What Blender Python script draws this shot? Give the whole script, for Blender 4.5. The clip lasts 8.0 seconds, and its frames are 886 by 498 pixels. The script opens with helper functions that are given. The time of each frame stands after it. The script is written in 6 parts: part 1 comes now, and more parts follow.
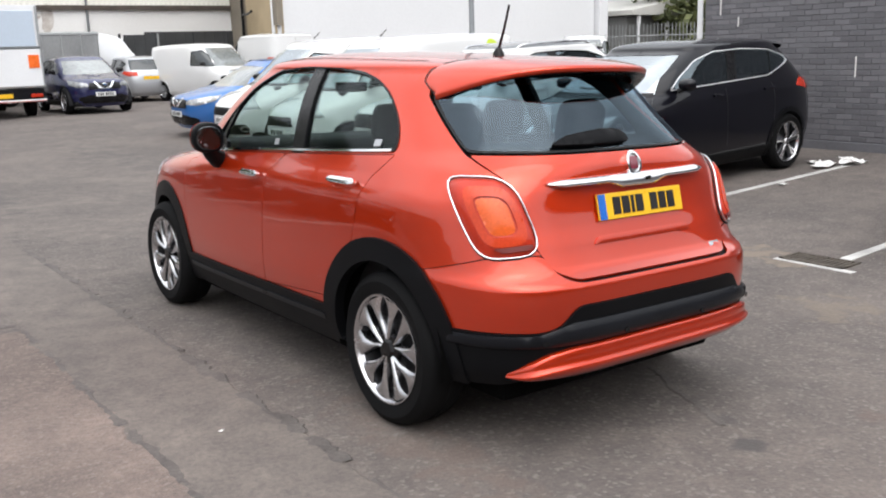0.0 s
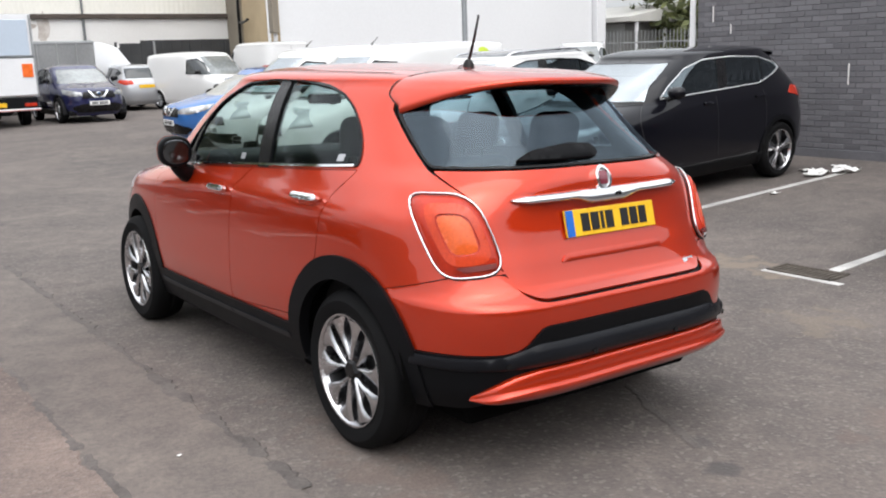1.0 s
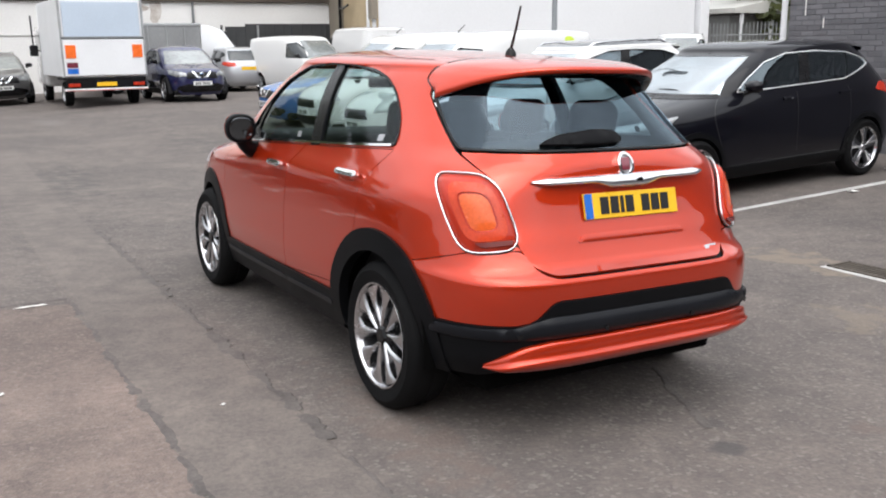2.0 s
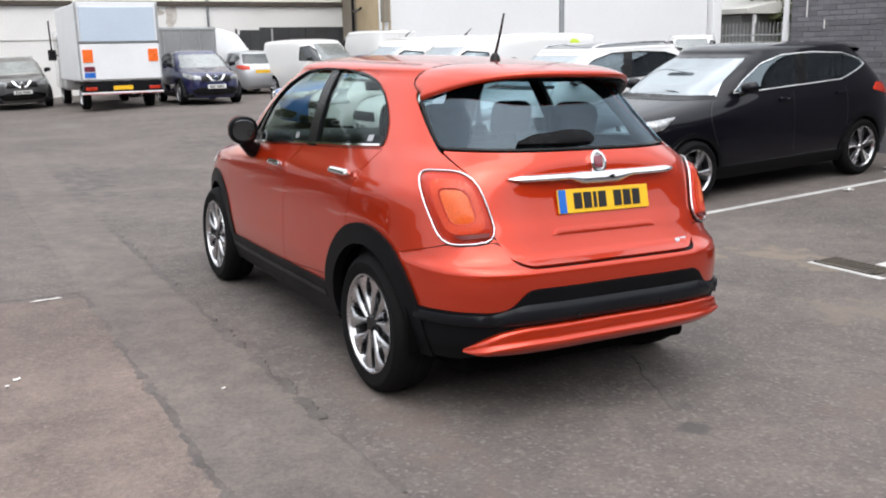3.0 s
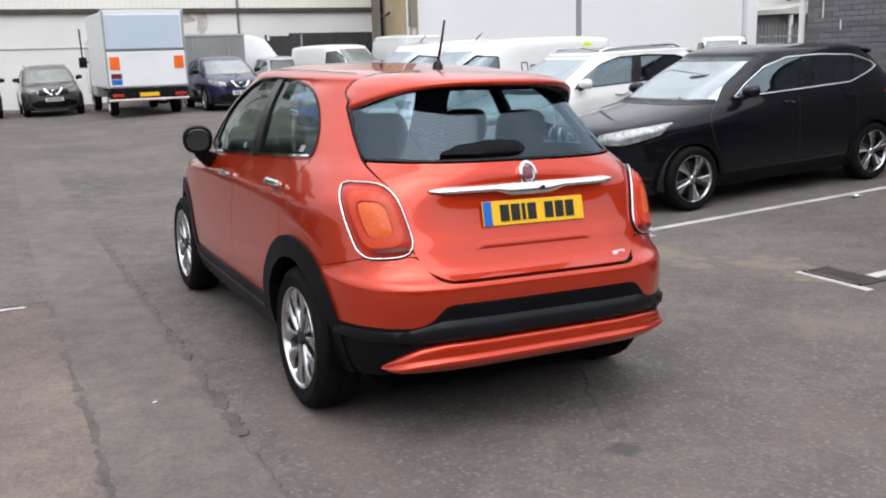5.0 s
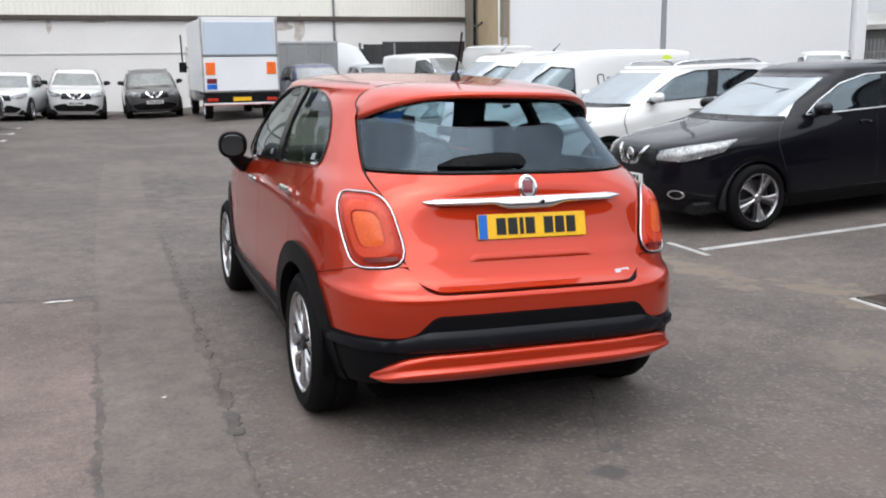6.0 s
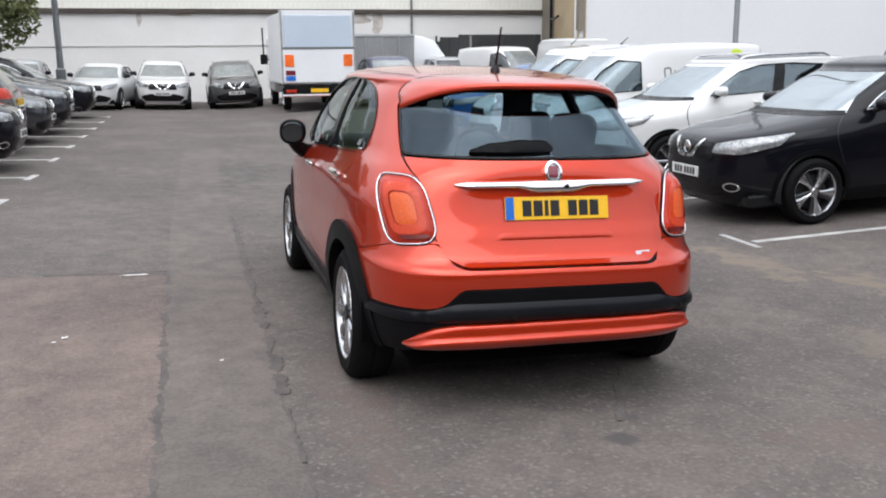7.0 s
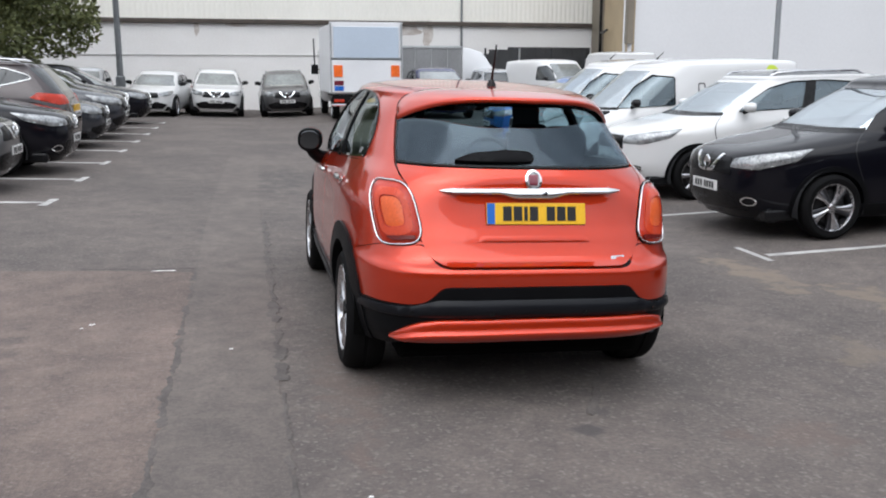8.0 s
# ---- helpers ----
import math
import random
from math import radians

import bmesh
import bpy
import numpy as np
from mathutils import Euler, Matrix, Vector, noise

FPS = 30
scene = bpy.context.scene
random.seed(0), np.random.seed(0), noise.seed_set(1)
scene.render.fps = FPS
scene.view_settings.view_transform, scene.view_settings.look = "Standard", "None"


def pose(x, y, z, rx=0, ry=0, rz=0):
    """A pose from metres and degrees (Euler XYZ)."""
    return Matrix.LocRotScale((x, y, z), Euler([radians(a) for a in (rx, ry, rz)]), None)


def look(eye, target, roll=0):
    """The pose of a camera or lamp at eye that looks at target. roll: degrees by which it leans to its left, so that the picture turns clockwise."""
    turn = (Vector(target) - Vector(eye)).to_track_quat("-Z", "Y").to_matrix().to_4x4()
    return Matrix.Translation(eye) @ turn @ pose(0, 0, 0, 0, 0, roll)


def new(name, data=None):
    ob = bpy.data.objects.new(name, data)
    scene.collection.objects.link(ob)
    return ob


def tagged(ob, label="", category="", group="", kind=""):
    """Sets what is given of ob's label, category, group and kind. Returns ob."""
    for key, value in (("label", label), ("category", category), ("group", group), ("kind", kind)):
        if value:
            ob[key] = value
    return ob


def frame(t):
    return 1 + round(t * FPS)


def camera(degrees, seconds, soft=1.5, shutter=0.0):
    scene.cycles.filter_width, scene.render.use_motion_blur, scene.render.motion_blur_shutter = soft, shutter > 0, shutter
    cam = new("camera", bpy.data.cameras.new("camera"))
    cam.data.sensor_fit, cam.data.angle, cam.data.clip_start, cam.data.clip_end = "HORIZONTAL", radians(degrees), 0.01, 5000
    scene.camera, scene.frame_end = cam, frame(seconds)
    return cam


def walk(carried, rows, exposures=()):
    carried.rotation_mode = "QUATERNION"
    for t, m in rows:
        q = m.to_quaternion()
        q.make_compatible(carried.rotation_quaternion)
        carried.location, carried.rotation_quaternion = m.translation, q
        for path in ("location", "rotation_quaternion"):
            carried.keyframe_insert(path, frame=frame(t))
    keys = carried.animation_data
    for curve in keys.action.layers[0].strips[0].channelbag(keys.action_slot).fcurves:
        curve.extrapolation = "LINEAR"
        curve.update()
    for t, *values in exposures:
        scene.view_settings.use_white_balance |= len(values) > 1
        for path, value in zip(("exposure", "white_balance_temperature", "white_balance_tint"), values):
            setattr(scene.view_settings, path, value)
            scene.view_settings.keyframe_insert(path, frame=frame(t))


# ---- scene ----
from mathutils.geometry import delaunay_2d_cdt

cam = camera(52.2, 8.0, soft=2.0)
PATH = [
    (0, (-2.875, -2.361, 1.596), (-1.707, -0.796, 1.163), -1.8),
    (0.5, (-2.763, -2.304, 1.611), (-1.58, -0.743, 1.209), -1.2),
    (1, (-2.681, -2.357, 1.613), (-1.513, -0.788, 1.194), -2.0),
    (1.5, (-2.568, -2.53, 1.6), (-1.531, -0.873, 1.176), -1.9),
    (2.8, (-2.623, -2.98, 1.623), (-1.652, -1.291, 1.168), -0.7),
    (3, (-2.598, -3.028, 1.624), (-1.637, -1.328, 1.189), -1.2),
    (3.5, (-2.483, -3.167, 1.63), (-1.547, -1.446, 1.224), -1.7),
    (4, (-2.352, -3.292, 1.63), (-1.427, -1.569, 1.213), -1.3),
    (5.3, (-1.951, -3.158, 1.632), (-1.111, -1.395, 1.201), -2.0),
    (5.5, (-1.839, -3.191, 1.626), (-1.067, -1.396, 1.203), -1.2),
    (6, (-1.699, -3.352, 1.633), (-1.006, -1.519, 1.232), -0.8),
    (6.5, (-1.655, -3.595, 1.631), (-1.062, -1.729, 1.225), 0.2),
    (7, (-1.608, -3.734, 1.632), (-1.077, -1.85, 1.218), -0.6),
    (7.5, (-1.489, -3.917, 1.635), (-0.973, -2.024, 1.25), -0.9),
    (8, (-1.377, -4.144, 1.651), (-0.957, -2.228, 1.261), 0.1),
]
EXPOSURES = [(0, 0.28, 6420, 10), (1.5, 0.28, 6400, 10), (3.0, 0.28, 6350, 10), (3.5, 0.16, 6330, 10), (4.0, 0.08, 6310, 10), (5.5, 0.1, 6260, 10), (6.5, 0.07, 6210, 10), (7.0, 0.06, 6180, 10), (7.5, 0.02, 6150, 10), (8.0, -0.1, 6120, 10)]
walk(cam, [(t, look(eye, target, roll)) for t, eye, target, roll in PATH], EXPOSURES)

# ---- world and light: a bright overcast noon ----
SUN_ELEVATION, SUN_AZIMUTH = radians(58), radians(200)
world = bpy.data.worlds.new("overcast_sky")
scene.world = world
world.use_nodes = True
wn, wl = world.node_tree.nodes, world.node_tree.links
wn.clear()
sky = wn.new("ShaderNodeTexSky")
sky.sky_type, sky.sun_disc = "NISHITA", False
sky.sun_elevation, sky.sun_rotation = SUN_ELEVATION, SUN_AZIMUTH
sky.air_density, sky.dust_density, sky.ozone_density = 1.0, 3.0, 1.0
grey = wn.new("ShaderNodeHueSaturation")
grey.inputs["Saturation"].default_value = 0.22
cloud = wn.new("ShaderNodeTexNoise")
cloud.inputs["Scale"].default_value, cloud.inputs["Detail"].default_value = 2.2, 5.0
cloud_ramp = wn.new("ShaderNodeValToRGB")
cloud_ramp.color_ramp.elements[0].position, cloud_ramp.color_ramp.elements[0].color = 0.3, (4.3, 4.5, 4.8, 1)
cloud_ramp.color_ramp.elements[1].position, cloud_ramp.color_ramp.elements[1].color = 0.7, (10.6, 10.7, 10.8, 1)
veil = wn.new("ShaderNodeMixRGB")
veil.inputs[0].default_value = 0.72
back = wn.new("ShaderNodeBackground")
back.inputs["Strength"].default_value = 0.15
wout = wn.new("ShaderNodeOutputWorld")
wl.new(sky.outputs[0], grey.inputs["Color"])
wl.new(grey.outputs[0], veil.inputs[1])
wl.new(cloud.outputs["Fac"], cloud_ramp.inputs[0])
wl.new(cloud_ramp.outputs[0], veil.inputs[2])
direction = wn.new("ShaderNodeTexCoord")
height = wn.new("ShaderNodeSeparateXYZ")
gradient = wn.new("ShaderNodeMapRange")
gradient.inputs["From Min"].default_value, gradient.inputs["From Max"].default_value = 0.0, 1.0
gradient.inputs["To Min"].default_value, gradient.inputs["To Max"].default_value = 0.60, 1.85
scale_sky = wn.new("ShaderNodeVectorMath")
scale_sky.operation = "SCALE"
wl.new(direction.outputs["Generated"], height.inputs[0])
wl.new(height.outputs["Z"], gradient.inputs["Value"])
wl.new(veil.outputs[0], scale_sky.inputs[0])
wl.new(gradient.outputs[0], scale_sky.inputs["Scale"])
wl.new(scale_sky.outputs[0], back.inputs["Color"])
wl.new(back.outputs[0], wout.inputs["Surface"])

sun_lamp = bpy.data.lights.new("sun", "SUN")
sun_lamp.energy, sun_lamp.angle, sun_lamp.color = 1.2, radians(70), (1.0, 0.96, 0.9)
sun = new("sun", sun_lamp)
sun.matrix_world = look((0, 0, 30), Vector((0, 0, 30)) - Vector((math.sin(SUN_AZIMUTH) * math.cos(SUN_ELEVATION), math.cos(SUN_AZIMUTH) * math.cos(SUN_ELEVATION), math.sin(SUN_ELEVATION))))


# ---- materials ----
def nodes_of(name):
    m = bpy.data.materials.new(name)
    m.use_nodes = True
    return m, m.node_tree.nodes, m.node_tree.links, m.node_tree.nodes["Principled BSDF"]


def surf(name, base, rough=0.5, metal=0.0, var=0.12, coarse=1.5, fine=40.0, bump=0.05, coat=0.0, other=None, island=False, rough_var=0.08, stretch=(1, 1, 1), coat_rough=0.03, spec=0.5):
    """A surface with colour variation at two scales, uneven gloss and a fine relief."""
    m, n, l, p = nodes_of(name)
    tc = n.new("ShaderNodeTexCoord")
    mp = n.new("ShaderNodeMapping")
    mp.inputs["Scale"].default_value = stretch
    l.new(tc.outputs["Object"], mp.inputs["Vector"])
    big, small = n.new("ShaderNodeTexNoise"), n.new("ShaderNodeTexNoise")
    for t, s, d in ((big, coarse, 4), (small, fine, 3)):
        t.inputs["Scale"].default_value, t.inputs["Detail"].default_value = s, d
        l.new(mp.outputs[0], t.inputs["Vector"])
    mixed = n.new("ShaderNodeMath")
    mixed.operation = "MULTIPLY_ADD"
    l.new(big.outputs["Fac"], mixed.inputs[0])
    mixed.inputs[1].default_value = 0.6
    half = n.new("ShaderNodeMath")
    half.operation = "MULTIPLY"
    l.new(small.outputs["Fac"], half.inputs[0])
    half.inputs[1].default_value = 0.4
    l.new(half.outputs[0], mixed.inputs[2])
    fac = mixed
    if island:
        info = n.new("ShaderNodeObjectInfo")
        geo = n.new("ShaderNodeNewGeometry")
        both = n.new("ShaderNodeMath")
        both.operation = "ADD"
        l.new(info.outputs["Random"], both.inputs[0])
        l.new(geo.outputs["Random Per Island"], both.inputs[1])
        wrap = n.new("ShaderNodeMath")
        wrap.operation = "MULTIPLY_ADD"
        l.new(both.outputs[0], wrap.inputs[0])
        wrap.inputs[1].default_value = 0.28
        l.new(mixed.outputs[0], wrap.inputs[2])
        less = n.new("ShaderNodeMath")
        less.operation = "SUBTRACT"
        l.new(wrap.outputs[0], less.inputs[0])
        less.inputs[1].default_value = 0.28
        fac = less
    ramp = n.new("ShaderNodeValToRGB")
    a = other or tuple(c * (1 - var) for c in base)
    b = base if other else tuple(min(1, c * (1 + var)) for c in base)
    ramp.color_ramp.elements[0].position, ramp.color_ramp.elements[0].color = 0.36, (*a, 1)
    ramp.color_ramp.elements[1].position, ramp.color_ramp.elements[1].color = 0.64, (*b, 1)
    l.new(fac.outputs[0], ramp.inputs[0])
    l.new(ramp.outputs[0], p.inputs["Base Color"])
    gloss = n.new("ShaderNodeMapRange")
    gloss.inputs["From Min"].default_value, gloss.inputs["From Max"].default_value = 0.3, 0.7
    gloss.inputs["To Min"].default_value, gloss.inputs["To Max"].default_value = max(0.02, rough - rough_var), min(1, rough + rough_var)
    l.new(mixed.outputs[0], gloss.inputs["Value"])
    l.new(gloss.outputs[0], p.inputs["Roughness"])
    p.inputs["Metallic"].default_value = metal
    p.inputs["Specular IOR Level"].default_value = spec
    p.inputs["Coat Weight"].default_value = coat
    p.inputs["Coat Roughness"].default_value = coat_rough
    if bump:
        b_ = n.new("ShaderNodeBump")
        b_.inputs["Strength"].default_value, b_.inputs["Distance"].default_value = bump, 0.01
        l.new(small.outputs["Fac"], b_.inputs["Height"])
        l.new(b_.outputs[0], p.inputs["Normal"])
    return m


def paint(name, base, metal=0.25, flake=0.12, coat_ior=1.75, rough=0.38):
    m = surf(name, base, rough, metal, flake, 0.8, 900.0, 0.0, 1.0, rough_var=0.03, spec=0.08)
    m.node_tree.nodes["Principled BSDF"].inputs["Coat IOR"].default_value = coat_ior
    return m


def glass(name, tint, rough=0.0, facing=0.08, hue=(0.9, 0.96, 1.0)):
    """Thin car glass: tinted see-through with a clear reflection that grows towards grazing angles."""
    m = bpy.data.materials.new(name)
    m.use_nodes = True
    n, l = m.node_tree.nodes, m.node_tree.links
    n.clear()
    out, mix = n.new("ShaderNodeOutputMaterial"), n.new("ShaderNodeMixShader")
    clear, shine, weight = n.new("ShaderNodeBsdfTransparent"), n.new("ShaderNodeBsdfGlossy"), n.new("ShaderNodeLayerWeight")
    clear.inputs["Color"].default_value = (*tint, 1)
    shine.inputs["Roughness"].default_value = rough + 0.01
    shine.inputs["Color"].default_value = (*hue, 1)
    weight.inputs["Blend"].default_value = 0.5
    steep, share = n.new("ShaderNodeMath"), n.new("ShaderNodeMapRange")
    steep.operation = "POWER"
    steep.inputs[1].default_value = 5.0
    share.inputs["To Min"].default_value, share.inputs["To Max"].default_value = facing, 0.9
    l.new(weight.outputs["Facing"], steep.inputs[0])
    l.new(steep.outputs[0], share.inputs["Value"])
    l.new(share.outputs[0], mix.inputs[0])
    l.new(clear.outputs[0], mix.inputs[1])
    l.new(shine.outputs[0], mix.inputs[2])
    l.new(mix.outputs[0], out.inputs["Surface"])
    return m


ORANGE = paint("coral_orange_paint", (0.57, 0.034, 0.0045), 0.66, 0.06, 1.62, 0.30)
BLACK_PAINT = paint("black_paint", (0.0036, 0.0036, 0.0066), 0.05, 0.1, 1.33)
WHITE_PAINT = paint("white_paint", (0.70, 0.70, 0.70), 0.0, 0.03)
SILVER_PAINT = paint("silver_paint", (0.42, 0.43, 0.45), 0.5)
NAVY_PAINT = paint("navy_paint", (0.014, 0.017, 0.075), 0.3)
BLUE_PAINT = paint("bright_blue_paint", (0.03, 0.14, 0.42), 0.3)
GREY_PAINT = paint("grey_paint", (0.10, 0.097, 0.10), 0.4)
BROWN_PAINT = paint("brown_red_paint", (0.030, 0.016, 0.017), 0.4)
SLATE_PAINT = paint("slate_grey_paint", (0.030, 0.032, 0.040), 0.4)
PLASTIC = surf("black_plastic", (0.0058, 0.0060, 0.0070), 0.42, 0, 0.2, 3, 300, 0.04, spec=0.08)
# Ridges use a bluer, glossier black: part of their sky sheen is colour.
RIDGE = surf("sheen_black_plastic", (0.0070, 0.0078, 0.0105), 0.33, 0, 0.2, 3, 300, 0.03, spec=0.22)
SATIN = surf("satin_black_trim", (0.008, 0.008, 0.009), 0.25, 0, 0.15, 3, 120, 0.0, spec=0.25)
RUBBER = surf("tyre_rubber", (0.0075, 0.0075, 0.008), 0.75, 0, 0.25, 4, 120, 0.12, spec=0.08)
ALLOY = surf("silver_alloy", (0.60, 0.60, 0.62), 0.24, 1.0, 0.06, 6, 200, 0.0)
DARK_ALLOY = surf("dark_alloy", (0.05, 0.05, 0.055), 0.35, 0.6, 0.1, 6, 200, 0.0)
CHROME = surf("chrome", (0.86, 0.87, 0.88), 0.07, 1.0, 0.03, 4, 100, 0.0, rough_var=0.03)
BRIGHT_TRIM = surf("satin_bright_trim", (0.85, 0.86, 0.87), 0.42, 0.75, 0.04, 4, 100, 0.0)
CABIN = surf("dark_cabin_trim", (0.012, 0.012, 0.014), 0.85, 0, 0.2, 4, 200, 0.05)
SEAT_CLOTH = surf("dark_seat_cloth", (0.013, 0.013, 0.016), 0.9, 0, 0.25, 8, 300, 0.1)
GLASS = glass("car_glass", (0.62, 0.71, 0.69), 0.0, 0.025)
LINING = surf("grey_cabin_lining", (0.035, 0.036, 0.039), 0.9, 0, 0.15, 4, 120, 0.05)
REAR_GLASS = glass("rear_screen_glass", (0.36, 0.47, 0.55), 0.0, 0.075, (0.70, 0.86, 1.0))
FRONT_GLASS = glass("bright_screen_glass", (0.6, 0.66, 0.65), 0.02, 0.5)
MIRROR = surf("mirror_glass_silver", (0.13, 0.14, 0.15), 0.04, 1.0, 0.02, 2, 20, 0.0, rough_var=0.01)
BRAKE = surf("brake_iron", (0.03, 0.03, 0.032), 0.6, 0.5, 0.2, 6, 80, 0.0)
DARK_GLASS = glass("privacy_glass", (0.20, 0.24, 0.27), 0.0, 0.17, (0.78, 0.92, 1.0))
LINER = surf("black_wheel_liner", (0.003, 0.003, 0.003), 0.95, 0, 0.2, 4, 80, 0.05, spec=0.05)
FAR_GLASS = surf("dark_window_glass", (0.028, 0.034, 0.038), 0.06, 0, 0.2, 1.0, 20, 0.0, 0.6)
# Far windscreens: the pale sky reflection is put into the base colour.
WINDSCREEN = surf("painted_sky_windscreen_glass", (0.17, 0.185, 0.185), 0.10, 0, 0.35, 1.2, 12, 0.0, 1.0)
LAMP_RED = surf("tail_lamp_red", (0.46, 0.030, 0.011), 0.2, 0, 0.2, 3, 60, 0.02, 0.35, spec=0.25, stretch=(6, 6, 1))
LAMP_HEART = surf("tail_lamp_orange", (0.72, 0.115, 0.025), 0.2, 0, 0.15, 3, 90, 0.02, 0.35, spec=0.25)
LAMP_GLOW = surf("tail_lamp_orange_red", (0.58, 0.052, 0.014), 0.2, 0, 0.15, 3, 90, 0.02, 0.35, spec=0.25)
LAMP_DEEP = surf("tail_lamp_dark_red", (0.13, 0.008, 0.005), 0.2, 0, 0.1, 3, 90, 0.02, 0.3, spec=0.2)
LAMP_CLEAR = surf("headlamp_clear", (0.50, 0.52, 0.53), 0.1, 0.4, 0.25, 7, 40, 0.0, 1.0, other=(0.13, 0.135, 0.14))
LAMP_AMBER = surf("amber_reflector", (0.90, 0.16, 0.02), 0.3, 0, 0.12, 5, 80, 0.05)
PLATE_YELLOW = surf("yellow_plate", (0.86, 0.50, 0.02), 0.3, 0, 0.04, 6, 60, 0.0)
PLATE_WHITE = surf("white_plate", (0.75, 0.75, 0.74), 0.3, 0, 0.04, 6, 60, 0.0)
PLATE_BLUE = surf("blue_plate_band", (0.02, 0.14, 0.55), 0.3, 0, 0.05, 6, 60, 0.0)
INK = surf("black_ink", (0.012, 0.012, 0.013), 0.4, 0, 0.1, 6, 60, 0.0)
BADGE_RED = surf("badge_wine", (0.20, 0.03, 0.05), 0.2, 0.2, 0.1, 6, 60, 0.0, 1.0)


# ---- tools for building ----
def thing(name, label, category, group="", kind="", at=None):
    ob = tagged(new(name), label, category, group, kind)
    ob.empty_display_size = 0.2
    if at is not None:
        ob.matrix_basis = at
    return ob


def mesh_ob(name, verts, faces, material, parent=None, label="", normals=None, smooth=True):
    me = bpy.data.meshes.new(name)
    me.from_pydata([tuple(v) for v in verts], [], [tuple(int(i) for i in f) for f in faces])
    me.materials.append(material)
    if smooth:
        me.polygons.foreach_set("use_smooth", [True] * len(me.polygons))
    if normals is not None:
        me.normals_split_custom_set_from_vertices([tuple(v) for v in normals])
    me.update()
    ob = new(name, me)
    ob.parent = parent
    return tagged(ob, label)


def part(name, bm, material, parent, label="", smooth=False, angle=40):
    me = bpy.data.meshes.new(name)
    bmesh.ops.recalc_face_normals(bm, faces=bm.faces)
    bm.to_mesh(me)
    bm.free()
    me.materials.append(material)
    if smooth:
        me.polygons.foreach_set("use_smooth", [True] * len(me.polygons))
        me.set_sharp_from_angle(angle=radians(angle))
    ob = new(name, me)
    ob.parent = parent
    return tagged(ob, label)


def add_box(bm, lo, hi, bevel=0.0, seg=2, m=None):
    made = bmesh.ops.create_cube(bm, size=1.0)["verts"]
    c, s = [(a + b) / 2 for a, b in zip(lo, hi)], [b - a for a, b in zip(lo, hi)]
    for v in made:
        v.co = Vector((v.co.x * s[0] + c[0], v.co.y * s[1] + c[1], v.co.z * s[2] + c[2]))
    if bevel:
        edges = list({e for v in made for e in v.link_edges})
        out = bmesh.ops.bevel(bm, geom=edges, offset=bevel, segments=seg, affect="EDGES", profile=0.5)
        made = list({v for f in out["faces"] for v in f.verts} | {v for v in made if v.is_valid})
    if m is not None:
        for v in made:
            v.co = m @ v.co
    return made


def box(lo, hi, bevel=0.0, seg=2, m=None):
    bm = bmesh.new()
    add_box(bm, lo, hi, bevel, seg, m)
    return bm


def lathe(profile, steps=32, axis="x"):
    """A ring of revolution from (radius, offset) pairs round the x axis (or z)."""
    bm = bmesh.new()
    rings = []
    for r, o in profile:
        ring = []
        for i in range(steps):
            a = 2 * math.pi * i / steps
            c, s = r * math.cos(a), r * math.sin(a)
            ring.append(bm.verts.new((o, c, s) if axis == "x" else (c, s, o)))
        rings.append(ring)
    for a, b in zip(rings, rings[1:]):
        for i in range(steps):
            j = (i + 1) % steps
            bm.faces.new((a[i], a[j], b[j], b[i]))
    return bm


def tube(points, radius, steps=8, ends=None):
    """A round bar along points; radius may be a list."""
    bm = bmesh.new()
    pts = [Vector(p) for p in points]
    rings = []
    for i, p in enumerate(pts):
        way = (pts[min(i + 1, len(pts) - 1)] - pts[max(i - 1, 0)]).normalized()
        side = way.cross(Vector((0, 0, 1)) if abs(way.z) < 0.9 else Vector((1, 0, 0))).normalized()
        up = side.cross(way)
        r = radius[i] if isinstance(radius, (list, tuple)) else radius
        rings.append([bm.verts.new(p + r * (math.cos(2 * math.pi * k / steps) * side + math.sin(2 * math.pi * k / steps) * up)) for k in range(steps)])
    for a, b in zip(rings, rings[1:]):
        for k in range(steps):
            bm.faces.new((a[k], a[(k + 1) % steps], b[(k + 1) % steps], b[k]))
    bm.faces.new(rings[0])
    bm.faces.new(rings[-1])
    return bm


def prism(outline, depth, m=None, bevel=0.0):
    """A plate: an outline in x, z, standing with its face at y = 0 and its back at y = depth."""
    bm = bmesh.new()
    face = bm.faces.new([bm.verts.new((x, 0, z)) for x, z in outline])
    out = bmesh.ops.extrude_face_region(bm, geom=[face])
    bmesh.ops.translate(bm, vec=(0, depth, 0), verts=[v for v in out["geom"] if isinstance(v, bmesh.types.BMVert)])
    if bevel:
        bmesh.ops.bevel(bm, geom=list(bm.edges), offset=bevel, segments=2, affect="EDGES", profile=0.5)
    if m is not None:
        bmesh.ops.transform(bm, matrix=m, verts=bm.verts)
    return bm


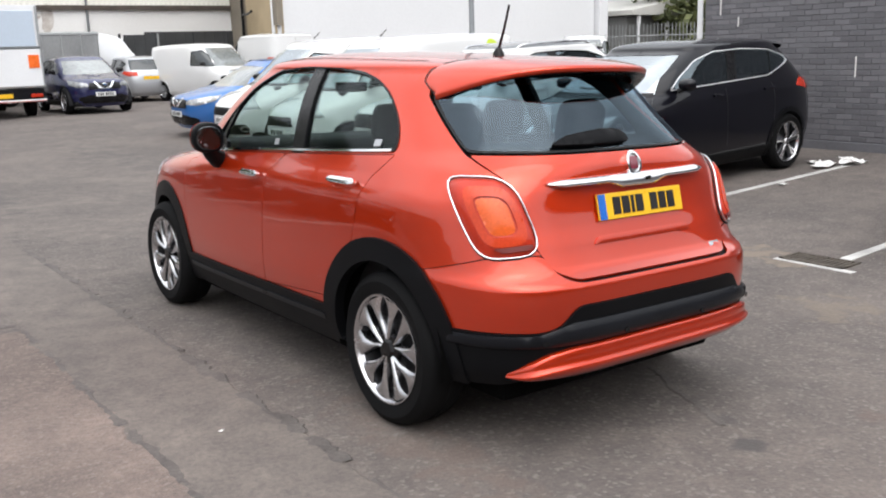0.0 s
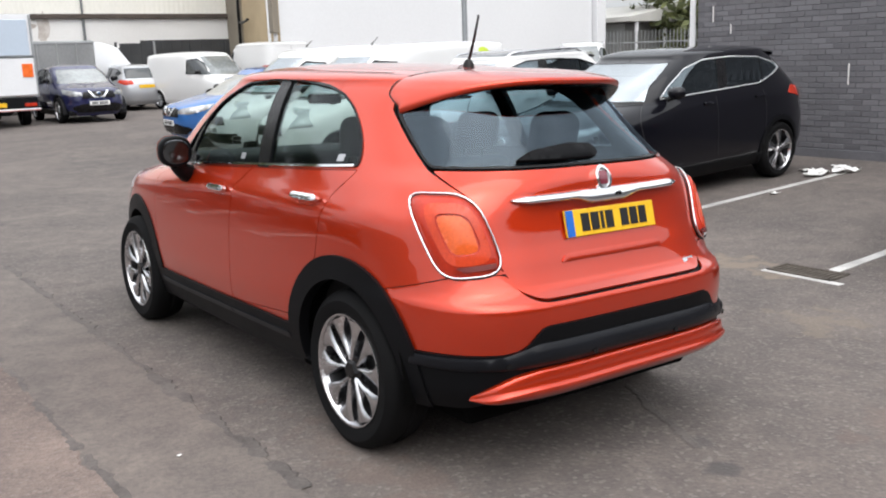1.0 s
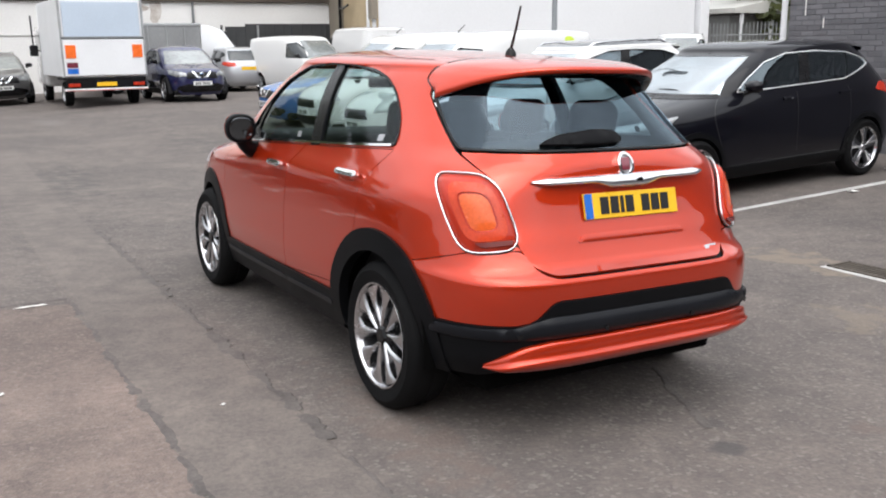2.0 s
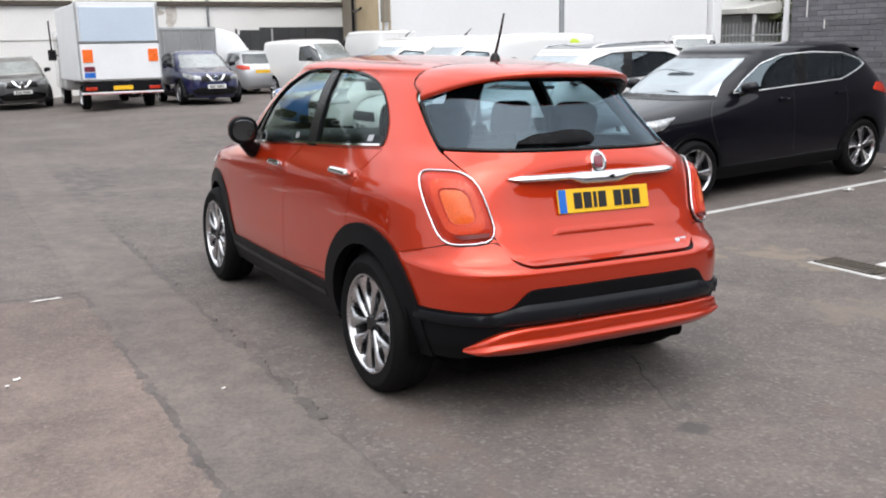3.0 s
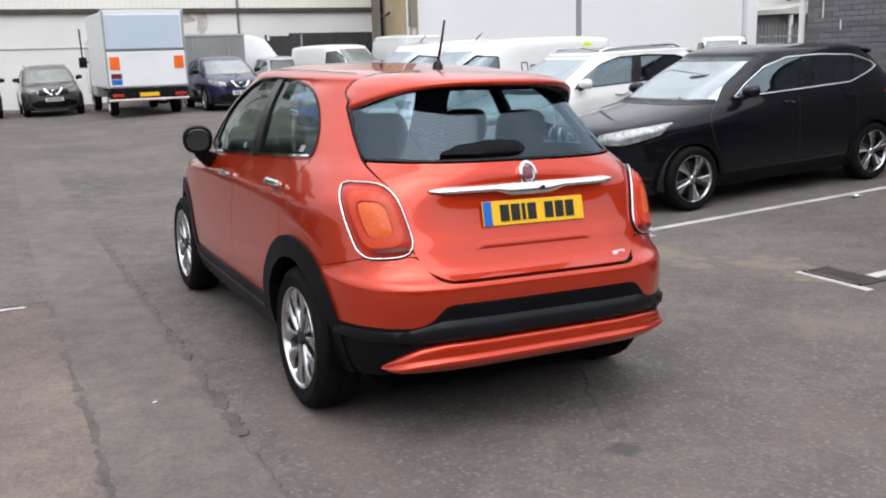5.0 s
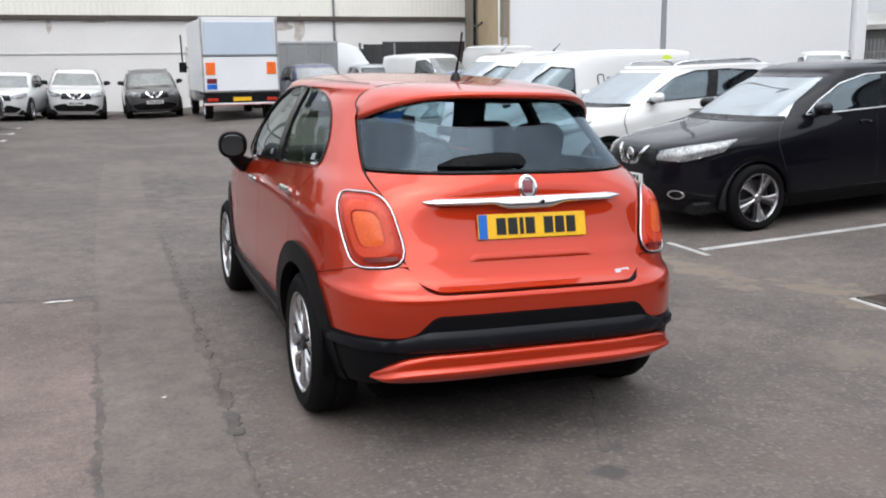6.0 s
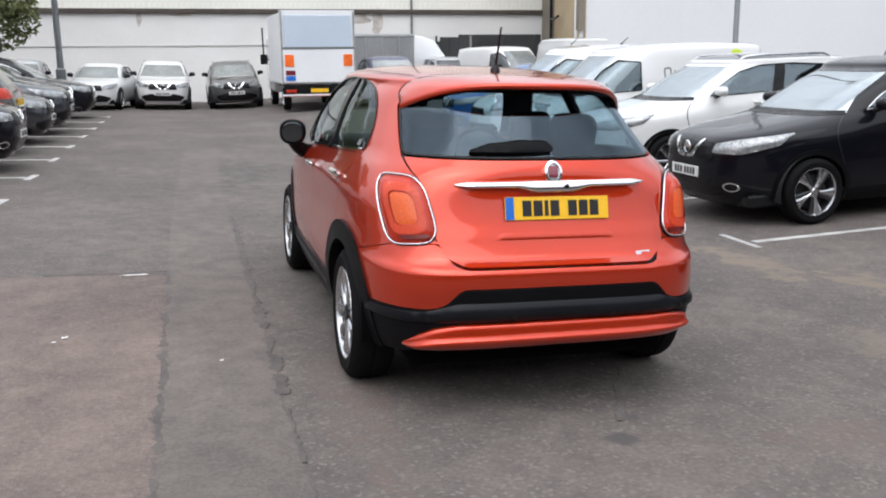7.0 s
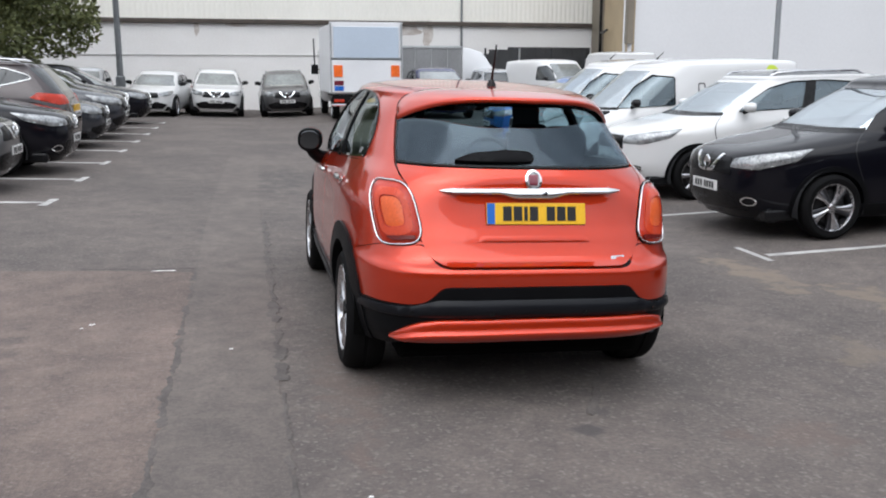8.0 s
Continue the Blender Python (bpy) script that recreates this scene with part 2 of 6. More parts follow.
def curve_of(table):
    """A smooth monotone curve through (x, y) pairs."""
    xs, ys = np.array([p[0] for p in table], float), np.array([p[1] for p in table], float)
    h, d = np.diff(xs), np.diff(ys) / np.diff(xs)
    k = np.zeros(len(xs))
    for i in range(1, len(xs) - 1):
        if d[i - 1] * d[i] > 0:
            w1, w2 = 2 * h[i] + h[i - 1], h[i] + 2 * h[i - 1]
            k[i] = (w1 + w2) / (w1 / d[i - 1] + w2 / d[i])
    k[0], k[-1] = d[0], d[-1]

    def at(x):
        x = np.clip(np.asarray(x, float), xs[0], xs[-1])
        i = np.clip(np.searchsorted(xs, x) - 1, 0, len(h) - 1)
        t = (x - xs[i]) / h[i]
        return (2 * t**3 - 3 * t**2 + 1) * ys[i] + (t**3 - 2 * t**2 + t) * h[i] * k[i] + (3 * t**2 - 2 * t**3) * ys[i + 1] + (t**3 - t**2) * h[i] * k[i + 1]

    return at


class Shell:
    """A car's outer skin: level sections that are rounded oblongs, closed by a crowned roof.
    Its skin is unrolled: a runs round from the middle of the tail (0) along the right (+) or left (-), v is the height, and past the roof's edge goes on over the roof."""

    SPAN = 0.4

    def __init__(self, width, tail, nose, round_tail, round_nose, edge, top, mid, crown=2.6):
        self.tables = [curve_of(t) for t in (width, tail, nose, round_tail, round_nose)]
        self.edge, self.top, self.crown, self.mid = edge, curve_of(top), crown, mid
        alpha = np.linspace(0, math.pi, 721)
        self.alpha = alpha
        self.arc = np.zeros_like(alpha)
        ref = self._ring(alpha, np.full_like(alpha, 0.8))
        self.arc[1:] = np.cumsum(np.hypot(np.diff(ref[0]), np.diff(ref[1])))
        self.half = self.arc[-1]

    def _ring(self, alpha, z):
        w, yr, yf, nr, nf = (t(z) for t in self.tables)
        c, s = np.cos(alpha), np.sin(alpha)
        n, reach = np.where(c > 0, nr, nf), np.where(c > 0, self.mid - yr, yf - self.mid)
        r = (np.abs(c / reach) ** n + np.abs(s / w) ** n) ** (-1 / n)
        return r * s, self.mid - r * c

    def pos(self, a, v):
        a, v = np.asarray(a, float), np.asarray(v, float)
        z = np.minimum(v, self.edge)
        x, y = self._ring(np.interp(np.abs(a), self.arc, self.alpha), z)
        phi = np.clip((v - self.edge) / self.SPAN, 0, 1) * math.pi / 2
        k = np.cos(phi).clip(1e-6) ** (2 / self.crown)
        y = self.mid + (y - self.mid) * k
        return np.stack([np.sign(a) * x * k, y, z + (self.top(y) - self.edge) * np.sin(phi) ** (2 / self.crown)], -1)

    def normal(self, a, v):
        a, v = np.asarray(a, float), np.asarray(v, float)
        e = 2e-3
        da, dv = self.pos(a + e, v) - self.pos(a - e, v), self.pos(a, v + e) - self.pos(a, v - e)
        n = np.cross(da, dv)
        return n / np.linalg.norm(n, axis=-1, keepdims=True).clip(1e-12)

    def side(self, y, z, sign=-1):
        w, yr, yf, nr, nf = (float(t(z)) for t in self.tables)
        n, reach = (nr, self.mid - yr) if y < self.mid else (nf, yf - self.mid)
        d = min(0.99999, abs(self.mid - y) / reach)
        return sign * float(np.interp(math.atan2(w * (1 - d**n) ** (1 / n), self.mid - y), self.alpha, self.arc)), z

    def end(self, x, z, front=False):
        w, yr, yf, nr, nf = (float(t(z)) for t in self.tables)
        reach, n = (yf - self.mid, nf) if front else (self.mid - yr, nr)
        d = reach * (1 - min(0.9999, abs(x) / w) ** n) ** (1 / n)
        a = float(np.interp(math.atan2(abs(x), -d if front else d), self.alpha, self.arc))
        return (a if x >= 0 else -a), z

    def loop(self, points, sign=-1, r=0.0, step=0.03):
        """A closed outline on the skin from ("s", y, z), ("r", x, z), ("f", x, z) or plain ("d", a, v) points, with rounded corners."""
        raw = []
        for kind, p, q in points:
            if kind in "sLR":
                raw.append(self.side(p, q, {"s": sign, "L": -1, "R": 1}[kind]))
            elif kind == "d":
                raw.append((p, q))
            else:
                raw.append(self.end(p, q, kind == "f"))
        return smooth_loop(raw, r, step)

    def panel(self, name, outer, holes, material, parent, label="", step=0.05, off=0.0, depth=0.012, gap=0.0, bulge=0.0, tilt=0.0):
        from_outer = shifted(outer, -gap) if gap else np.array(outer)
        cut = [shifted(h, gap) if gap else np.array(h) for h in holes]
        pts, tris = fill(from_outer, cut, step)
        if len(tris) == 0:
            return None
        p, n = self.pos(pts[:, 0], pts[:, 1]), self.normal(pts[:, 0], pts[:, 1])
        lift = np.full(len(pts), off)
        if bulge:
            d = np.min(np.hypot(pts[:, None, 0] - from_outer[None, :, 0], pts[:, None, 1] - from_outer[None, :, 1]), 1)
            lift = lift + bulge * np.clip(d / 0.05, 0, 1) * (2 - np.clip(d / 0.05, 0, 1))
        if tilt:
            v0, v1 = from_outer[:, 1].min(), from_outer[:, 1].max()
            lift = lift + tilt * (v1 - pts[:, 1]) / (v1 - v0)
        verts, normals, faces = list(p + n * lift[:, None]), [np.zeros(3)] * len(n) if bulge or tilt else list(n), []
        for t in tris:
            a, b, c = (verts[i] for i in t)
            faces.append(t if np.dot(np.cross(b - a, c - a), n[t[0]]) > 0 else t[::-1])
        if depth:
            for ring, mine in [(from_outer, True)] + [(h, False) for h in cut]:
                m = len(ring)
                rp, rn = self.pos(ring[:, 0], ring[:, 1]), self.normal(ring[:, 0], ring[:, 1])
                mids = (ring + np.roll(ring, -1, 0)) / 2
                keep = np.ones(m, bool)
                if mine:
                    for h in cut:
                        keep &= ~within(mids, h)
                else:
                    keep &= within(mids, from_outer)
                base = len(verts)
                verts += list(rp + rn * off) + list(rp + rn * (off - depth))
                normals += [np.zeros(3)] * (2 * m)
                for i in range(m):
                    if keep[i]:
                        j = (i + 1) % m
                        faces.append((base + i, base + j, base + m + j, base + m + i))
        return mesh_ob(name, verts, faces, material, parent, label, normals)


def smooth_loop(raw, r, step):
    raw = [np.array(p, float) for p in raw]
    out = []
    m = len(raw)
    for i in range(m):
        p, q, s = raw[i - 1], raw[i], raw[(i + 1) % m]
        a, b = p - q, s - q
        la, lb = np.linalg.norm(a), np.linalg.norm(b)
        k = min(r, la * 0.48, lb * 0.48)
        if k < 0.004:
            out.append(q)
            continue
        u, w = q + a / la * k, q + b / lb * k
        for t in np.linspace(0, 1, 6):
            out.append((1 - t) ** 2 * u + 2 * t * (1 - t) * q + t**2 * w)
    dense = []
    for i, p in enumerate(out):
        q = out[(i + 1) % len(out)]
        d = np.linalg.norm(q - p)
        if d < 1e-5:
            continue
        for t in np.arange(max(1, math.ceil(d / step))) / max(1, math.ceil(d / step)):
            dense.append(p + (q - p) * t)
    return np.array(dense)


def area(loop):
    x, y = loop[:, 0], loop[:, 1]
    return 0.5 * float(np.sum(x * np.roll(y, -1) - np.roll(x, -1) * y))


def shifted(loop, d):
    """An outline grown (d > 0) or shrunk."""
    loop = np.array(loop)
    t = np.roll(loop, -1, 0) - np.roll(loop, 1, 0)
    n = np.stack([t[:, 1], -t[:, 0]], 1) / np.linalg.norm(t, axis=1, keepdims=True).clip(1e-9)
    return loop + n * d * (1 if area(loop) > 0 else -1)


def within(pts, loop):
    x, y = pts[:, 0][:, None], pts[:, 1][:, None]
    x0, y0 = loop[:, 0][None], loop[:, 1][None]
    x1, y1 = np.roll(loop[:, 0], -1)[None], np.roll(loop[:, 1], -1)[None]
    cross = ((y0 > y) != (y1 > y)) & (x < (x1 - x0) * (y - y0) / np.where(y1 == y0, 1e-12, y1 - y0) + x0)
    return cross.sum(1) % 2 == 1


def fill(outer, holes, step):
    """Triangles that fill an outline around its holes."""
    lo, hi = outer.min(0), outer.max(0)
    gx, gy = np.meshgrid(np.arange(lo[0] + step / 2, hi[0], step), np.arange(lo[1] + step / 2, hi[1], step))
    gx = gx + (np.arange(gx.shape[0]) % 2)[:, None] * step / 2
    grid = np.stack([gx.ravel(), gy.ravel()], 1)
    ok = within(grid, outer)
    for h in holes:
        ok &= ~within(grid, h)
    grid = grid[ok]
    rims = np.concatenate([outer, *holes])
    if len(grid):
        near = np.array([np.min((rims[:, 0] - g[0]) ** 2 + (rims[:, 1] - g[1]) ** 2) for g in grid])
        grid = grid[near > (0.4 * step) ** 2]
    verts, edges = [], []
    for ring in (outer, *holes):
        k = len(verts)
        verts += [Vector((float(p[0]), float(p[1]))) for p in ring]
        edges += [(k + i, k + (i + 1) % len(ring)) for i in range(len(ring))]
    verts += [Vector((float(p[0]), float(p[1]))) for p in grid]
    co, _, tri, *_ = delaunay_2d_cdt(verts, edges, [], 0, 1e-6)
    co = np.array([tuple(c) for c in co])
    tri = np.array([t for t in tri if len(t) == 3])
    mid = co[tri].mean(1)
    ok = within(mid, outer)
    for h in holes:
        ok &= ~within(mid, h)
    return co, tri[ok]


def circle_loop(shell, y, z, r, sign=-1, steps=56):
    return np.array([shell.side(y + r * math.cos(2 * math.pi * k / steps), max(0.05, z + r * math.sin(2 * math.pi * k / steps)), sign) for k in range(steps)])


def arch_band(shell, y, z, r0, r1, low, sign, steps=40, wide=1.0):
    """The outline of a wheel arch's band, open to the ground."""
    out, inn = [], []
    for k in range(steps + 1):
        a = math.radians(-32 + 244 * k / steps)
        out.append(shell.side(y + wide * r1 * math.cos(a), max(low, z + r1 * math.sin(a)), sign))
        inn.append(shell.side(y + r0 * math.cos(a), max(low, z + r0 * math.sin(a)), sign))
    return np.array(out + inn[::-1])

# ---- wheels ----
WHEELS = {}


def spoke_plate(outline, x0, x1, crest=0.011, dish=0.0):
    """A spoke: an outline in the wheel's plane, from the depth x0 (outside) to x1, with a rounded crown along it. The outline runs out along one flank and back along the other."""
    bm = bmesh.new()
    h = len(outline) // 2
    a, b = outline[:h], outline[::-1][:h]
    rows = []
    far = max(math.hypot(*q) for q in outline)
    for (ay, az), (by, bz) in zip(a, b):
        lie = x0 + dish * (1 - math.hypot(ay, az) / far) ** 2
        row = [bm.verts.new((x1, ay * 1.02, az * 1.02))]
        for f in (0.0, 0.22, 0.5, 0.78, 1.0):
            row.append(bm.verts.new((lie - crest * (4 * f * (1 - f)) ** 0.8, ay + (by - ay) * f, az + (bz - az) * f)))
        row.append(bm.verts.new((x1, by * 1.02, bz * 1.02)))
        rows.append(row)
    for p, q in zip(rows, rows[1:]):
        for i in range(6):
            bm.faces.new((p[i], p[i + 1], q[i + 1], q[i]))
    return bm


def polar(r, deg):
    return r * math.cos(radians(deg)), r * math.sin(radians(deg))


def wheel_meshes(style, R, rim, w):
    key = (style, R, rim, w)
    if key in WHEELS:
        return WHEELS[key]
    h = w / 2
    tyre = lathe([(rim - 0.012, -h + 0.03), (rim + 0.004, -h + 0.008), (rim + 0.02, -h), (rim + 0.06, -h - 0.006), (R - 0.03, -h + 0.002), (R - 0.012, -h + 0.014), (R - 0.003, -h + 0.032), (R, -h + 0.06), (R, -0.012), (R - 0.007, -0.008), (R - 0.007, 0.008), (R, 0.012), (R, h - 0.06), (R - 0.012, h - 0.014), (R - 0.03, h), (rim + 0.02, h), (rim - 0.012, h - 0.02)], 48)
    lip = lathe([(rim - 0.016, -h + 0.030), (rim - 0.008, -h + 0.012), (rim - 0.003, -h + 0.003), (rim + 0.004, -h + 0.001), (rim + 0.007, -h + 0.012)], 48)
    # Barrel and disc are coloured dark so that the gaps between spokes read shaded.
    barrel = lathe([(rim - 0.016, -h + 0.030), (rim - 0.024, -h + 0.05), (rim - 0.03, h - 0.03)], 48)
    disc = lathe([(0.0, -0.02), (0.17, -0.02), (0.17, 0.0), (rim - 0.03, 0.02)], 32)
    spokes = []
    if style == "petal":
        for k in range(5):
            for s in (-1, 1):
                mid = 72 * k + 90 + s * 16.5
                way = [(0.040, -s * 8, 11), (0.062, -s * 6, 8), (0.088, -s * 3, 6.0), (0.118, s * 0.2, 6.2), (0.148, s * 2.4, 7.2), (0.176, s * 2.8, 9.0), (0.200, s * 1.6, 12.0), (rim - 0.016, s * 0.6, 15.0), (rim - 0.004, s * 0.4, 16.5)]
                pts = [(r, c_ - w_) for r, c_, w_ in way] + [(r, c_ + w_) for r, c_, w_ in way[::-1]]
                spokes.append(("spoke", spoke_plate([polar(r, mid + d) for r, d in pts], -h + 0.020, -h + 0.066, 0.011, 0.016), ALLOY))
    elif style == "blade":
        for k in range(5):
            mid = 72 * k + 90
            pts = [(0.05, -20), (0.10, -12), (0.16, -13), (rim - 0.008, -15), (rim - 0.008, 10), (0.16, 9), (0.10, 8), (0.05, 16)]
            spokes.append(("spoke", spoke_plate([polar(r, mid + d) for r, d in pts], -h + 0.02, -h + 0.05), ALLOY))
            pts = [(0.06, 12), (0.12, 9), (rim - 0.012, 10), (rim - 0.012, 22), (0.13, 26), (0.06, 40)]
            spokes.append(("spoke_insert", spoke_plate([polar(r, mid + d) for r, d in pts], -h + 0.028, -h + 0.05), DARK_ALLOY))
    else:
        for k in range(7):
            mid = 360 / 7 * k + 90
            pts = [(0.05, -20), (0.12, -9), (rim - 0.012, -7), (rim - 0.012, 7), (0.12, 9), (0.05, 20)]
            spokes.append(("spoke", spoke_plate([polar(r, mid + d) for r, d in pts], -h + 0.02, -h + 0.05), SILVER_PAINT if style == "cover" else ALLOY))
    k_hub = 1.25 if style == "petal" else 1.0
    hub = lathe([(0.0, -h + 0.012), (0.03 * k_hub, -h + 0.012), (0.036 * k_hub, -h + 0.018), (0.04 * k_hub, -h + 0.024), (0.058 * k_hub, -h + 0.026), (0.062 * k_hub, -h + 0.05)], 6 if style == "petal" else 24)
    made = []
    for name, bm, m in [("tyre", tyre, RUBBER), ("rim", lip, ALLOY), ("rim_barrel", barrel, DARK_ALLOY), ("brake_disc", disc, BRAKE), *spokes, ("hub_cap", hub, SATIN if style == "petal" else ALLOY)]:
        me = bpy.data.meshes.new(name)
        bmesh.ops.recalc_face_normals(bm, faces=bm.faces)
        bm.to_mesh(me)
        bm.free()
        me.materials.append(m)
        me.polygons.foreach_set("use_smooth", [True] * len(me.polygons))
        me.set_sharp_from_angle(angle=radians(35))
        made.append((name, me))
    WHEELS[key] = made
    return made


def add_wheel(car, x, y, z, style, R, rim, w):
    hub = new("wheel")
    hub.parent = car
    hub.matrix_basis = pose(x, y, z, 0, 0, 0 if x < 0 else 180) @ pose(0, 0, 0, 37 * (y + 1))
    for name, me in wheel_meshes(style, R, rim, w):
        new(name, me).parent = hub


def flip(loop):
    return np.array(loop)[::-1] * [-1, 1]


def both(shell, name, loop, holes, *args, **kw):
    """The same panel on the left and on the right."""
    shell.panel(name, loop, holes, *args, **kw)
    shell.panel(name, flip(loop), [flip(h) for h in holes], *args, **kw)


def seat(car, x, y, z, back=0.56, lean=14, head=True, width=0.5):
    c = part("seat_cushion", box((x - width / 2, y - 0.02, z), (x + width / 2, y + 0.5, z + 0.16), 0.05, 3), SEAT_CLOTH, car, smooth=True)
    m = pose(x, y, z + 0.08, lean, 0, 0)
    part("seat_back", box((-width / 2, -0.07, 0), (width / 2, 0.06, back), 0.055, 3, m), SEAT_CLOTH, car, smooth=True)
    if head:
        rest = part("headrest", box((-0.13, -0.06, back + 0.05), (0.13, 0.05, back + 0.25), 0.055, 4, m), SEAT_CLOTH, car, smooth=True)
        for s in (-0.06, 0.06):
            part("headrest_post", tube([m @ Vector((s, 0, back - 0.03)), m @ Vector((s, 0, back + 0.1))], 0.008, 6), CHROME, rest)
    return c


def roof_cap(shell, car, material, start, label="", off=0.0, name="roof"):
    a = np.linspace(-shell.half, shell.half, 121)
    v = shell.edge + np.linspace(start, shell.SPAN * 0.999, 14)
    A, V = np.meshgrid(a, v)
    p, n = shell.pos(A, V).reshape(-1, 3), shell.normal(A, V).reshape(-1, 3)
    n[n[:, 2] < 0] *= -1
    n[-121:] = (0, 0, 1)
    f = [(r * 121 + i, r * 121 + i + 1, (r + 1) * 121 + i + 1, (r + 1) * 121 + i) for r in range(13) for i in range(120)]
    mesh_ob(name, p + n * off, f, material, car, label, n)


def rim_tube(shell, name, loop, radius, off, material, car, label):
    """A round bright rim that lies on the skin along a closed outline, left and right."""
    for ring in (loop, flip(loop)):
        p, n = shell.pos(ring[:, 0], ring[:, 1]), shell.normal(ring[:, 0], ring[:, 1])
        p = p + n * off
        t = np.roll(p, -1, 0) - np.roll(p, 1, 0)
        t /= np.linalg.norm(t, axis=1, keepdims=True)
        b = np.cross(n, t)
        m, k = len(ring), 8
        verts = [p[i] + radius * (math.cos(a) * n[i] + math.sin(a) * b[i]) for i in range(m) for a in (2 * math.pi * q / k for q in range(k))]
        mesh_ob(name, verts, [(i * k + q, i * k + (q + 1) % k, (i + 1) % m * k + (q + 1) % k, (i + 1) % m * k + q) for i in range(m) for q in range(k)], material, car, label)


# ---- the orange crossover that the camera goes round ----
def hero():
    car = thing("crossover_car", "coral orange compact crossover car with black lower cladding, parked on asphalt", "car", at=pose(0, 0, 0, 0, 1.9, 0))
    sh = Shell(
        [(0.15, 0.80), (0.25, 0.85), (0.4, 0.890), (0.55, 0.904), (0.7, 0.903), (0.85, 0.897), (0.93, 0.892), (0.97, 0.885), (1.0, 0.873), (1.04, 0.853), (1.1, 0.828), (1.2, 0.796), (1.3, 0.757), (1.4, 0.708), (1.47, 0.664), (1.5, 0.64)],
        [(0.15, 0.14), (0.25, 0.09), (0.35, 0.02), (0.45, 0.010), (0.52, 0.006), (0.60, 0.0), (0.655, 0.002), (0.680, 0.012), (0.700, 0.044), (0.716, 0.070), (0.76, 0.094), (0.82, 0.118), (0.88, 0.142), (1.0, 0.178), (1.1, 0.198), (1.17, 0.235), (1.3, 0.335), (1.42, 0.44), (1.5, 0.54)],
        [(0.15, 3.95), (0.3, 4.18), (0.5, 4.245), (0.7, 4.22), (0.8, 4.15), (0.88, 4.02), (0.95, 3.7), (1.0, 3.38), (1.03, 3.2), (1.1, 3.07), (1.2, 2.92), (1.3, 2.77), (1.4, 2.60), (1.5, 2.40)],
        [(0.15, 5.0), (0.55, 5.0), (0.75, 4.9), (1.0, 4.9), (1.07, 4.4), (1.17, 3.2), (1.36, 2.6), (1.5, 2.5)],
        [(0.15, 4.1), (0.9, 4.0), (1.03, 3.6), (1.12, 5.5), (1.5, 6.0)],
        1.49, [(0.4, 1.515), (0.8, 1.545), (1.2, 1.567), (1.8, 1.585), (2.4, 1.565)], 1.6,
    )
    H = sh.half
    e = sh.edge
    # outlines on the skin, left side
    win = sh.loop([("s", 2.66, 1.038), ("s", 1.74, 1.096), ("s", 0.818, 1.150), ("s", 0.83, 1.20), ("s", 0.87, 1.262), ("s", 0.935, 1.328), ("s", 1.01, 1.39), ("s", 1.115, 1.445), ("s", 1.24, 1.477), ("s", 1.47, 1.503), ("s", 1.75, 1.513), ("s", 2.06, 1.49), ("s", 2.27, 1.405), ("s", 2.43, 1.28), ("s", 2.57, 1.14)], r=0.05)
    win_in = shifted(win, -0.011)
    door_f = sh.loop([("s", 1.87, 0.41), ("s", 2.86, 0.395), ("s", 2.93, 0.6), ("s", 2.93, 0.96), ("s", 2.7, 1.026), ("s", 1.69, 1.090), ("s", 1.82, 0.995), ("s", 1.86, 0.8)], r=0.03)
    arc = [("s", 0.78 + 0.475 * math.cos(radians(d)), 0.33 + 0.475 * math.sin(radians(d))) for d in (16, 26, 36, 46, 56, 64)]
    door_r = sh.loop([("s", 1.87, 0.41), *arc, ("s", 0.985, 0.79), ("s", 0.955, 0.95), ("s", 0.905, 1.04), ("s", 0.81, 1.140), ("s", 1.69, 1.090), ("s", 1.82, 0.995), ("s", 1.86, 0.8)], r=0.02)
    lamp = sh.loop([("r", -0.598, 1.084), ("r", -0.546, 0.782), ("r", -0.764, 0.764), ("r", -0.787, 0.90), ("r", -0.762, 1.080)], r=0.11, step=0.02)
    archr, archf = circle_loop(sh, 0.78, 0.33, 0.45), circle_loop(sh, 3.35, 0.33, 0.45)
    skirt = sh.loop([("s", 2.95, 0.24), ("s", 2.95, 0.40), ("s", 1.18, 0.42), ("s", 1.18, 0.24)], r=0.0)
    body = sh.loop([("r", -0.588, 0.815), ("r", -0.625, 1.065), ("r", -0.660, 1.156), ("r", -0.609, 1.378), ("r", -0.575, 1.435), ("r", -0.50, 1.47), ("r", -0.3, 1.486), ("d", sh.end(-0.3, 1.488)[0], e + 0.11), ("d", -1.4, e + 0.11), ("d", -3.0, e + 0.11), ("f", -0.52, 1.475), ("f", -0.69, 1.04), ("d", -H + 0.001, 1.03), ("d", -H + 0.001, 0.6), ("f", -0.6, 0.5), ("s", 3.8, 0.45), ("s", 3.4, 0.42), ("s", 2.95, 0.40), ("s", 1.18, 0.42), ("s", 0.78, 0.45), ("s", 0.54, 0.70), ("r", -0.745, 0.779), ("r", -0.56, 0.787)], r=0.0)
    both(sh, "body_side", body, [win, door_f, door_r, lamp, archr, archf], ORANGE, car, step=0.035, gap=0.001)
    both(sh, "front_door", door_f, [], ORANGE, car, step=0.04, gap=0.0025)
    both(sh, "rear_door", door_r, [], ORANGE, car, step=0.04, gap=0.0025)
    roof_cap(sh, car, ORANGE, 0.114)
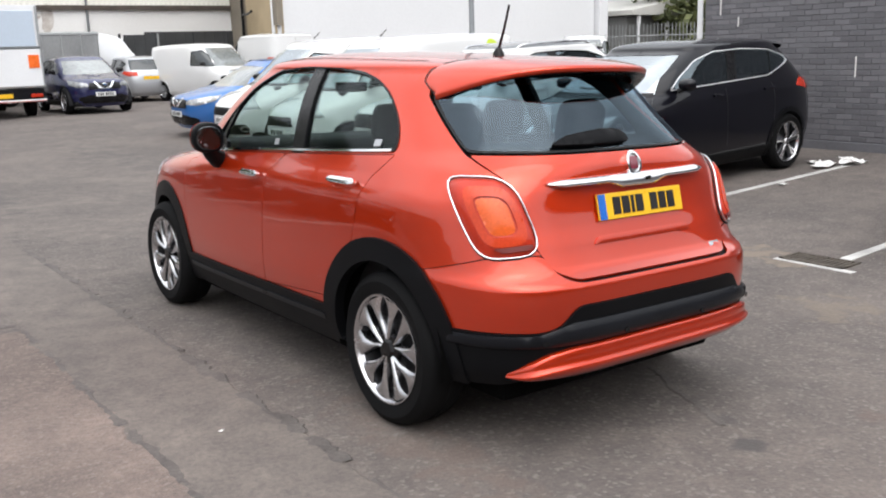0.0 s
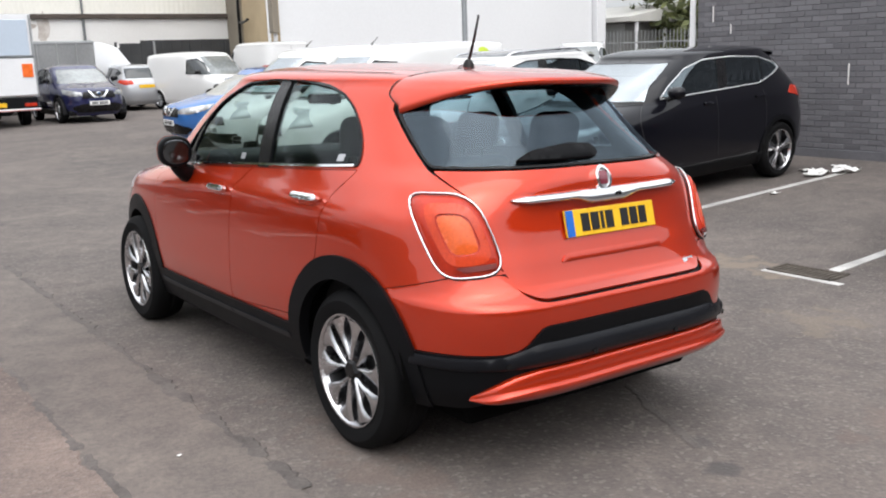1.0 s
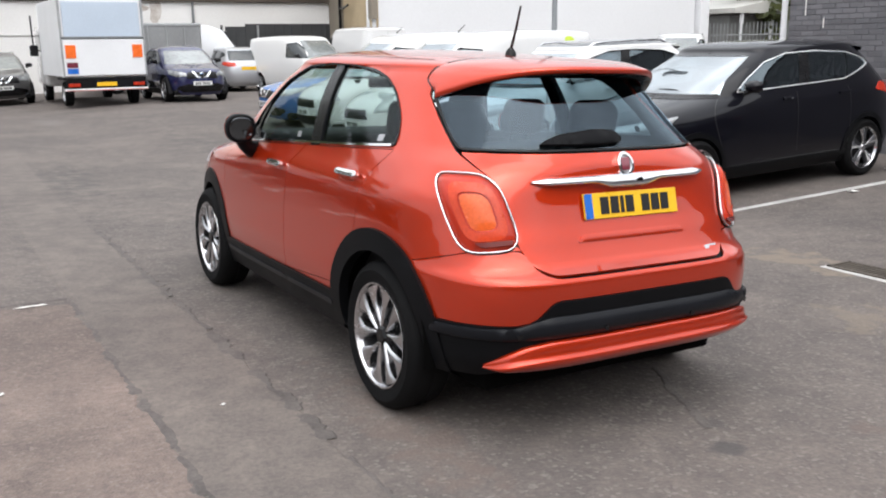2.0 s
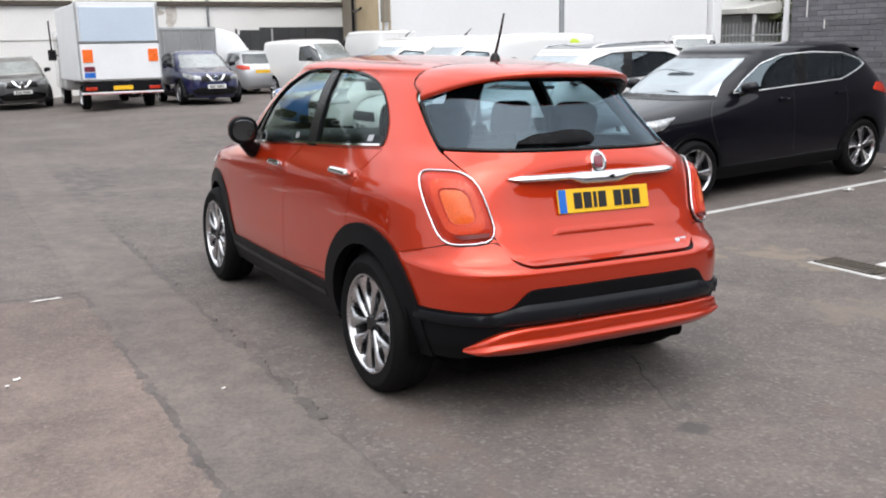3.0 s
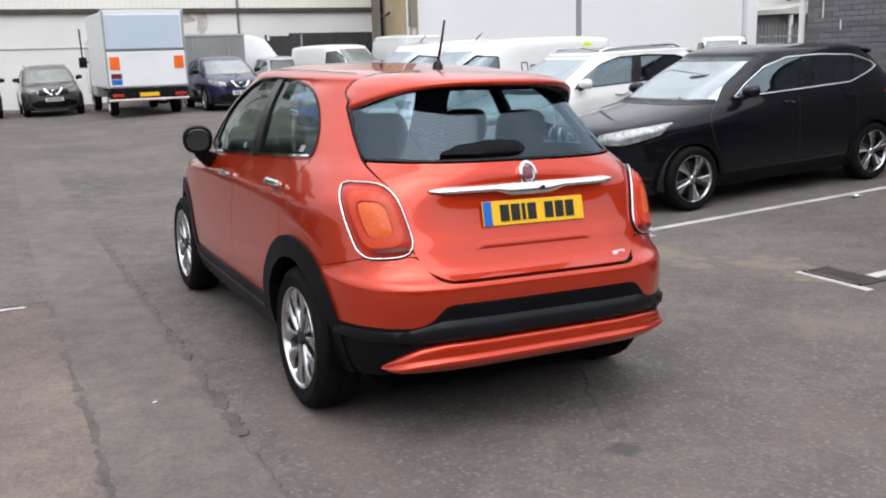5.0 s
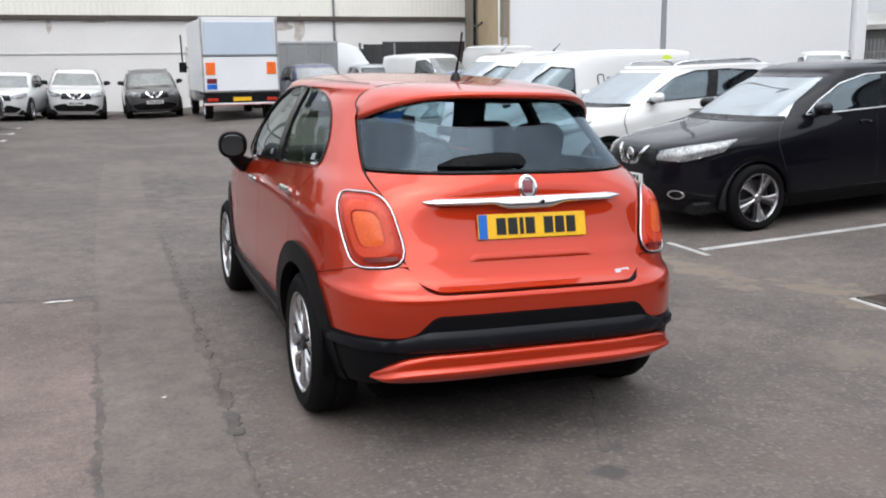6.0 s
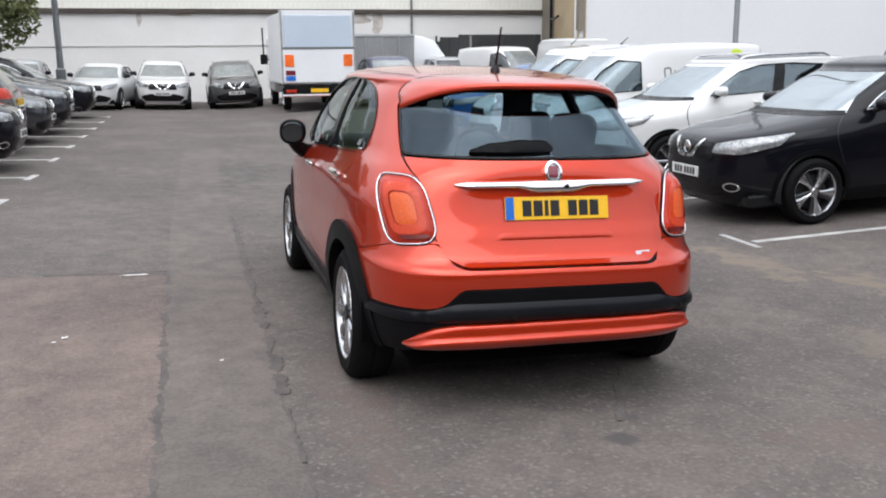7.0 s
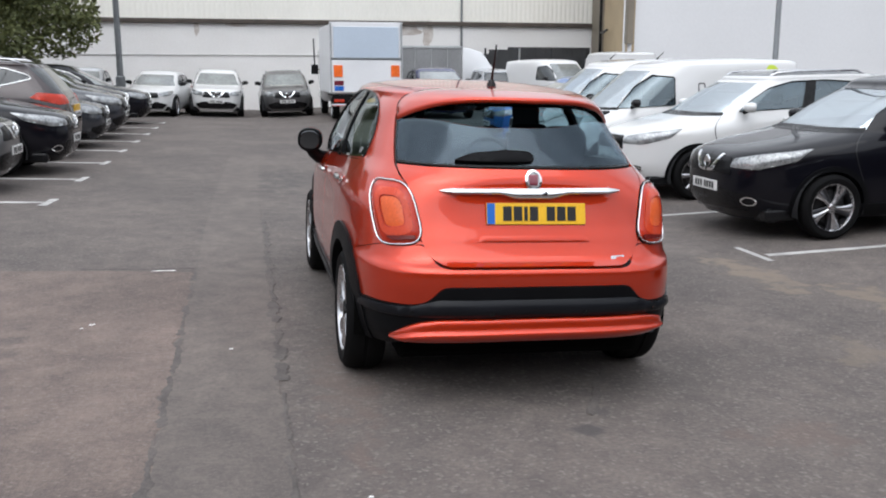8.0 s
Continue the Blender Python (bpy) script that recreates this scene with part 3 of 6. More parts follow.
    lining = smooth_loop([(-H + 0.01, 0.92), (-H + 0.01, 1.03), sh.end(-0.69, 1.04, True), sh.end(-0.52, 1.475, True), (-3.0, e + 0.10), (-1.4, e + 0.10), (sh.end(-0.54, 1.488)[0], e + 0.10), sh.end(-0.575, 1.435), sh.end(-0.609, 1.378), sh.end(-0.655, 1.16), (-0.66, 0.92)], 0, 0.05)
    both(sh, "pillar_lining", lining, [shifted(win, -0.004)], LINING, car, "grey cabin lining", step=0.06, off=-0.018, depth=0)
    roof_cap(sh, car, LINING, 0.09, "dark headlining", -0.022, "headlining")
    # tailgate, glass and spoiler
    gate = sh.loop([("r", -0.46, 0.69), ("r", 0.46, 0.69), ("r", 0.53, 0.72), ("r", 0.575, 0.80), ("r", 0.62, 1.06), ("r", 0.655, 1.156), ("r", -0.655, 1.156), ("r", -0.62, 1.06), ("r", -0.575, 0.80), ("r", -0.53, 0.72)], r=0.03)
    sh.panel("tailgate", gate, [], ORANGE, car, step=0.03, gap=0.003)
    crease = sh.loop([("r", -0.30, 0.80), ("r", 0.30, 0.80), ("r", 0.27, 0.83), ("r", -0.27, 0.83)], r=0.012)
    sh.panel("tailgate_crease", crease, [], ORANGE, car, step=0.02, off=0.004, depth=0.006, bulge=0.006)
    rear_glass = sh.loop([("r", -0.652, 1.162), ("r", 0.652, 1.162), ("r", 0.603, 1.378), ("r", 0.55, 1.448), ("r", 0.3, 1.485), ("r", -0.3, 1.485), ("r", -0.55, 1.448), ("r", -0.603, 1.378)], r=0.035)
    sight = sh.loop([("r", -0.645, 1.170), ("r", 0.645, 1.170), ("r", 0.596, 1.376), ("r", 0.52, 1.43), ("r", 0.3, 1.462), ("r", -0.3, 1.462), ("r", -0.52, 1.43), ("r", -0.596, 1.376)], r=0.035)
    sh.panel("rear_window_border", rear_glass, [sight], SATIN, car, "black glass border", step=0.04, off=0.001, depth=0.01)
    sh.panel("rear_window", sight, [], REAR_GLASS, car, "tinted rear glass", step=0.06, off=0.0, depth=0)
    seam_pts = [(0.0, 0.852, 1.545), (0.2, 0.850, 1.541), (0.39, 0.848, 1.529), (0.48, 0.855, 1.514), (0.545, 0.868, 1.488), (0.583, 0.862, 1.448), (0.596, 0.815, 1.414), (0.600, 0.768, 1.386)]
    run = np.linspace(0, 1, len(seam_pts))
    cx, cy, cz = (curve_of([(r, q[k]) for r, q in zip(run, seam_pts)]) for k in range(3))
    u = np.linspace(-1, 1, 61)
    au = np.abs(u)
    root = np.stack([np.sign(u) * cx(au), cy(au), cz(au)], 1)
    xe = np.sign(u) * np.interp(au, [0, 0.5, 0.8, 1], [0, 0.40, 0.56, 0.606])
    ue = np.abs(xe) / 0.606
    edge = np.stack([xe, 0.345 + 0.415 * ue**2.8, 1.500 - 0.120 * ue**4], 1)
    rows = [root - (0, 0, 0.006)]
    for f in (0.0, 0.06, 0.3, 0.55, 0.8, 0.94):
        swell = 4 * f * (1 - f)
        rows.append(root * (1 - f) + edge * f + np.stack([np.sign(u) * 0.004 * swell * au**4, 0 * u, 0.016 * swell * (1 - 0.95 * au**4)], 1) + (0, 0, 0.003))
    rows += [edge + (0, 0, 0.001), edge + (0, 0.003, -0.016), edge + (0, 0.012, -0.022)]
    nrow = len(rows)
    verts = np.concatenate(rows)
    mesh_ob("roof_spoiler", verts, [(r * 61 + i, r * 61 + i + 1, (r + 1) * 61 + i + 1, (r + 1) * 61 + i) for r in range(nrow - 1) for i in range(60)], ORANGE, car)
    part("spoiler_gap", tube([tuple(q) for q in root + (0, 0.002, 0.001)], 0.0035, 6), SATIN, car, "dark spoiler gap")
    tuck = np.stack([xe * 0.985, edge[:, 1] + 0.13 - 0.10 * ue**2, edge[:, 2] - 0.032 - 0.01 * ue**2], 1)
    under = np.concatenate([rows[-1] + (0, -0.001, -0.0005), tuck])
    mesh_ob("spoiler_underside", under, [(i, i + 1, 61 + i + 1, 61 + i) for i in range(60)], SATIN, car, "black spoiler underside")
    # bumper
    bump = sh.loop([("L", 0.40, 0.498), ("L", 0.54, 0.699), ("r", -0.742, 0.7775), ("r", -0.56, 0.7855), ("r", -0.52, 0.705), ("r", -0.46, 0.682), ("r", 0.46, 0.682), ("r", 0.52, 0.705), ("r", 0.56, 0.7855), ("r", 0.742, 0.7775), ("R", 0.54, 0.699), ("R", 0.40, 0.498), ("r", 0.62, 0.503), ("r", 0.555, 0.520), ("r", 0.48, 0.598), ("r", -0.48, 0.598), ("r", -0.555, 0.520), ("r", -0.62, 0.503)], r=0.035)
    sh.panel("rear_bumper", bump, [], ORANGE, car, step=0.035, gap=0.0005)
    low = sh.loop([("L", 0.42, 0.496), ("r", -0.62, 0.501), ("r", -0.555, 0.518), ("r", -0.48, 0.596), ("r", 0.48, 0.596), ("r", 0.555, 0.518), ("r", 0.62, 0.501), ("R", 0.42, 0.496), ("R", 0.46, 0.36), ("R", 0.46, 0.28), ("r", 0.72, 0.29), ("r", 0.60, 0.335), ("r", -0.60, 0.335), ("r", -0.70, 0.28), ("L", 0.46, 0.27), ("L", 0.46, 0.36)], r=0.03)
    sh.panel("bumper_cladding", low, [], PLASTIC, car, "black bumper cladding", step=0.04, off=0.008, depth=0.03)
    ridge = sh.loop([("L", 0.36, 0.485), ("r", -0.64, 0.494), ("r", -0.50, 0.535), ("r", 0.50, 0.535), ("r", 0.64, 0.494), ("R", 0.36, 0.485), ("R", 0.38, 0.44), ("r", 0.6, 0.445), ("r", -0.6, 0.445), ("L", 0.38, 0.44)], r=0.02)
    sh.panel("bumper_ridge", ridge, [], RIDGE, car, "black bumper ridge", step=0.03, off=0.012, depth=0.02, bulge=0.024)
    sx = np.linspace(-0.715, 0.735, 61)
    s_top, s_bot = curve_of([(-0.715, 0.338), (-0.66, 0.385), (-0.58, 0.422), (-0.46, 0.437), (0.5, 0.440), (0.62, 0.430), (0.70, 0.408), (0.735, 0.378)]), curve_of([(-0.715, 0.322), (-0.5, 0.330), (0.55, 0.338), (0.735, 0.360)])
    skid_rows = []
    for f, proud in ((0.0, 0.0), (0.0, 0.024), (0.07, 0.031), (0.30, 0.036), (0.50, 0.041), (0.57, 0.050), (0.64, 0.056), (0.72, 0.054), (0.85, 0.044), (0.96, 0.034), (1.0, 0.028), (1.0, 0.024), (1.0, 0.0)):
        zz = s_top(sx) * (1 - f) + s_bot(sx) * f
        aa = np.array([sh.end(x, z)[0] for x, z in zip(sx, zz)])
        ease = np.clip((0.745 - np.abs(sx - 0.01)) / 0.08, 0.2, 1)
        skid_rows.append(sh.pos(aa, zz) + sh.normal(aa, zz) * (proud * ease)[:, None])
    mesh_ob("bumper_skid", np.concatenate(skid_rows), [(r * 61 + i, (r + 1) * 61 + i, (r + 1) * 61 + i + 1, r * 61 + i + 1) for r in range(12) for i in range(60)], ORANGE, car, "orange lower bumper insert with a pressed fold")
    for x in (-0.62, -0.24, 0.24, 0.62):
        a, v = sh.end(x, 0.47)
        dot = np.array([(a + 0.011 * math.cos(k * math.pi / 6), v + 0.011 * math.sin(k * math.pi / 6)) for k in range(12)])
        sh.panel("parking_sensor", dot, [], SATIN, car, step=0.02, off=0.037, depth=0.006)
    # side cladding
    both(sh, "arch_cladding", arch_band(sh, 0.78, 0.33, 0.368, 0.468, 0.27, -1), [], PLASTIC, car, "black arch cladding", step=0.04, off=0.016, depth=0.05)
    both(sh, "arch_cladding", arch_band(sh, 3.35, 0.33, 0.368, 0.462, 0.22, -1), [], PLASTIC, car, "black arch cladding", step=0.04, off=0.008, depth=0.05)
    both(sh, "sill_cladding", skirt, [circle_loop(sh, 0.78, 0.33, 0.40), circle_loop(sh, 3.35, 0.33, 0.40)], PLASTIC, car, "black sill cladding", step=0.04, off=0.012, depth=0.05)
    both(sh, "sill_ridge", sh.loop([("s", 2.9, 0.33), ("s", 2.9, 0.355), ("s", 1.24, 0.375), ("s", 1.24, 0.35)]), [], RIDGE, car, "raised sill ridge", step=0.04, off=0.019, depth=0.012)
    # side windows
    both(sh, "window_frame", win, [win_in], SATIN, car, "black window frame", step=0.03, off=0.006, depth=0.02)
    both(sh, "window_trim", sh.loop([("s", 2.63, 1.036), ("s", 1.74, 1.094), ("s", 0.84, 1.147), ("s", 0.84, 1.157), ("s", 1.74, 1.104), ("s", 2.63, 1.046)]), [], CHROME, car, "bright waist trim", step=0.05, off=0.010, depth=0.006)
    both(sh, "window_seal", shifted(win, 0.03), [win_in], CABIN, car, step=0.03, off=-0.0145, depth=0)
    pillar = sh.loop([("s", 1.64, 1.094), ("s", 1.70, 1.508), ("s", 1.60, 1.506), ("s", 1.53, 1.100)], r=0.0)
    both(sh, "door_pillar", pillar, [], SATIN, car, step=0.03, off=0.004, depth=0.03)
    quarter = sh.loop([("s", 2.53, 1.048), ("s", 2.49, 1.05), ("s", 2.37, 1.33), ("s", 2.40, 1.31)], r=0.0)
    both(sh, "mirror_sail", sh.loop([("s", 2.64, 1.036), ("s", 2.42, 1.047), ("s", 2.42, 1.10), ("s", 2.50, 1.13)], r=0.01), [], SATIN, car, step=0.03, off=0.002, depth=0.02)
    both(sh, "pillar_trim", quarter, [], SATIN, car, step=0.03, off=0.001, depth=0.02)
    front_pane = sh.loop([("s", 2.62, 1.044), ("s", 1.63, 1.10), ("s", 1.69, 1.508), ("s", 2.05, 1.486), ("s", 2.265, 1.40), ("s", 2.425, 1.275), ("s", 2.56, 1.14)], r=0.02)
    rear_pane = sh.loop([("s", 1.54, 1.105), ("s", 0.824, 1.151), ("s", 0.835, 1.20), ("s", 0.875, 1.262), ("s", 0.94, 1.326), ("s", 1.015, 1.386), ("s", 1.12, 1.441), ("s", 1.24, 1.473), ("s", 1.47, 1.499), ("s", 1.61, 1.504)], r=0.03)
    both(sh, "front_door_window", front_pane, [], GLASS, car, "clear side glass", step=0.08, off=-0.006, depth=0)
    both(sh, "rear_door_window", rear_pane, [], GLASS, car, "tinted side glass", step=0.08, off=-0.006, depth=0)
    for yy in (1.86, 0.98):
        both(sh, "window_sticker", sh.loop([("s", yy, 1.118 if yy > 1.5 else 1.165), ("s", yy - 0.045, 1.121 if yy > 1.5 else 1.168), ("s", yy - 0.045, 1.151 if yy > 1.5 else 1.198), ("s", yy, 1.148 if yy > 1.5 else 1.195)]), [], SILVER_PAINT, car, "small pale window sticker", step=0.02, off=-0.004, depth=0.001)
    screen = np.array([sh.end(x, z, True) for x, z in [(-0.665, 1.05), (-0.6, 1.2), (-0.53, 1.40), (-0.50, 1.48)]])
    left = np.concatenate([screen, [(-H + 0.0005, 1.485), (-H + 0.0005, 1.04)]])
    both(sh, "windscreen", smooth_loop(left, 0.0, 0.05), [], GLASS, car, "clear windscreen", step=0.07, off=-0.004, depth=0)
    brow = smooth_loop([sh.end(-0.5, 1.478, True), (-H + 0.001, 1.478), (-H + 0.001, e + 0.12), (-3.0, e + 0.12)], 0, 0.04)
    both(sh, "windscreen_header", brow, [], ORANGE, car, step=0.05)
    # lamps
    both(sh, "tail_lamp", shifted(lamp, -0.011), [], LAMP_RED, car, "red tail lamp", step=0.02, off=0.004, depth=0.03, bulge=0.018)
    both(sh, "lamp_seal", lamp, [shifted(lamp, -0.02)], SATIN, car, "black lamp seal", step=0.01, off=0.004, depth=0.02)
    rim_tube(sh, "tail_lamp_rim", shifted(lamp, -0.008), 0.0040, 0.012, CHROME, car, "chrome lamp rim")
    c = lamp.mean(0)
    both(sh, "tail_lamp_core", c + (lamp - c) * (0.66, 0.70) + (0.016, 0.0), [c + (lamp - c) * (0.44, 0.48) + (0.02, 0.0)], LAMP_GLOW, car, "orange lamp ring", step=0.02, off=0.024, depth=0.014, bulge=0.004)
    both(sh, "tail_lamp_heart", c + (lamp - c) * (0.43, 0.47) + (0.02, 0.0), [], LAMP_HEART, car, step=0.02, off=0.021, depth=0.01, bulge=0.006)
    foot = sh.loop([("r", -0.595, 0.826), ("r", -0.597, 0.808), ("r", -0.700, 0.796), ("r", -0.722, 0.812)], r=0.008)
    both(sh, "tail_lamp_foot", foot, [], LAMP_DEEP, car, "dark lower lamp strip", step=0.02, off=0.024, depth=0.01)
    both(sh, "headlamp", sh.loop([("s", 3.85, 0.93), ("s", 3.62, 0.95), ("s", 3.62, 0.80), ("f", -0.62, 0.74), ("f", -0.58, 0.86)], r=0.05), [], LAMP_CLEAR, car, "clear headlamp", step=0.04, off=0.006, depth=0.01)
    # brightwork, plate and badge
    bx = np.linspace(-0.478, 0.478, 65)
    ends = np.clip((0.478 - np.abs(bx)) / 0.07, 0.03, 1) ** 0.6
    hi = 1.063 + 0.008 * (bx + 0.478)
    dip = np.clip((0.19 - np.abs(bx)) / 0.11, 0, 1)
    lo = 1.034 + 0.006 * (bx + 0.478) - 0.026 * dip * dip * (3 - 2 * dip)
    skin_y = np.array([sh.pos(np.array([sh.end(x, z)[0]]), np.array([z]))[0][1] for x, z in zip(bx, hi)])
    bars = []
    for f, proud in ((0.0, -0.01), (0.0, 0.012), (0.08, 0.026), (0.35, 0.036), (0.7, 0.042), (0.94, 0.040), (1.0, 0.03), (1.0, -0.01)):
        mid_z = (hi + lo) / 2
        zz = mid_z + (hi + (lo - hi) * f - mid_z) * ends
        bars.append(np.stack([bx, skin_y - proud * (0.4 + 0.6 * ends), zz], 1))
    mesh_ob("tailgate_bar", np.concatenate(bars), [(r * 65 + i, (r + 1) * 65 + i, (r + 1) * 65 + i + 1, r * 65 + i + 1) for r in range(7) for i in range(64)], CHROME, car, "chrome tailgate bar")
    sh.panel("gate_camera", np.array([(0.06 + 0.009 * math.cos(k / 2), 1.035 + 0.009 * math.sin(k / 2)) for k in range(12)]), [], SATIN, car, step=0.02, off=0.045, depth=0.008)
    disc = np.array([(0.046 * math.sin(k * math.pi / 16), 1.098 - 0.048 * math.cos(k * math.pi / 16)) for k in range(32)])
    sh.panel("badge", disc, [shifted(disc, -0.011)], CHROME, car, "chrome badge ring", step=0.006, off=0.020, depth=0.025, bulge=0.004)
    sh.panel("badge_face", shifted(disc, -0.011), [], SILVER_PAINT, car, step=0.02, off=0.014, depth=0.01)
    sh.panel("badge_crest", smooth_loop([(-0.023, 1.076), (0.023, 1.076), (0.026, 1.124), (-0.026, 1.124)], 0.006, 0.01), [], BADGE_RED, car, "wine red badge crest", step=0.02, off=0.018, depth=0.006)
    z0, z1 = 0.888, 0.996
    plate = part("number_plate", prism([(-0.26, z0), (0.26, z0), (0.26, z1), (-0.26, z1)], 0.012, Matrix.Translation((0.013, 0.130, 0)) @ Matrix.Translation((0, 0, z0)) @ pose(0, 0, 0, -14) @ Matrix.Translation((0, 0, -z0)), 0.003), PLATE_YELLOW, car, "yellow number plate with plain bars")
    pm = Matrix.Translation((0.013, 0.130, z0)) @ pose(0, 0, 0, -14)
    part("plate_band", prism([(-0.258, 0.002), (-0.218, 0.002), (-0.218, 0.106), (-0.258, 0.106)], 0.004, pm @ Matrix.Translation((0, -0.003, 0))), PLATE_BLUE, plate, "blue plate band")
    x = -0.175
    for k in range(7):
        x += 0.034 if k == 4 else 0
        w = 0.018 if k == 2 else 0.044
        part("plate_bar", prism([(x, 0.018), (x + w, 0.018), (x + w, 0.090), (x, 0.090)], 0.004, pm @ Matrix.Translation((0, -0.003, 0))), INK, plate, "plain black bar")
        x += w + 0.011
    sticker = sh.loop([("r", 0.40, 0.715), ("r", 0.475, 0.718), ("r", 0.475, 0.734), ("r", 0.40, 0.731)], r=0.003)
    sh.panel("tail_script", sticker, [], ALLOY, car, "small bright tail script bar", step=0.03, off=0.004, depth=0.004)
    wiper = sh.loop([("r", -0.395, 1.178), ("r", -0.30, 1.215), ("r", -0.12, 1.236), ("r", 0.0, 1.228), ("r", 0.02, 1.185), ("r", -0.1, 1.180)], r=0.025, step=0.02)
    sh.panel("rear_wiper", wiper, [], PLASTIC, car, "black rear wiper", step=0.03, off=0.022, depth=0.018, bulge=0.016)
    # door handles
    for y0, y1, z in ((1.875, 2.09, 0.963), (0.965, 1.205, 1.002)):
        cup = sh.loop([("s", y1 - 0.03, z - 0.028), ("s", y1 - 0.03, z + 0.03), ("s", y0 + 0.05, z + 0.03), ("s", y0 + 0.05, z - 0.028)], r=0.03)
        both(sh, "handle_cup", cup, [], ORANGE, car, "orange handle recess", step=0.02, off=0.001, depth=0.004, bulge=-0.014)
        grip = sh.loop([("s", y1, z - 0.004), ("s", y1 - 0.025, z + 0.012), ("s", y0 + 0.025, z + 0.014), ("s", y0, z + 0.002), ("s", y0 + 0.03, z - 0.012), ("s", y1 - 0.03, z - 0.014)], r=0.02, step=0.01)
        both(sh, "door_handle", grip, [], CHROME, car, "chrome door handle", step=0.010, off=0.030, depth=0.02, bulge=0.012)
    # mirrors
    for s in (-1, 1):
        at = pose(s * 0.955, 2.39, 1.128, 0, 0, s * 8)

        def pod(lo, hi, kx=0.088, ky=0.10, kz=0.084):
            bm = bmesh.new()
            bmesh.ops.create_uvsphere(bm, u_segments=28, v_segments=18, radius=1.0, matrix=pose(0, 0, 0, 90))
            for v in bm.verts:
                v.co = Vector((math.copysign(abs(v.co.x) ** 0.8, v.co.x) * kx, min(hi, max(lo, v.co.y)) * ky, math.copysign(abs(v.co.z) ** 0.85, v.co.z) * kz))
            bmesh.ops.transform(bm, matrix=at, verts=bm.verts)
            return bm

        mir = part("door_mirror", pod(0.28, 1.0), ORANGE, car, "orange-capped door mirror", True, 60)
        part("mirror_housing", pod(-0.42, 0.30, 0.0885, 0.1005, 0.0845), PLASTIC, mir, "black mirror housing", True, 60)
        part("mirror_glass", pod(-0.432, -0.40, 0.076, 0.10, 0.070), MIRROR, mir, "mirror glass", True, 60)
        part("mirror_stalk", tube([(s * 0.85, 2.46, 0.995), (s * 0.88, 2.44, 1.0), (s * 0.92, 2.41, 1.03), (s * 0.95, 2.39, 1.07)], [0.05, 0.05, 0.045, 0.045], 10), PLASTIC, mir, "black mirror stalk", True)
    # roof ditches
    ditch = [sh.pos(np.array([-a]), np.array([e + 0.135]))[0] for a in np.linspace(1.05, 2.95, 24)]
    for s in (-1, 1):
        part("roof_ditch", tube([(s * abs(q[0]), q[1], q[2] - 0.0005) for q in ditch], 0.0026, 6), SATIN, car, "dark roof ditch strip", True)
    # aerial
    part("aerial_base", lathe([(0.0, 1.545), (0.03, 1.545), (0.026, 1.57), (0.014, 1.59), (0.0, 1.592)], 16, "z"), SATIN, car, "black aerial base", True).location = (0, 1.06, 0)
    part("aerial", tube([(0, 1.06, 1.58), (0, 1.02, 1.68), (0, 0.985, 1.79)], [0.008, 0.0065, 0.005], 8), SATIN, car, "black roof aerial", True)
    # inner faces, floor and liners
    inner = smooth_loop([(-H + 0.01, 0.28), (-H + 0.01, 0.98), (-0.001, 0.98), (-0.001, 0.28)], 0, 0.05)
    both(sh, "inner_body", inner, [circle_loop(sh, 0.78, 0.33, 0.43), circle_loop(sh, 3.35, 0.33, 0.43), shifted(lamp, 0.01)], CABIN, car, step=0.07, off=-0.022, depth=0)
    # Low floor and added side trays block light, to darken the ground beneath.
    part("underbody", box((-0.66, 0.24, 0.17), (0.66, 4.0, 0.30), 0.03), LINER, car)
    for s in (-1, 1):
        part("shade_tray", box((s * 0.71 - 0.08, 1.20, 0.18), (s * 0.71 + 0.08, 2.93, 0.30), 0.02), LINER, car)
    for y in (0.78, 3.35):
        for s in (-1, 1):
            bm = lathe([(0.405, s * (0.87 if y < 1 else 0.80)), (0.405, s * 0.56), (0.0, s * 0.55)], 40)
            bmesh.ops.delete(bm, geom=[v for v in bm.verts if v.co.z < -0.07], context="VERTS")
            part("wheel_liner", bm, LINER, car, smooth=True).location = (0, y, 0.33)
            add_wheel(car, s * (0.79 if y < 1 else 0.785), y - (0.025 if y < 1 else 0.0), 0.316, "petal", 0.338, 0.236, 0.21)
    # cabin
    part("cabin_floor", box((-0.70, 0.40, 0.32), (0.70, 3.1, 0.36), 0.01), CABIN, car)
    for x in (-0.36, 0.36):
        seat(car, x, 1.62, 0.42, 0.60)
    seat(car, 0, 1.08, 0.44, 0.60, 18, False, 1.22)
    for x in (-0.40, 0.40):
        m = pose(x, 0.92, 1.09, 12)
        part("rear_headrest", box((-0.135, -0.075, 0.0), (0.135, 0.075, 0.255), 0.07, 4, m), SEAT_CLOTH, car, smooth=True)
    part("parcel_shelf", box((-0.62, 0.30, 1.02), (0.62, 0.74, 1.04), 0.008), CABIN, car)
    part("dashboard", box((-0.68, 2.45, 0.72), (0.68, 3.04, 1.075), 0.07, 3), CABIN, car, smooth=True)
    pts = [(0.36 + 0.185 * math.cos(k * math.pi / 14), 2.36 + 0.07 * math.sin(k * math.pi / 14), 0.98 + 0.17 * math.sin(k * math.pi / 14)) for k in range(29)]
    part("steering_wheel", tube(pts, 0.015, 8), SATIN, car, smooth=True)
    part("rear_view_mirror", box((-0.11, 2.42, 1.355), (0.11, 2.45, 1.415), 0.012), SATIN, car)
    for s in (-1, 1):
        part("door_card", box((s * 0.765 - 0.012, 0.9, 0.4), (s * 0.765 + 0.012, 2.7, 1.03), 0.01), CABIN, car)
    return car


hero()

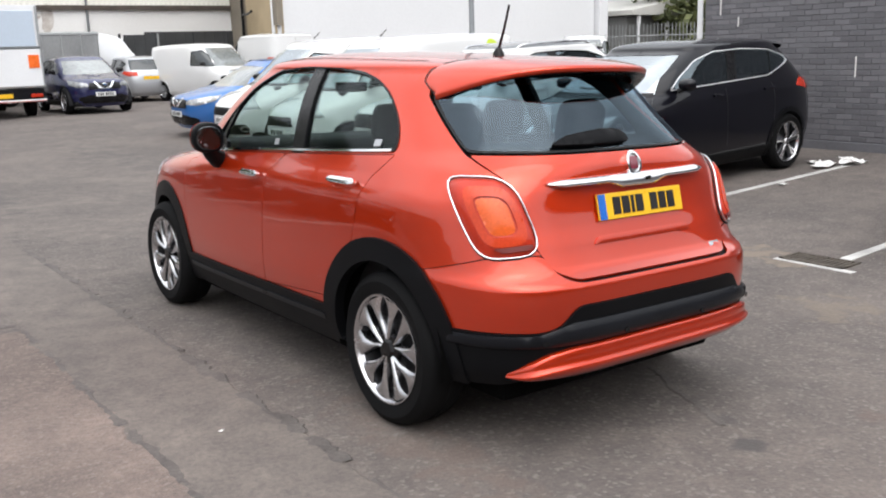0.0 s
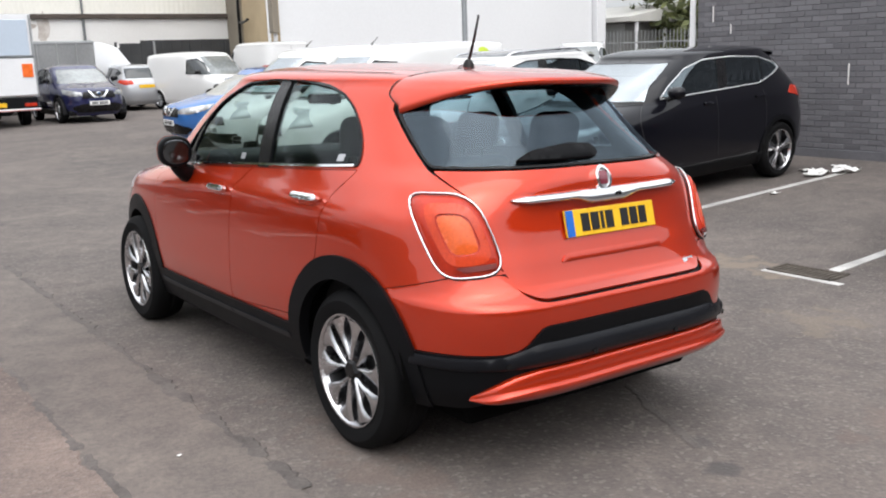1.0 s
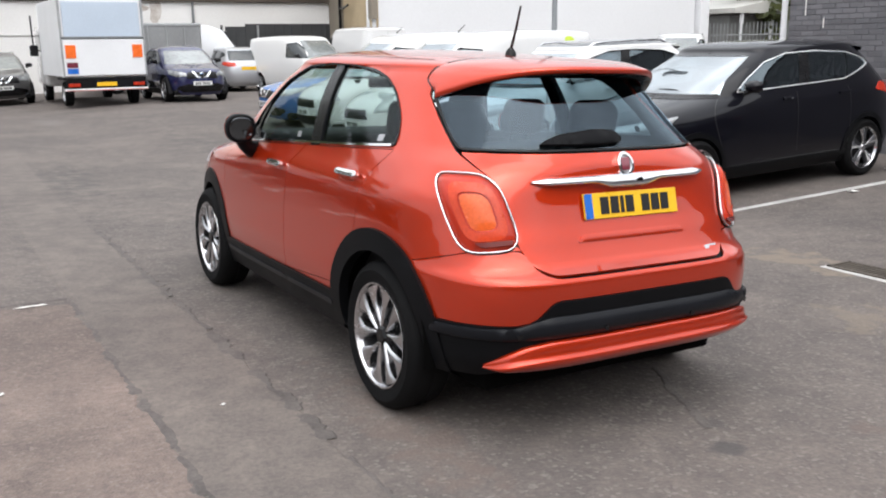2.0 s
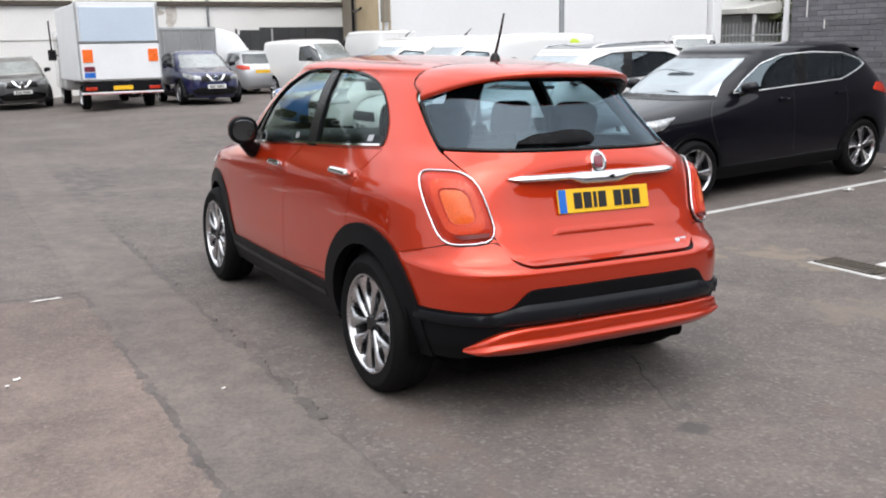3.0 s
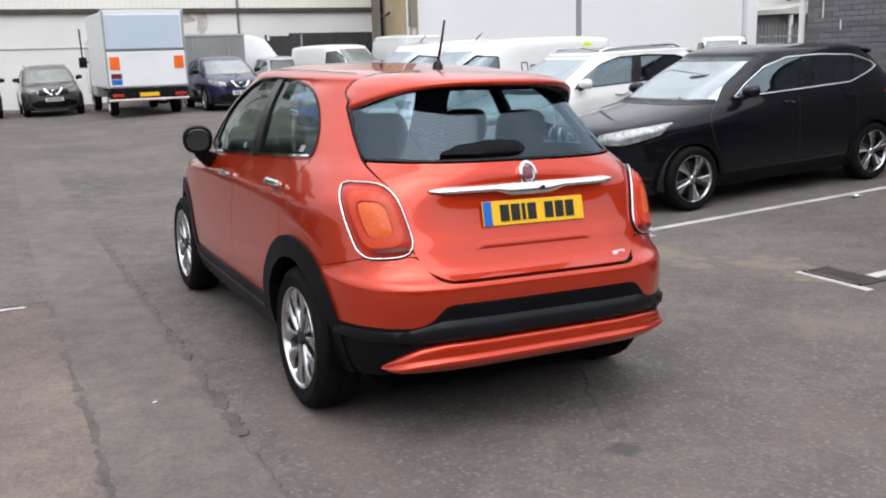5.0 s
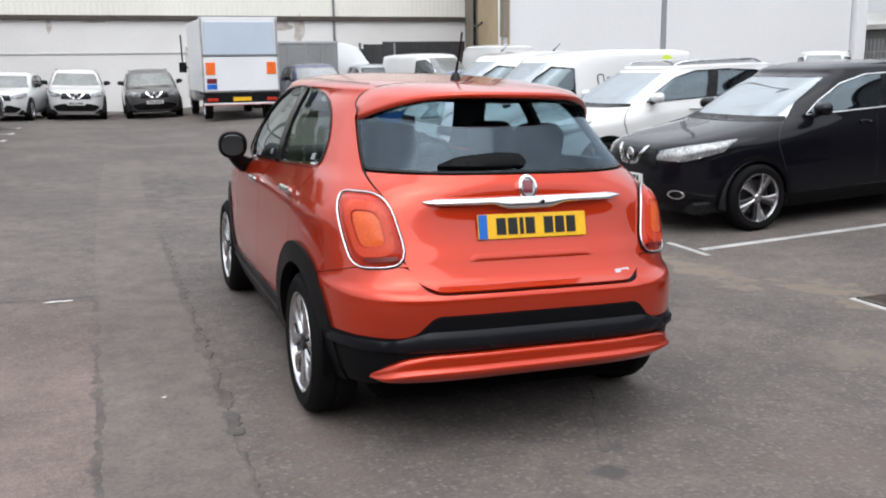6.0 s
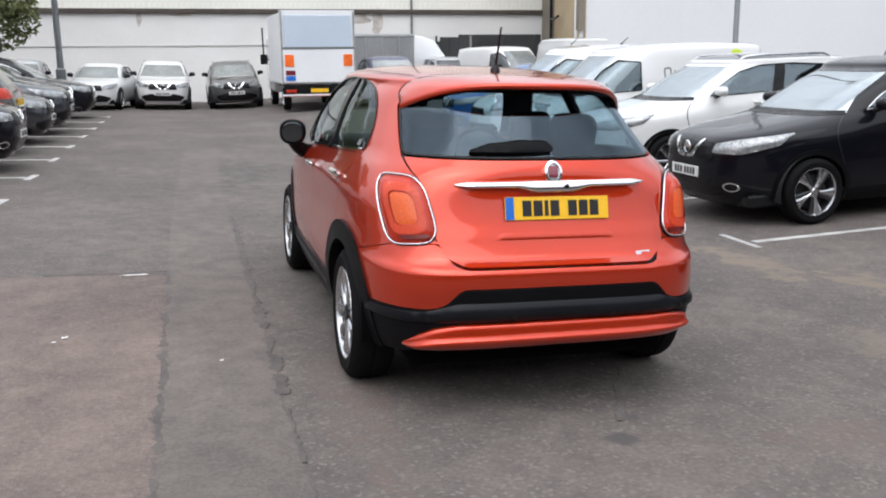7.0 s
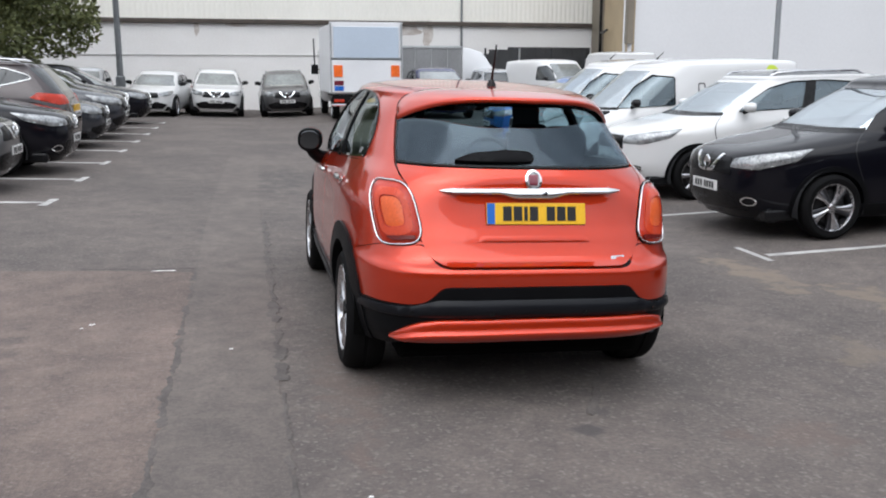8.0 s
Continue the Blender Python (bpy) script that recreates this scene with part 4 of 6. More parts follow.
# ---- ground ----
def smooth01(t):
    t = min(1.0, max(0.0, t))
    return t * t * (3 - 2 * t)


def ground_z(x, y):
    """The yard falls to a gully with a drain and rises again to the grey wall; its far corner lies a little higher."""
    fall = math.tan(radians(1.9))
    far = smooth01((y - 11) / 12)
    z = -fall * max(-9.0, min(x, 3.5))
    if x > 3.5:
        z += 0.032 * (1 - far) * (min(x, 10) - 3.5)
    return z + 0.30 * far * smooth01((x + 1) / 5) * smooth01((60 - y) / 20 + 0.5) - 0.022


def asphalt(name, light, dark, speck, speck_scale, rough=0.9, bump=0.5, patches=()):
    """Rolled asphalt: pale and dark stones in a binder, broad worn areas, and stains at given places (x, y, radii, colour, strength)."""
    light, dark, speck = (tuple(c * 0.76 for c in q) for q in (light, dark, speck))
    m, n, l, p = nodes_of(name)
    tc = n.new("ShaderNodeTexCoord")

    def noise_at(scale, detail, rough_=0.6):
        t = n.new("ShaderNodeTexNoise")
        t.inputs["Scale"].default_value, t.inputs["Detail"].default_value, t.inputs["Roughness"].default_value = scale, detail, rough_
        l.new(tc.outputs["Object"], t.inputs["Vector"])
        return t

    def ramp_of(src, lo, hi, c0, c1):
        r = n.new("ShaderNodeValToRGB")
        r.color_ramp.elements[0].position, r.color_ramp.elements[1].position = lo, hi
        r.color_ramp.elements[0].color, r.color_ramp.elements[1].color = (*c0, 1), (*c1, 1)
        l.new(src, r.inputs[0])
        return r.outputs[0]

    def mixed(kind, fac, a, b):
        x = n.new("ShaderNodeMixRGB")
        x.blend_type = kind
        if isinstance(fac, float):
            x.inputs[0].default_value = fac
        else:
            l.new(fac, x.inputs[0])
        for i, v in ((1, a), (2, b)):
            if isinstance(v, tuple):
                x.inputs[i].default_value = (*v, 1)
            else:
                l.new(v, x.inputs[i])
        return x.outputs[0]

    broad, mid, fine = noise_at(0.55, 5), noise_at(5.0, 4), noise_at(38.0, 4, 0.75)
    stones = n.new("ShaderNodeTexVoronoi")
    stones.inputs["Scale"].default_value = speck_scale
    l.new(tc.outputs["Object"], stones.inputs["Vector"])
    base = ramp_of(broad.outputs["Fac"], 0.38, 0.64, dark, light)
    base = mixed("MULTIPLY", 0.75, base, ramp_of(mid.outputs["Fac"], 0.3, 0.7, (0.72, 0.72, 0.73), (1.22, 1.2, 1.17)))
    base = mixed("MULTIPLY", 0.9, base, ramp_of(fine.outputs["Fac"], 0.32, 0.68, (0.74, 0.74, 0.75), (1.22, 1.2, 1.18)))
    single = n.new("ShaderNodeSeparateColor")
    l.new(stones.outputs["Color"], single.inputs[0])
    pale = ramp_of(single.outputs[0], 0.84, 0.98, (0, 0, 0), (0.55, 0.55, 0.55))
    base = mixed("MIX", pale, base, speck)
    sep = n.new("ShaderNodeSeparateXYZ")
    l.new(tc.outputs["Object"], sep.inputs[0])
    for x, y, rx, ry, colour, strength in patches:
        terms = []
        for axis, c, r in ((0, x, rx), (1, y, ry)):
            a = n.new("ShaderNodeMath")
            a.operation = "SUBTRACT"
            l.new(sep.outputs[axis], a.inputs[0])
            a.inputs[1].default_value = c
            b = n.new("ShaderNodeMath")
            b.operation = "DIVIDE"
            l.new(a.outputs[0], b.inputs[0])
            b.inputs[1].default_value = r
            q = n.new("ShaderNodeMath")
            q.operation = "POWER"
            q.inputs[1].default_value = 2.0
            ab = n.new("ShaderNodeMath")
            ab.operation = "ABSOLUTE"
            l.new(b.outputs[0], ab.inputs[0])
            l.new(ab.outputs[0], q.inputs[0])
            terms.append(q.outputs[0])
        s = n.new("ShaderNodeMath")
        s.operation = "ADD"
        l.new(terms[0], s.inputs[0])
        l.new(terms[1], s.inputs[1])
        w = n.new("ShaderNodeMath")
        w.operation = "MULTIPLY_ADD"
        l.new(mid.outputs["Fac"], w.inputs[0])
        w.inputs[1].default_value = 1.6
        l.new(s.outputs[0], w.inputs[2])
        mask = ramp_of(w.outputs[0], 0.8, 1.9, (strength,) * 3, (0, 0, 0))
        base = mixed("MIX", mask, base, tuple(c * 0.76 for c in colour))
    l.new(base, p.inputs["Base Color"])
    p.inputs["Roughness"].default_value = rough
    h = n.new("ShaderNodeMath")
    h.operation = "ADD"
    l.new(fine.outputs["Fac"], h.inputs[0])
    l.new(stones.outputs["Distance"], h.inputs[1])
    bp = n.new("ShaderNodeBump")
    bp.inputs["Strength"].default_value, bp.inputs["Distance"].default_value = bump, 0.006
    l.new(h.outputs[0], bp.inputs["Height"])
    l.new(bp.outputs[0], p.inputs["Normal"])
    return m


SAND = (0.255, 0.205, 0.160)
RED_GRIT = (0.205, 0.148, 0.124)
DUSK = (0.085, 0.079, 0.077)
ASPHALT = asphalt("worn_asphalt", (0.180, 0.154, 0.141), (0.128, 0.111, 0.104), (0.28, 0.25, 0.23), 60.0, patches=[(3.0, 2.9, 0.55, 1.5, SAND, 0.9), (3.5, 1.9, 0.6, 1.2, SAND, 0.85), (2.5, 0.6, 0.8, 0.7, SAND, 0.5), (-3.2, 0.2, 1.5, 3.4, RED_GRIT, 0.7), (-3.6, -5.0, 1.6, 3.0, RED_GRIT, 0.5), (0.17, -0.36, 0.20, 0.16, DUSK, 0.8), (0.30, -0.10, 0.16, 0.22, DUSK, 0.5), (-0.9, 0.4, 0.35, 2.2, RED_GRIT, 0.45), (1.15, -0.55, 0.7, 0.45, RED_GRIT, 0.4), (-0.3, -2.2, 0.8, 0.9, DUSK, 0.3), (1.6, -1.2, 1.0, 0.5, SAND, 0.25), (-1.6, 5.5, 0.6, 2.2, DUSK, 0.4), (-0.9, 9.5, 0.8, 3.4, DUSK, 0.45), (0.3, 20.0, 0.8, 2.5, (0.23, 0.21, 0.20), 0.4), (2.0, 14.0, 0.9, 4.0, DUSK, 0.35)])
PATCH_ASPHALT = asphalt("smooth_patch_asphalt", (0.190, 0.164, 0.149), (0.146, 0.126, 0.116), (0.21, 0.178, 0.165), 120.0, 0.88, 0.2)
COARSE_ASPHALT = asphalt("coarse_reddish_asphalt", (0.258, 0.204, 0.180), (0.164, 0.131, 0.118), (0.31, 0.258, 0.232), 75.0, 0.92, 0.8, patches=[(-2.9, 1.2, 0.6, 0.9, DUSK, 0.35), (-3.0, -1.6, 0.8, 0.8, (0.21, 0.175, 0.155), 0.5)])
TAR = surf("tar_seam", (0.096, 0.084, 0.078), 0.9, 0, 0.35, 5, 60, 0.4)
xs = sorted(set([round(-12 + 0.4 * i, 2) for i in range(71)] + [-900, -300, -100, -40, -20, 20, 26, 40, 100, 300, 900]))
ys = sorted(set([round(-10 + 0.4 * i, 2) for i in range(121)] + [-900, -300, -100, -40, -18, 45, 60, 100, 300, 900]))
mesh_ob("ground", [(x, y, ground_z(x, y)) for y in ys for x in xs], [(j * len(xs) + i, j * len(xs) + i + 1, (j + 1) * len(xs) + i + 1, (j + 1) * len(xs) + i) for j in range(len(ys) - 1) for i in range(len(xs) - 1)], ASPHALT)
tagged(bpy.data.objects["ground"], "worn grey-brown asphalt yard with repair patches", "ground", "", "structure")

# ---- parked vehicles ----
def scaled(table, kz, k):
    return [(z * kz, v * k) for z, v in table]


SKINS = {
    "crossover": dict(
        size=(4.38, 0.9, 1.59), edge=1.47,
        width=[(0.2, 0.80), (0.3, 0.86), (0.5, 0.893), (0.75, 0.90), (0.93, 0.888), (1.02, 0.865), (1.2, 0.79), (1.4, 0.705), (1.5, 0.65)],
        tail=[(0.2, 0.16), (0.35, 0.03), (0.55, 0.0), (0.8, 0.03), (0.95, 0.08), (1.05, 0.14), (1.25, 0.30), (1.45, 0.50), (1.5, 0.58)],
        nose=[(0.2, 4.20), (0.35, 4.34), (0.5, 4.38), (0.7, 4.37), (0.8, 4.345), (0.87, 4.28), (0.92, 4.14), (0.97, 3.88), (1.02, 3.56), (1.065, 3.30), (1.10, 3.20), (1.2, 3.0), (1.35, 2.70), (1.5, 2.34)],
        tail_round=[(0.2, 5.0), (1.0, 5.0), (1.5, 4.2)], nose_round=[(0.2, 4.2), (0.85, 4.0), (0.95, 3.6), (1.04, 3.8), (1.12, 4.8), (1.25, 5.6), (1.5, 6.0)],
        top=[(0.4, 1.53), (1.2, 1.575), (2.0, 1.585), (3.0, 1.56)], axles=(0.80, 3.45), wheel=(0.345, 0.245),
        glass=[(2.84, 1.085), (1.15, 1.125), (0.60, 1.27), (0.66, 1.33), (1.0, 1.42), (1.5, 1.455), (2.0, 1.45), (2.35, 1.375), (2.66, 1.215)],
        pillars=[(1.62, 1.85), (0.98, 1.05)], belt=1.06, roof_z=1.44),
    "van": dict(
        size=(4.4, 0.92, 1.85), edge=1.72,
        width=[(0.2, 0.82), (0.35, 0.88), (0.7, 0.915), (1.0, 0.91), (1.15, 0.895), (1.5, 0.85), (1.72, 0.81), (1.78, 0.79)],
        tail=[(0.2, 0.08), (0.4, 0.0), (1.2, 0.02), (1.78, 0.08)],
        nose=[(0.2, 4.25), (0.45, 4.38), (0.7, 4.36), (0.85, 4.25), (0.95, 4.05), (1.03, 3.8), (1.1, 3.6), (1.3, 3.3), (1.5, 3.02), (1.78, 2.6)],
        tail_round=[(0.2, 8.0), (1.78, 8.0)], nose_round=[(0.2, 4.0), (1.0, 3.6), (1.78, 4.0)],
        top=[(0.1, 1.82), (1.5, 1.85), (3.0, 1.83)], axles=(0.85, 3.55), wheel=(0.32, 0.2),
        glass=[(3.38, 1.10), (2.42, 1.13), (2.40, 1.58), (2.72, 1.62), (3.0, 1.45)], pillars=[], belt=1.1, roof_z=1.68),
}


def stand(skin, k, x, y, heading):
    """The pose of a car whose nose is at (x, y) and points to the heading (degrees from +y, to the left), with its wheels on the ground."""
    L = skin["size"][0] * k[0]
    t = Matrix.Rotation(radians(heading), 3, "Z")
    tail = Vector((x, y, 0)) - t @ Vector((0, L, 0))

    def touch(px, py):
        p = tail + t @ Vector((px, py, 0))
        return Vector((p.x, p.y, ground_z(p.x, p.y)))

    r, f = (a * k[0] for a in skin["axles"])
    rl, rr, fl, fr = touch(-0.78, r), touch(0.78, r), touch(-0.78, f), touch(0.78, f)
    ahead = ((fl + fr) - (rl + rr)).normalized()
    right = ((rr + fr) - (rl + fl)).normalized()
    up = right.cross(ahead).normalized()
    right = ahead.cross(up)
    m = Matrix((right, ahead, up)).transposed().to_4x4()
    m.translation = (rl + rr) / 2 - ahead * r
    return m


def vehicle(name, label, category, kind, x, y, heading, material, k=(1, 1, 1), near=False, front="v", wheel="blade", chrome=True, rails=True, clad=True, group="", plate=True, lettering=False, roof=None):
    s = SKINS[kind]
    kl, kw, kh = k
    car = thing(name, label, category, group, at=stand(s, k, x, y, heading))
    sh = Shell(scaled(s["width"], kh, kw), scaled(s["tail"], kh, kl), scaled(s["nose"], kh, kl), scaled(s["tail_round"], kh, 1), scaled(s["nose_round"], kh, 1), s["edge"] * kh, [(a * kl, b * kh) for a, b in s["top"]], 0.385 * s["size"][0] * kl)
    H, e, st = sh.half, sh.edge, 0.05 if near else 0.1
    S = lambda pts: [(c, a * kl if c == "s" else a * kw, b * kh) for c, a, b in pts]  # noqa: E731
    R, rim = s["wheel"]
    ya, yb = (a * kl for a in s["axles"])
    belt, top = s["belt"], s["roof_z"]
    side_glass = sh.loop(S([("s", a, b) for a, b in s["glass"]]), r=0.05, step=0.06)
    arches = [circle_loop(sh, yy, R, R + 0.055, -1, 36) for yy in (ya, yb)]
    # the skin: both sides meet in the middle of the tail and of the nose
    wide = (0.70, 0.60, 0.53) if kind == "van" else (0.725, 0.655, 0.57)
    screen_l = [sh.end(-wide[0] * kw, (belt + 0.01) * kh, True), sh.end(-wide[1] * kw, (belt + 0.16) * kh, True), sh.end(-wide[2] * kw, top * kh, True)]
    body = smooth_loop([(-0.0005, 0.2 * kh), (-0.0005, (belt + 0.03) * kh), sh.end(-0.66 * kw, (belt + 0.03) * kh), sh.end(-0.58 * kw, top * kh), (-0.0005, top * kh), (-0.0005, e + 0.1), (-H + 0.0005, e + 0.1), (-H + 0.0005, top * kh), *screen_l[::-1], (-H + 0.0005, (belt - 0.01) * kh), (-H + 0.0005, 0.2 * kh)], 0, 0.06)
    both(sh, "body_side", body, [side_glass, *arches], material, car, step=st, depth=0.012)
    roof_cap(sh, car, roof or material, 0.1)
    if kind == "van":
        both(sh, "rear_door_panel", smooth_loop([(-0.004, (belt + 0.03) * kh), sh.end(-0.66 * kw, (belt + 0.03) * kh), sh.end(-0.58 * kw, top * kh), (-0.004, top * kh)], 0.02, 0.06), [], material, car, step=st, off=-0.004, depth=0.01)
    else:
        both(sh, "rear_window", smooth_loop([(-0.0005, (belt + 0.03) * kh), sh.end(-0.66 * kw, (belt + 0.03) * kh), sh.end(-0.58 * kw, top * kh), (-0.0005, top * kh)], 0.0, 0.06), [], FAR_GLASS, car, "dark rear glass", step=st, off=-0.003, depth=0.0)
    # Near screens mirror the sky; far ones carry its paleness in their colour.
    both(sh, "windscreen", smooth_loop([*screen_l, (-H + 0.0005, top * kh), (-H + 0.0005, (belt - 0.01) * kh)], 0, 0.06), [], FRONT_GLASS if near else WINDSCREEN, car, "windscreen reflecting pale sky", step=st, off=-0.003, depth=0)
    if near:
        both(sh, "cowl", smooth_loop([sh.end(-(wide[0] + 0.015) * kw, (belt - 0.014) * kh, True), sh.end(-(wide[0] - 0.01) * kw, (belt + 0.026) * kh, True), (-H + 0.0005, (belt + 0.026) * kh), (-H + 0.0005, (belt - 0.014) * kh)], 0.01, 0.05), [], SATIN, car, "black windscreen cowl", step=st, off=0.005, depth=0.008)
    both(sh, "side_window", side_glass, [], DARK_GLASS if near else FAR_GLASS, car, "dark side glass", step=st, off=-0.006, depth=0)
    both(sh, "window_trim", side_glass, [shifted(side_glass, -0.011)], BRIGHT_TRIM if chrome else SATIN, car, "bright window trim" if chrome else "", step=st, off=0.010, depth=0.016)
    for y0, y1 in s["pillars"]:
        z1 = 1.455 if y0 > 1.2 else 1.41
        both(sh, "door_pillar", sh.loop(S([("s", y1 + 0.06, 1.11), ("s", y1 - 0.08, z1), ("s", y0, z1), ("s", y0 + 0.12, 1.11)])), [], SATIN, car, step=st, off=0.002, depth=0.01)
    for yy in (ya, yb):
        both(sh, "wheel_arch", arch_band(sh, yy, R, R + 0.03, R + (0.085 if clad else 0.058), 0.21, -1, 28), [], PLASTIC if clad else material, car, step=st, off=0.012, depth=0.05)
    skirt = sh.loop([("s", yb - R, 0.22), ("s", yb - R, 0.36), ("s", ya + R, 0.36), ("s", ya + R, 0.22)], step=0.08)
    both(sh, "sill", skirt, [], PLASTIC if clad else material, car, step=st, off=0.008, depth=0.04)
    if near and kind != "van":
        ux = np.linspace(-0.60, 0.60, 25) * kw
        bend = (np.abs(ux) / (0.60 * kw)) ** 3
        back_y, back_z = (0.40 + 0.16 * bend) * kl, (1.505 - 0.055 * bend) * kh
        root = np.stack([ux, np.full(25, 0.98 * kl), sh.top(np.full(25, 0.98 * kl)) - 0.012 - 0.085 * bend], 1)
        lip = np.stack([ux * 0.99, back_y, back_z], 1)
        rows = [root - (0, 0, 0.02), root, root * 0.5 + lip * 0.5 + (0, 0, 0.012), lip, lip + (0, 0.02, -0.035), lip + (0, 0.16 * kl, -0.05)]
        mesh_ob("roof_spoiler", np.concatenate(rows), [(r * 25 + i, r * 25 + i + 1, (r + 1) * 25 + i + 1, (r + 1) * 25 + i) for r in range(5) for i in range(24)], material, car, "roof-edge spoiler")
    # door gaps
    if near:
        for yy in ((1.95,) if kind == "van" else (3.05, 1.98, 1.12)):
            both(sh, "door_gap", sh.loop(S([("s", yy, 0.42), ("s", yy, 1.05), ("s", yy - 0.008, 1.05), ("s", yy - 0.008, 0.42)])), [], INK, car, step=st, off=0.0015, depth=0.002)
        for yy in ((2.45,) if kind == "van" else (2.12, 1.2)):
            both(sh, "door_handle", sh.loop(S([("s", yy + 0.1, 0.97), ("s", yy + 0.1, 1.0), ("s", yy - 0.1, 1.005), ("s", yy - 0.1, 0.975)]), r=0.012, step=0.02), [], material, car, step=0.02, off=0.025, depth=0.02, bulge=0.01)
    # nose
    f = lambda pts, **q: sh.loop(S([("f", a, b) for a, b in pts]), **q)  # noqa: E731
    if front == "van":
        sh_front = [("grille", [(-0.42, 0.62), (0.42, 0.62), (0.36, 0.76), (-0.36, 0.76)], PLASTIC), ("lower_grille", [(-0.62, 0.30), (0.62, 0.30), (0.62, 0.48), (-0.62, 0.48)], PLASTIC)]
        lamp = [("f", -0.50, 0.72), ("f", -0.74, 0.74), ("s", 3.86, 0.98), ("s", 4.0, 1.0), ("f", -0.52, 0.90)]
    else:
        sh_front = [("grille", [(-0.44, 0.66), (0.44, 0.66), (0.40, 0.83), (-0.40, 0.83)], SATIN), ("lower_grille", [(-0.55, 0.30), (0.55, 0.30), (0.66, 0.44), (0.40, 0.52), (-0.40, 0.52), (-0.66, 0.44)], SATIN)]
        lamp = [("f", -0.42, 0.735), ("f", -0.66, 0.72), ("s", 3.80, 0.80), ("s", 3.62, 0.91), ("f", -0.62, 0.865), ("f", -0.44, 0.82)]
    for nm, pts, m in sh_front:
        left = [p for p in pts]
        for sgn in (-1, 1):
            mine = [sh.end(a * kw, b * kh, True) for a, b in left if a * sgn > 0]
            mid_z = sorted(b * kh for a, b in left)
            mine = sorted(mine, key=lambda p: p[1])
            loop = [mine[0], *([] if len(mine) < 3 else mine[1:-1]), mine[-1], (sgn * (H - 0.0005), mid_z[-1]), (sgn * (H - 0.0005), mid_z[0])]
            sh.panel(nm, smooth_loop(loop, 0.02, 0.05), [], m, car, "dark grille", step=min(st, 0.06), off=0.007 if near else 0.014, depth=0.02)
    both(sh, "headlamp", sh.loop(S(lamp), r=0.03, step=0.04), [], LAMP_CLEAR, car, "clear headlamp", step=st * 0.6, off=0.006 if near else 0.012, depth=0.016, bulge=0.012)
    if front == "v":
        both(sh, "grille_blade", f([(-0.275, 0.850), (-0.228, 0.850), (-0.112, 0.722), (-0.02, 0.700), (-0.02, 0.662), (-0.140, 0.676)], r=0.008, step=0.03), [], CHROME, car, "chrome grille blade", step=0.03, off=0.014 if near else 0.022, depth=0.02, bulge=0.003)
    if plate:
        zz = 0.53 * kh
        yn = float(sh.tables[2](zz))
        p = part("number_plate", prism([(-0.26, zz - 0.055), (0.26, zz - 0.055), (0.26, zz + 0.055), (-0.26, zz + 0.055)], 0.014, Matrix.Translation((0, yn + 0.004, 0)), 0.003), PLATE_WHITE, car, "white number plate")
        for i in range(7):
            xx = -0.2 + i * 0.056 + (0.03 if i > 3 else 0)
            part("plate_bar", prism([(xx, zz - 0.036), (xx + 0.036, zz - 0.036), (xx + 0.036, zz + 0.036), (xx, zz + 0.036)], 0.004, Matrix.Translation((0, yn + 0.0165, 0))), INK, p)
        if front == "v":
            part("badge", lathe([(0.0, 0.0), (0.060, 0.0), (0.067, 0.014), (0.058, 0.024), (0.046, 0.014), (0.0, 0.014)], 24), CHROME, car, "chrome badge", True).matrix_basis = pose(0, float(sh.tables[2](0.765 * kh)) - 0.004, 0.765 * kh, 0, 0, 90)
        zz = 0.82 * kh
        yr = float(sh.tables[1](zz))
        part("number_plate", prism([(-0.26, zz - 0.055), (0.26, zz - 0.055), (0.26, zz + 0.055), (-0.26, zz + 0.055)], -0.014, Matrix.Translation((0, yr - 0.004, 0)), 0.003), PLATE_YELLOW, car, "yellow number plate")
    both(sh, "fog_lamp", np.array([(c[0] + 0.085 * math.cos(t), c[1] + 0.05 * math.sin(t)) for c in [sh.end(-0.60 * kw, 0.40 * kh, True)] for t in np.linspace(0, 2 * math.pi, 20, endpoint=False)]), [], CHROME if near else SATIN, car, "chrome fog lamp ring" if near else "", step=0.03, off=0.008, depth=0.012)
    both(sh, "fog_lens", np.array([(c[0] + 0.066 * math.cos(t), c[1] + 0.034 * math.sin(t)) for c in [sh.end(-0.60 * kw, 0.40 * kh, True)] for t in np.linspace(0, 2 * math.pi, 20, endpoint=False)]), [], SATIN, car, step=0.03, off=0.012, depth=0.006)
    # tail lamps
    if kind == "van":
        tl = [("r", -0.80, 0.75), ("r", -0.80, 1.15), ("r", -0.88, 1.15), ("r", -0.88, 0.75)]
    else:
        tl = [("r", -0.45, 0.90), ("r", -0.47, 1.03), ("s", 0.50, 1.06), ("s", 0.62, 0.98), ("r", -0.72, 0.88)]
    both(sh, "tail_lamp", sh.loop(S(tl), r=0.03, step=0.04), [], LAMP_RED, car, "red tail lamp", step=0.06, off=0.006, depth=0.012, bulge=0.01)
    # mirrors, rails, floor, wheels
    ym = (3.12 if kind == "van" else 2.74) * kl
    zm = (belt + 0.09) * kh
    for sgn in (-1, 1):
        bm = bmesh.new()
        bmesh.ops.create_uvsphere(bm, u_segments=16, v_segments=10, radius=1.0, matrix=pose(0, 0, 0, 90))
        for v in bm.verts:
            v.co = Vector((math.copysign(abs(v.co.x) ** 0.75, v.co.x) * 0.105, max(-0.35, v.co.y) * 0.10, math.copysign(abs(v.co.z) ** 0.8, v.co.z) * 0.068))
        bmesh.ops.transform(bm, matrix=pose(sgn * 0.95 * kw, ym, zm, 0, 0, sgn * 10), verts=bm.verts)
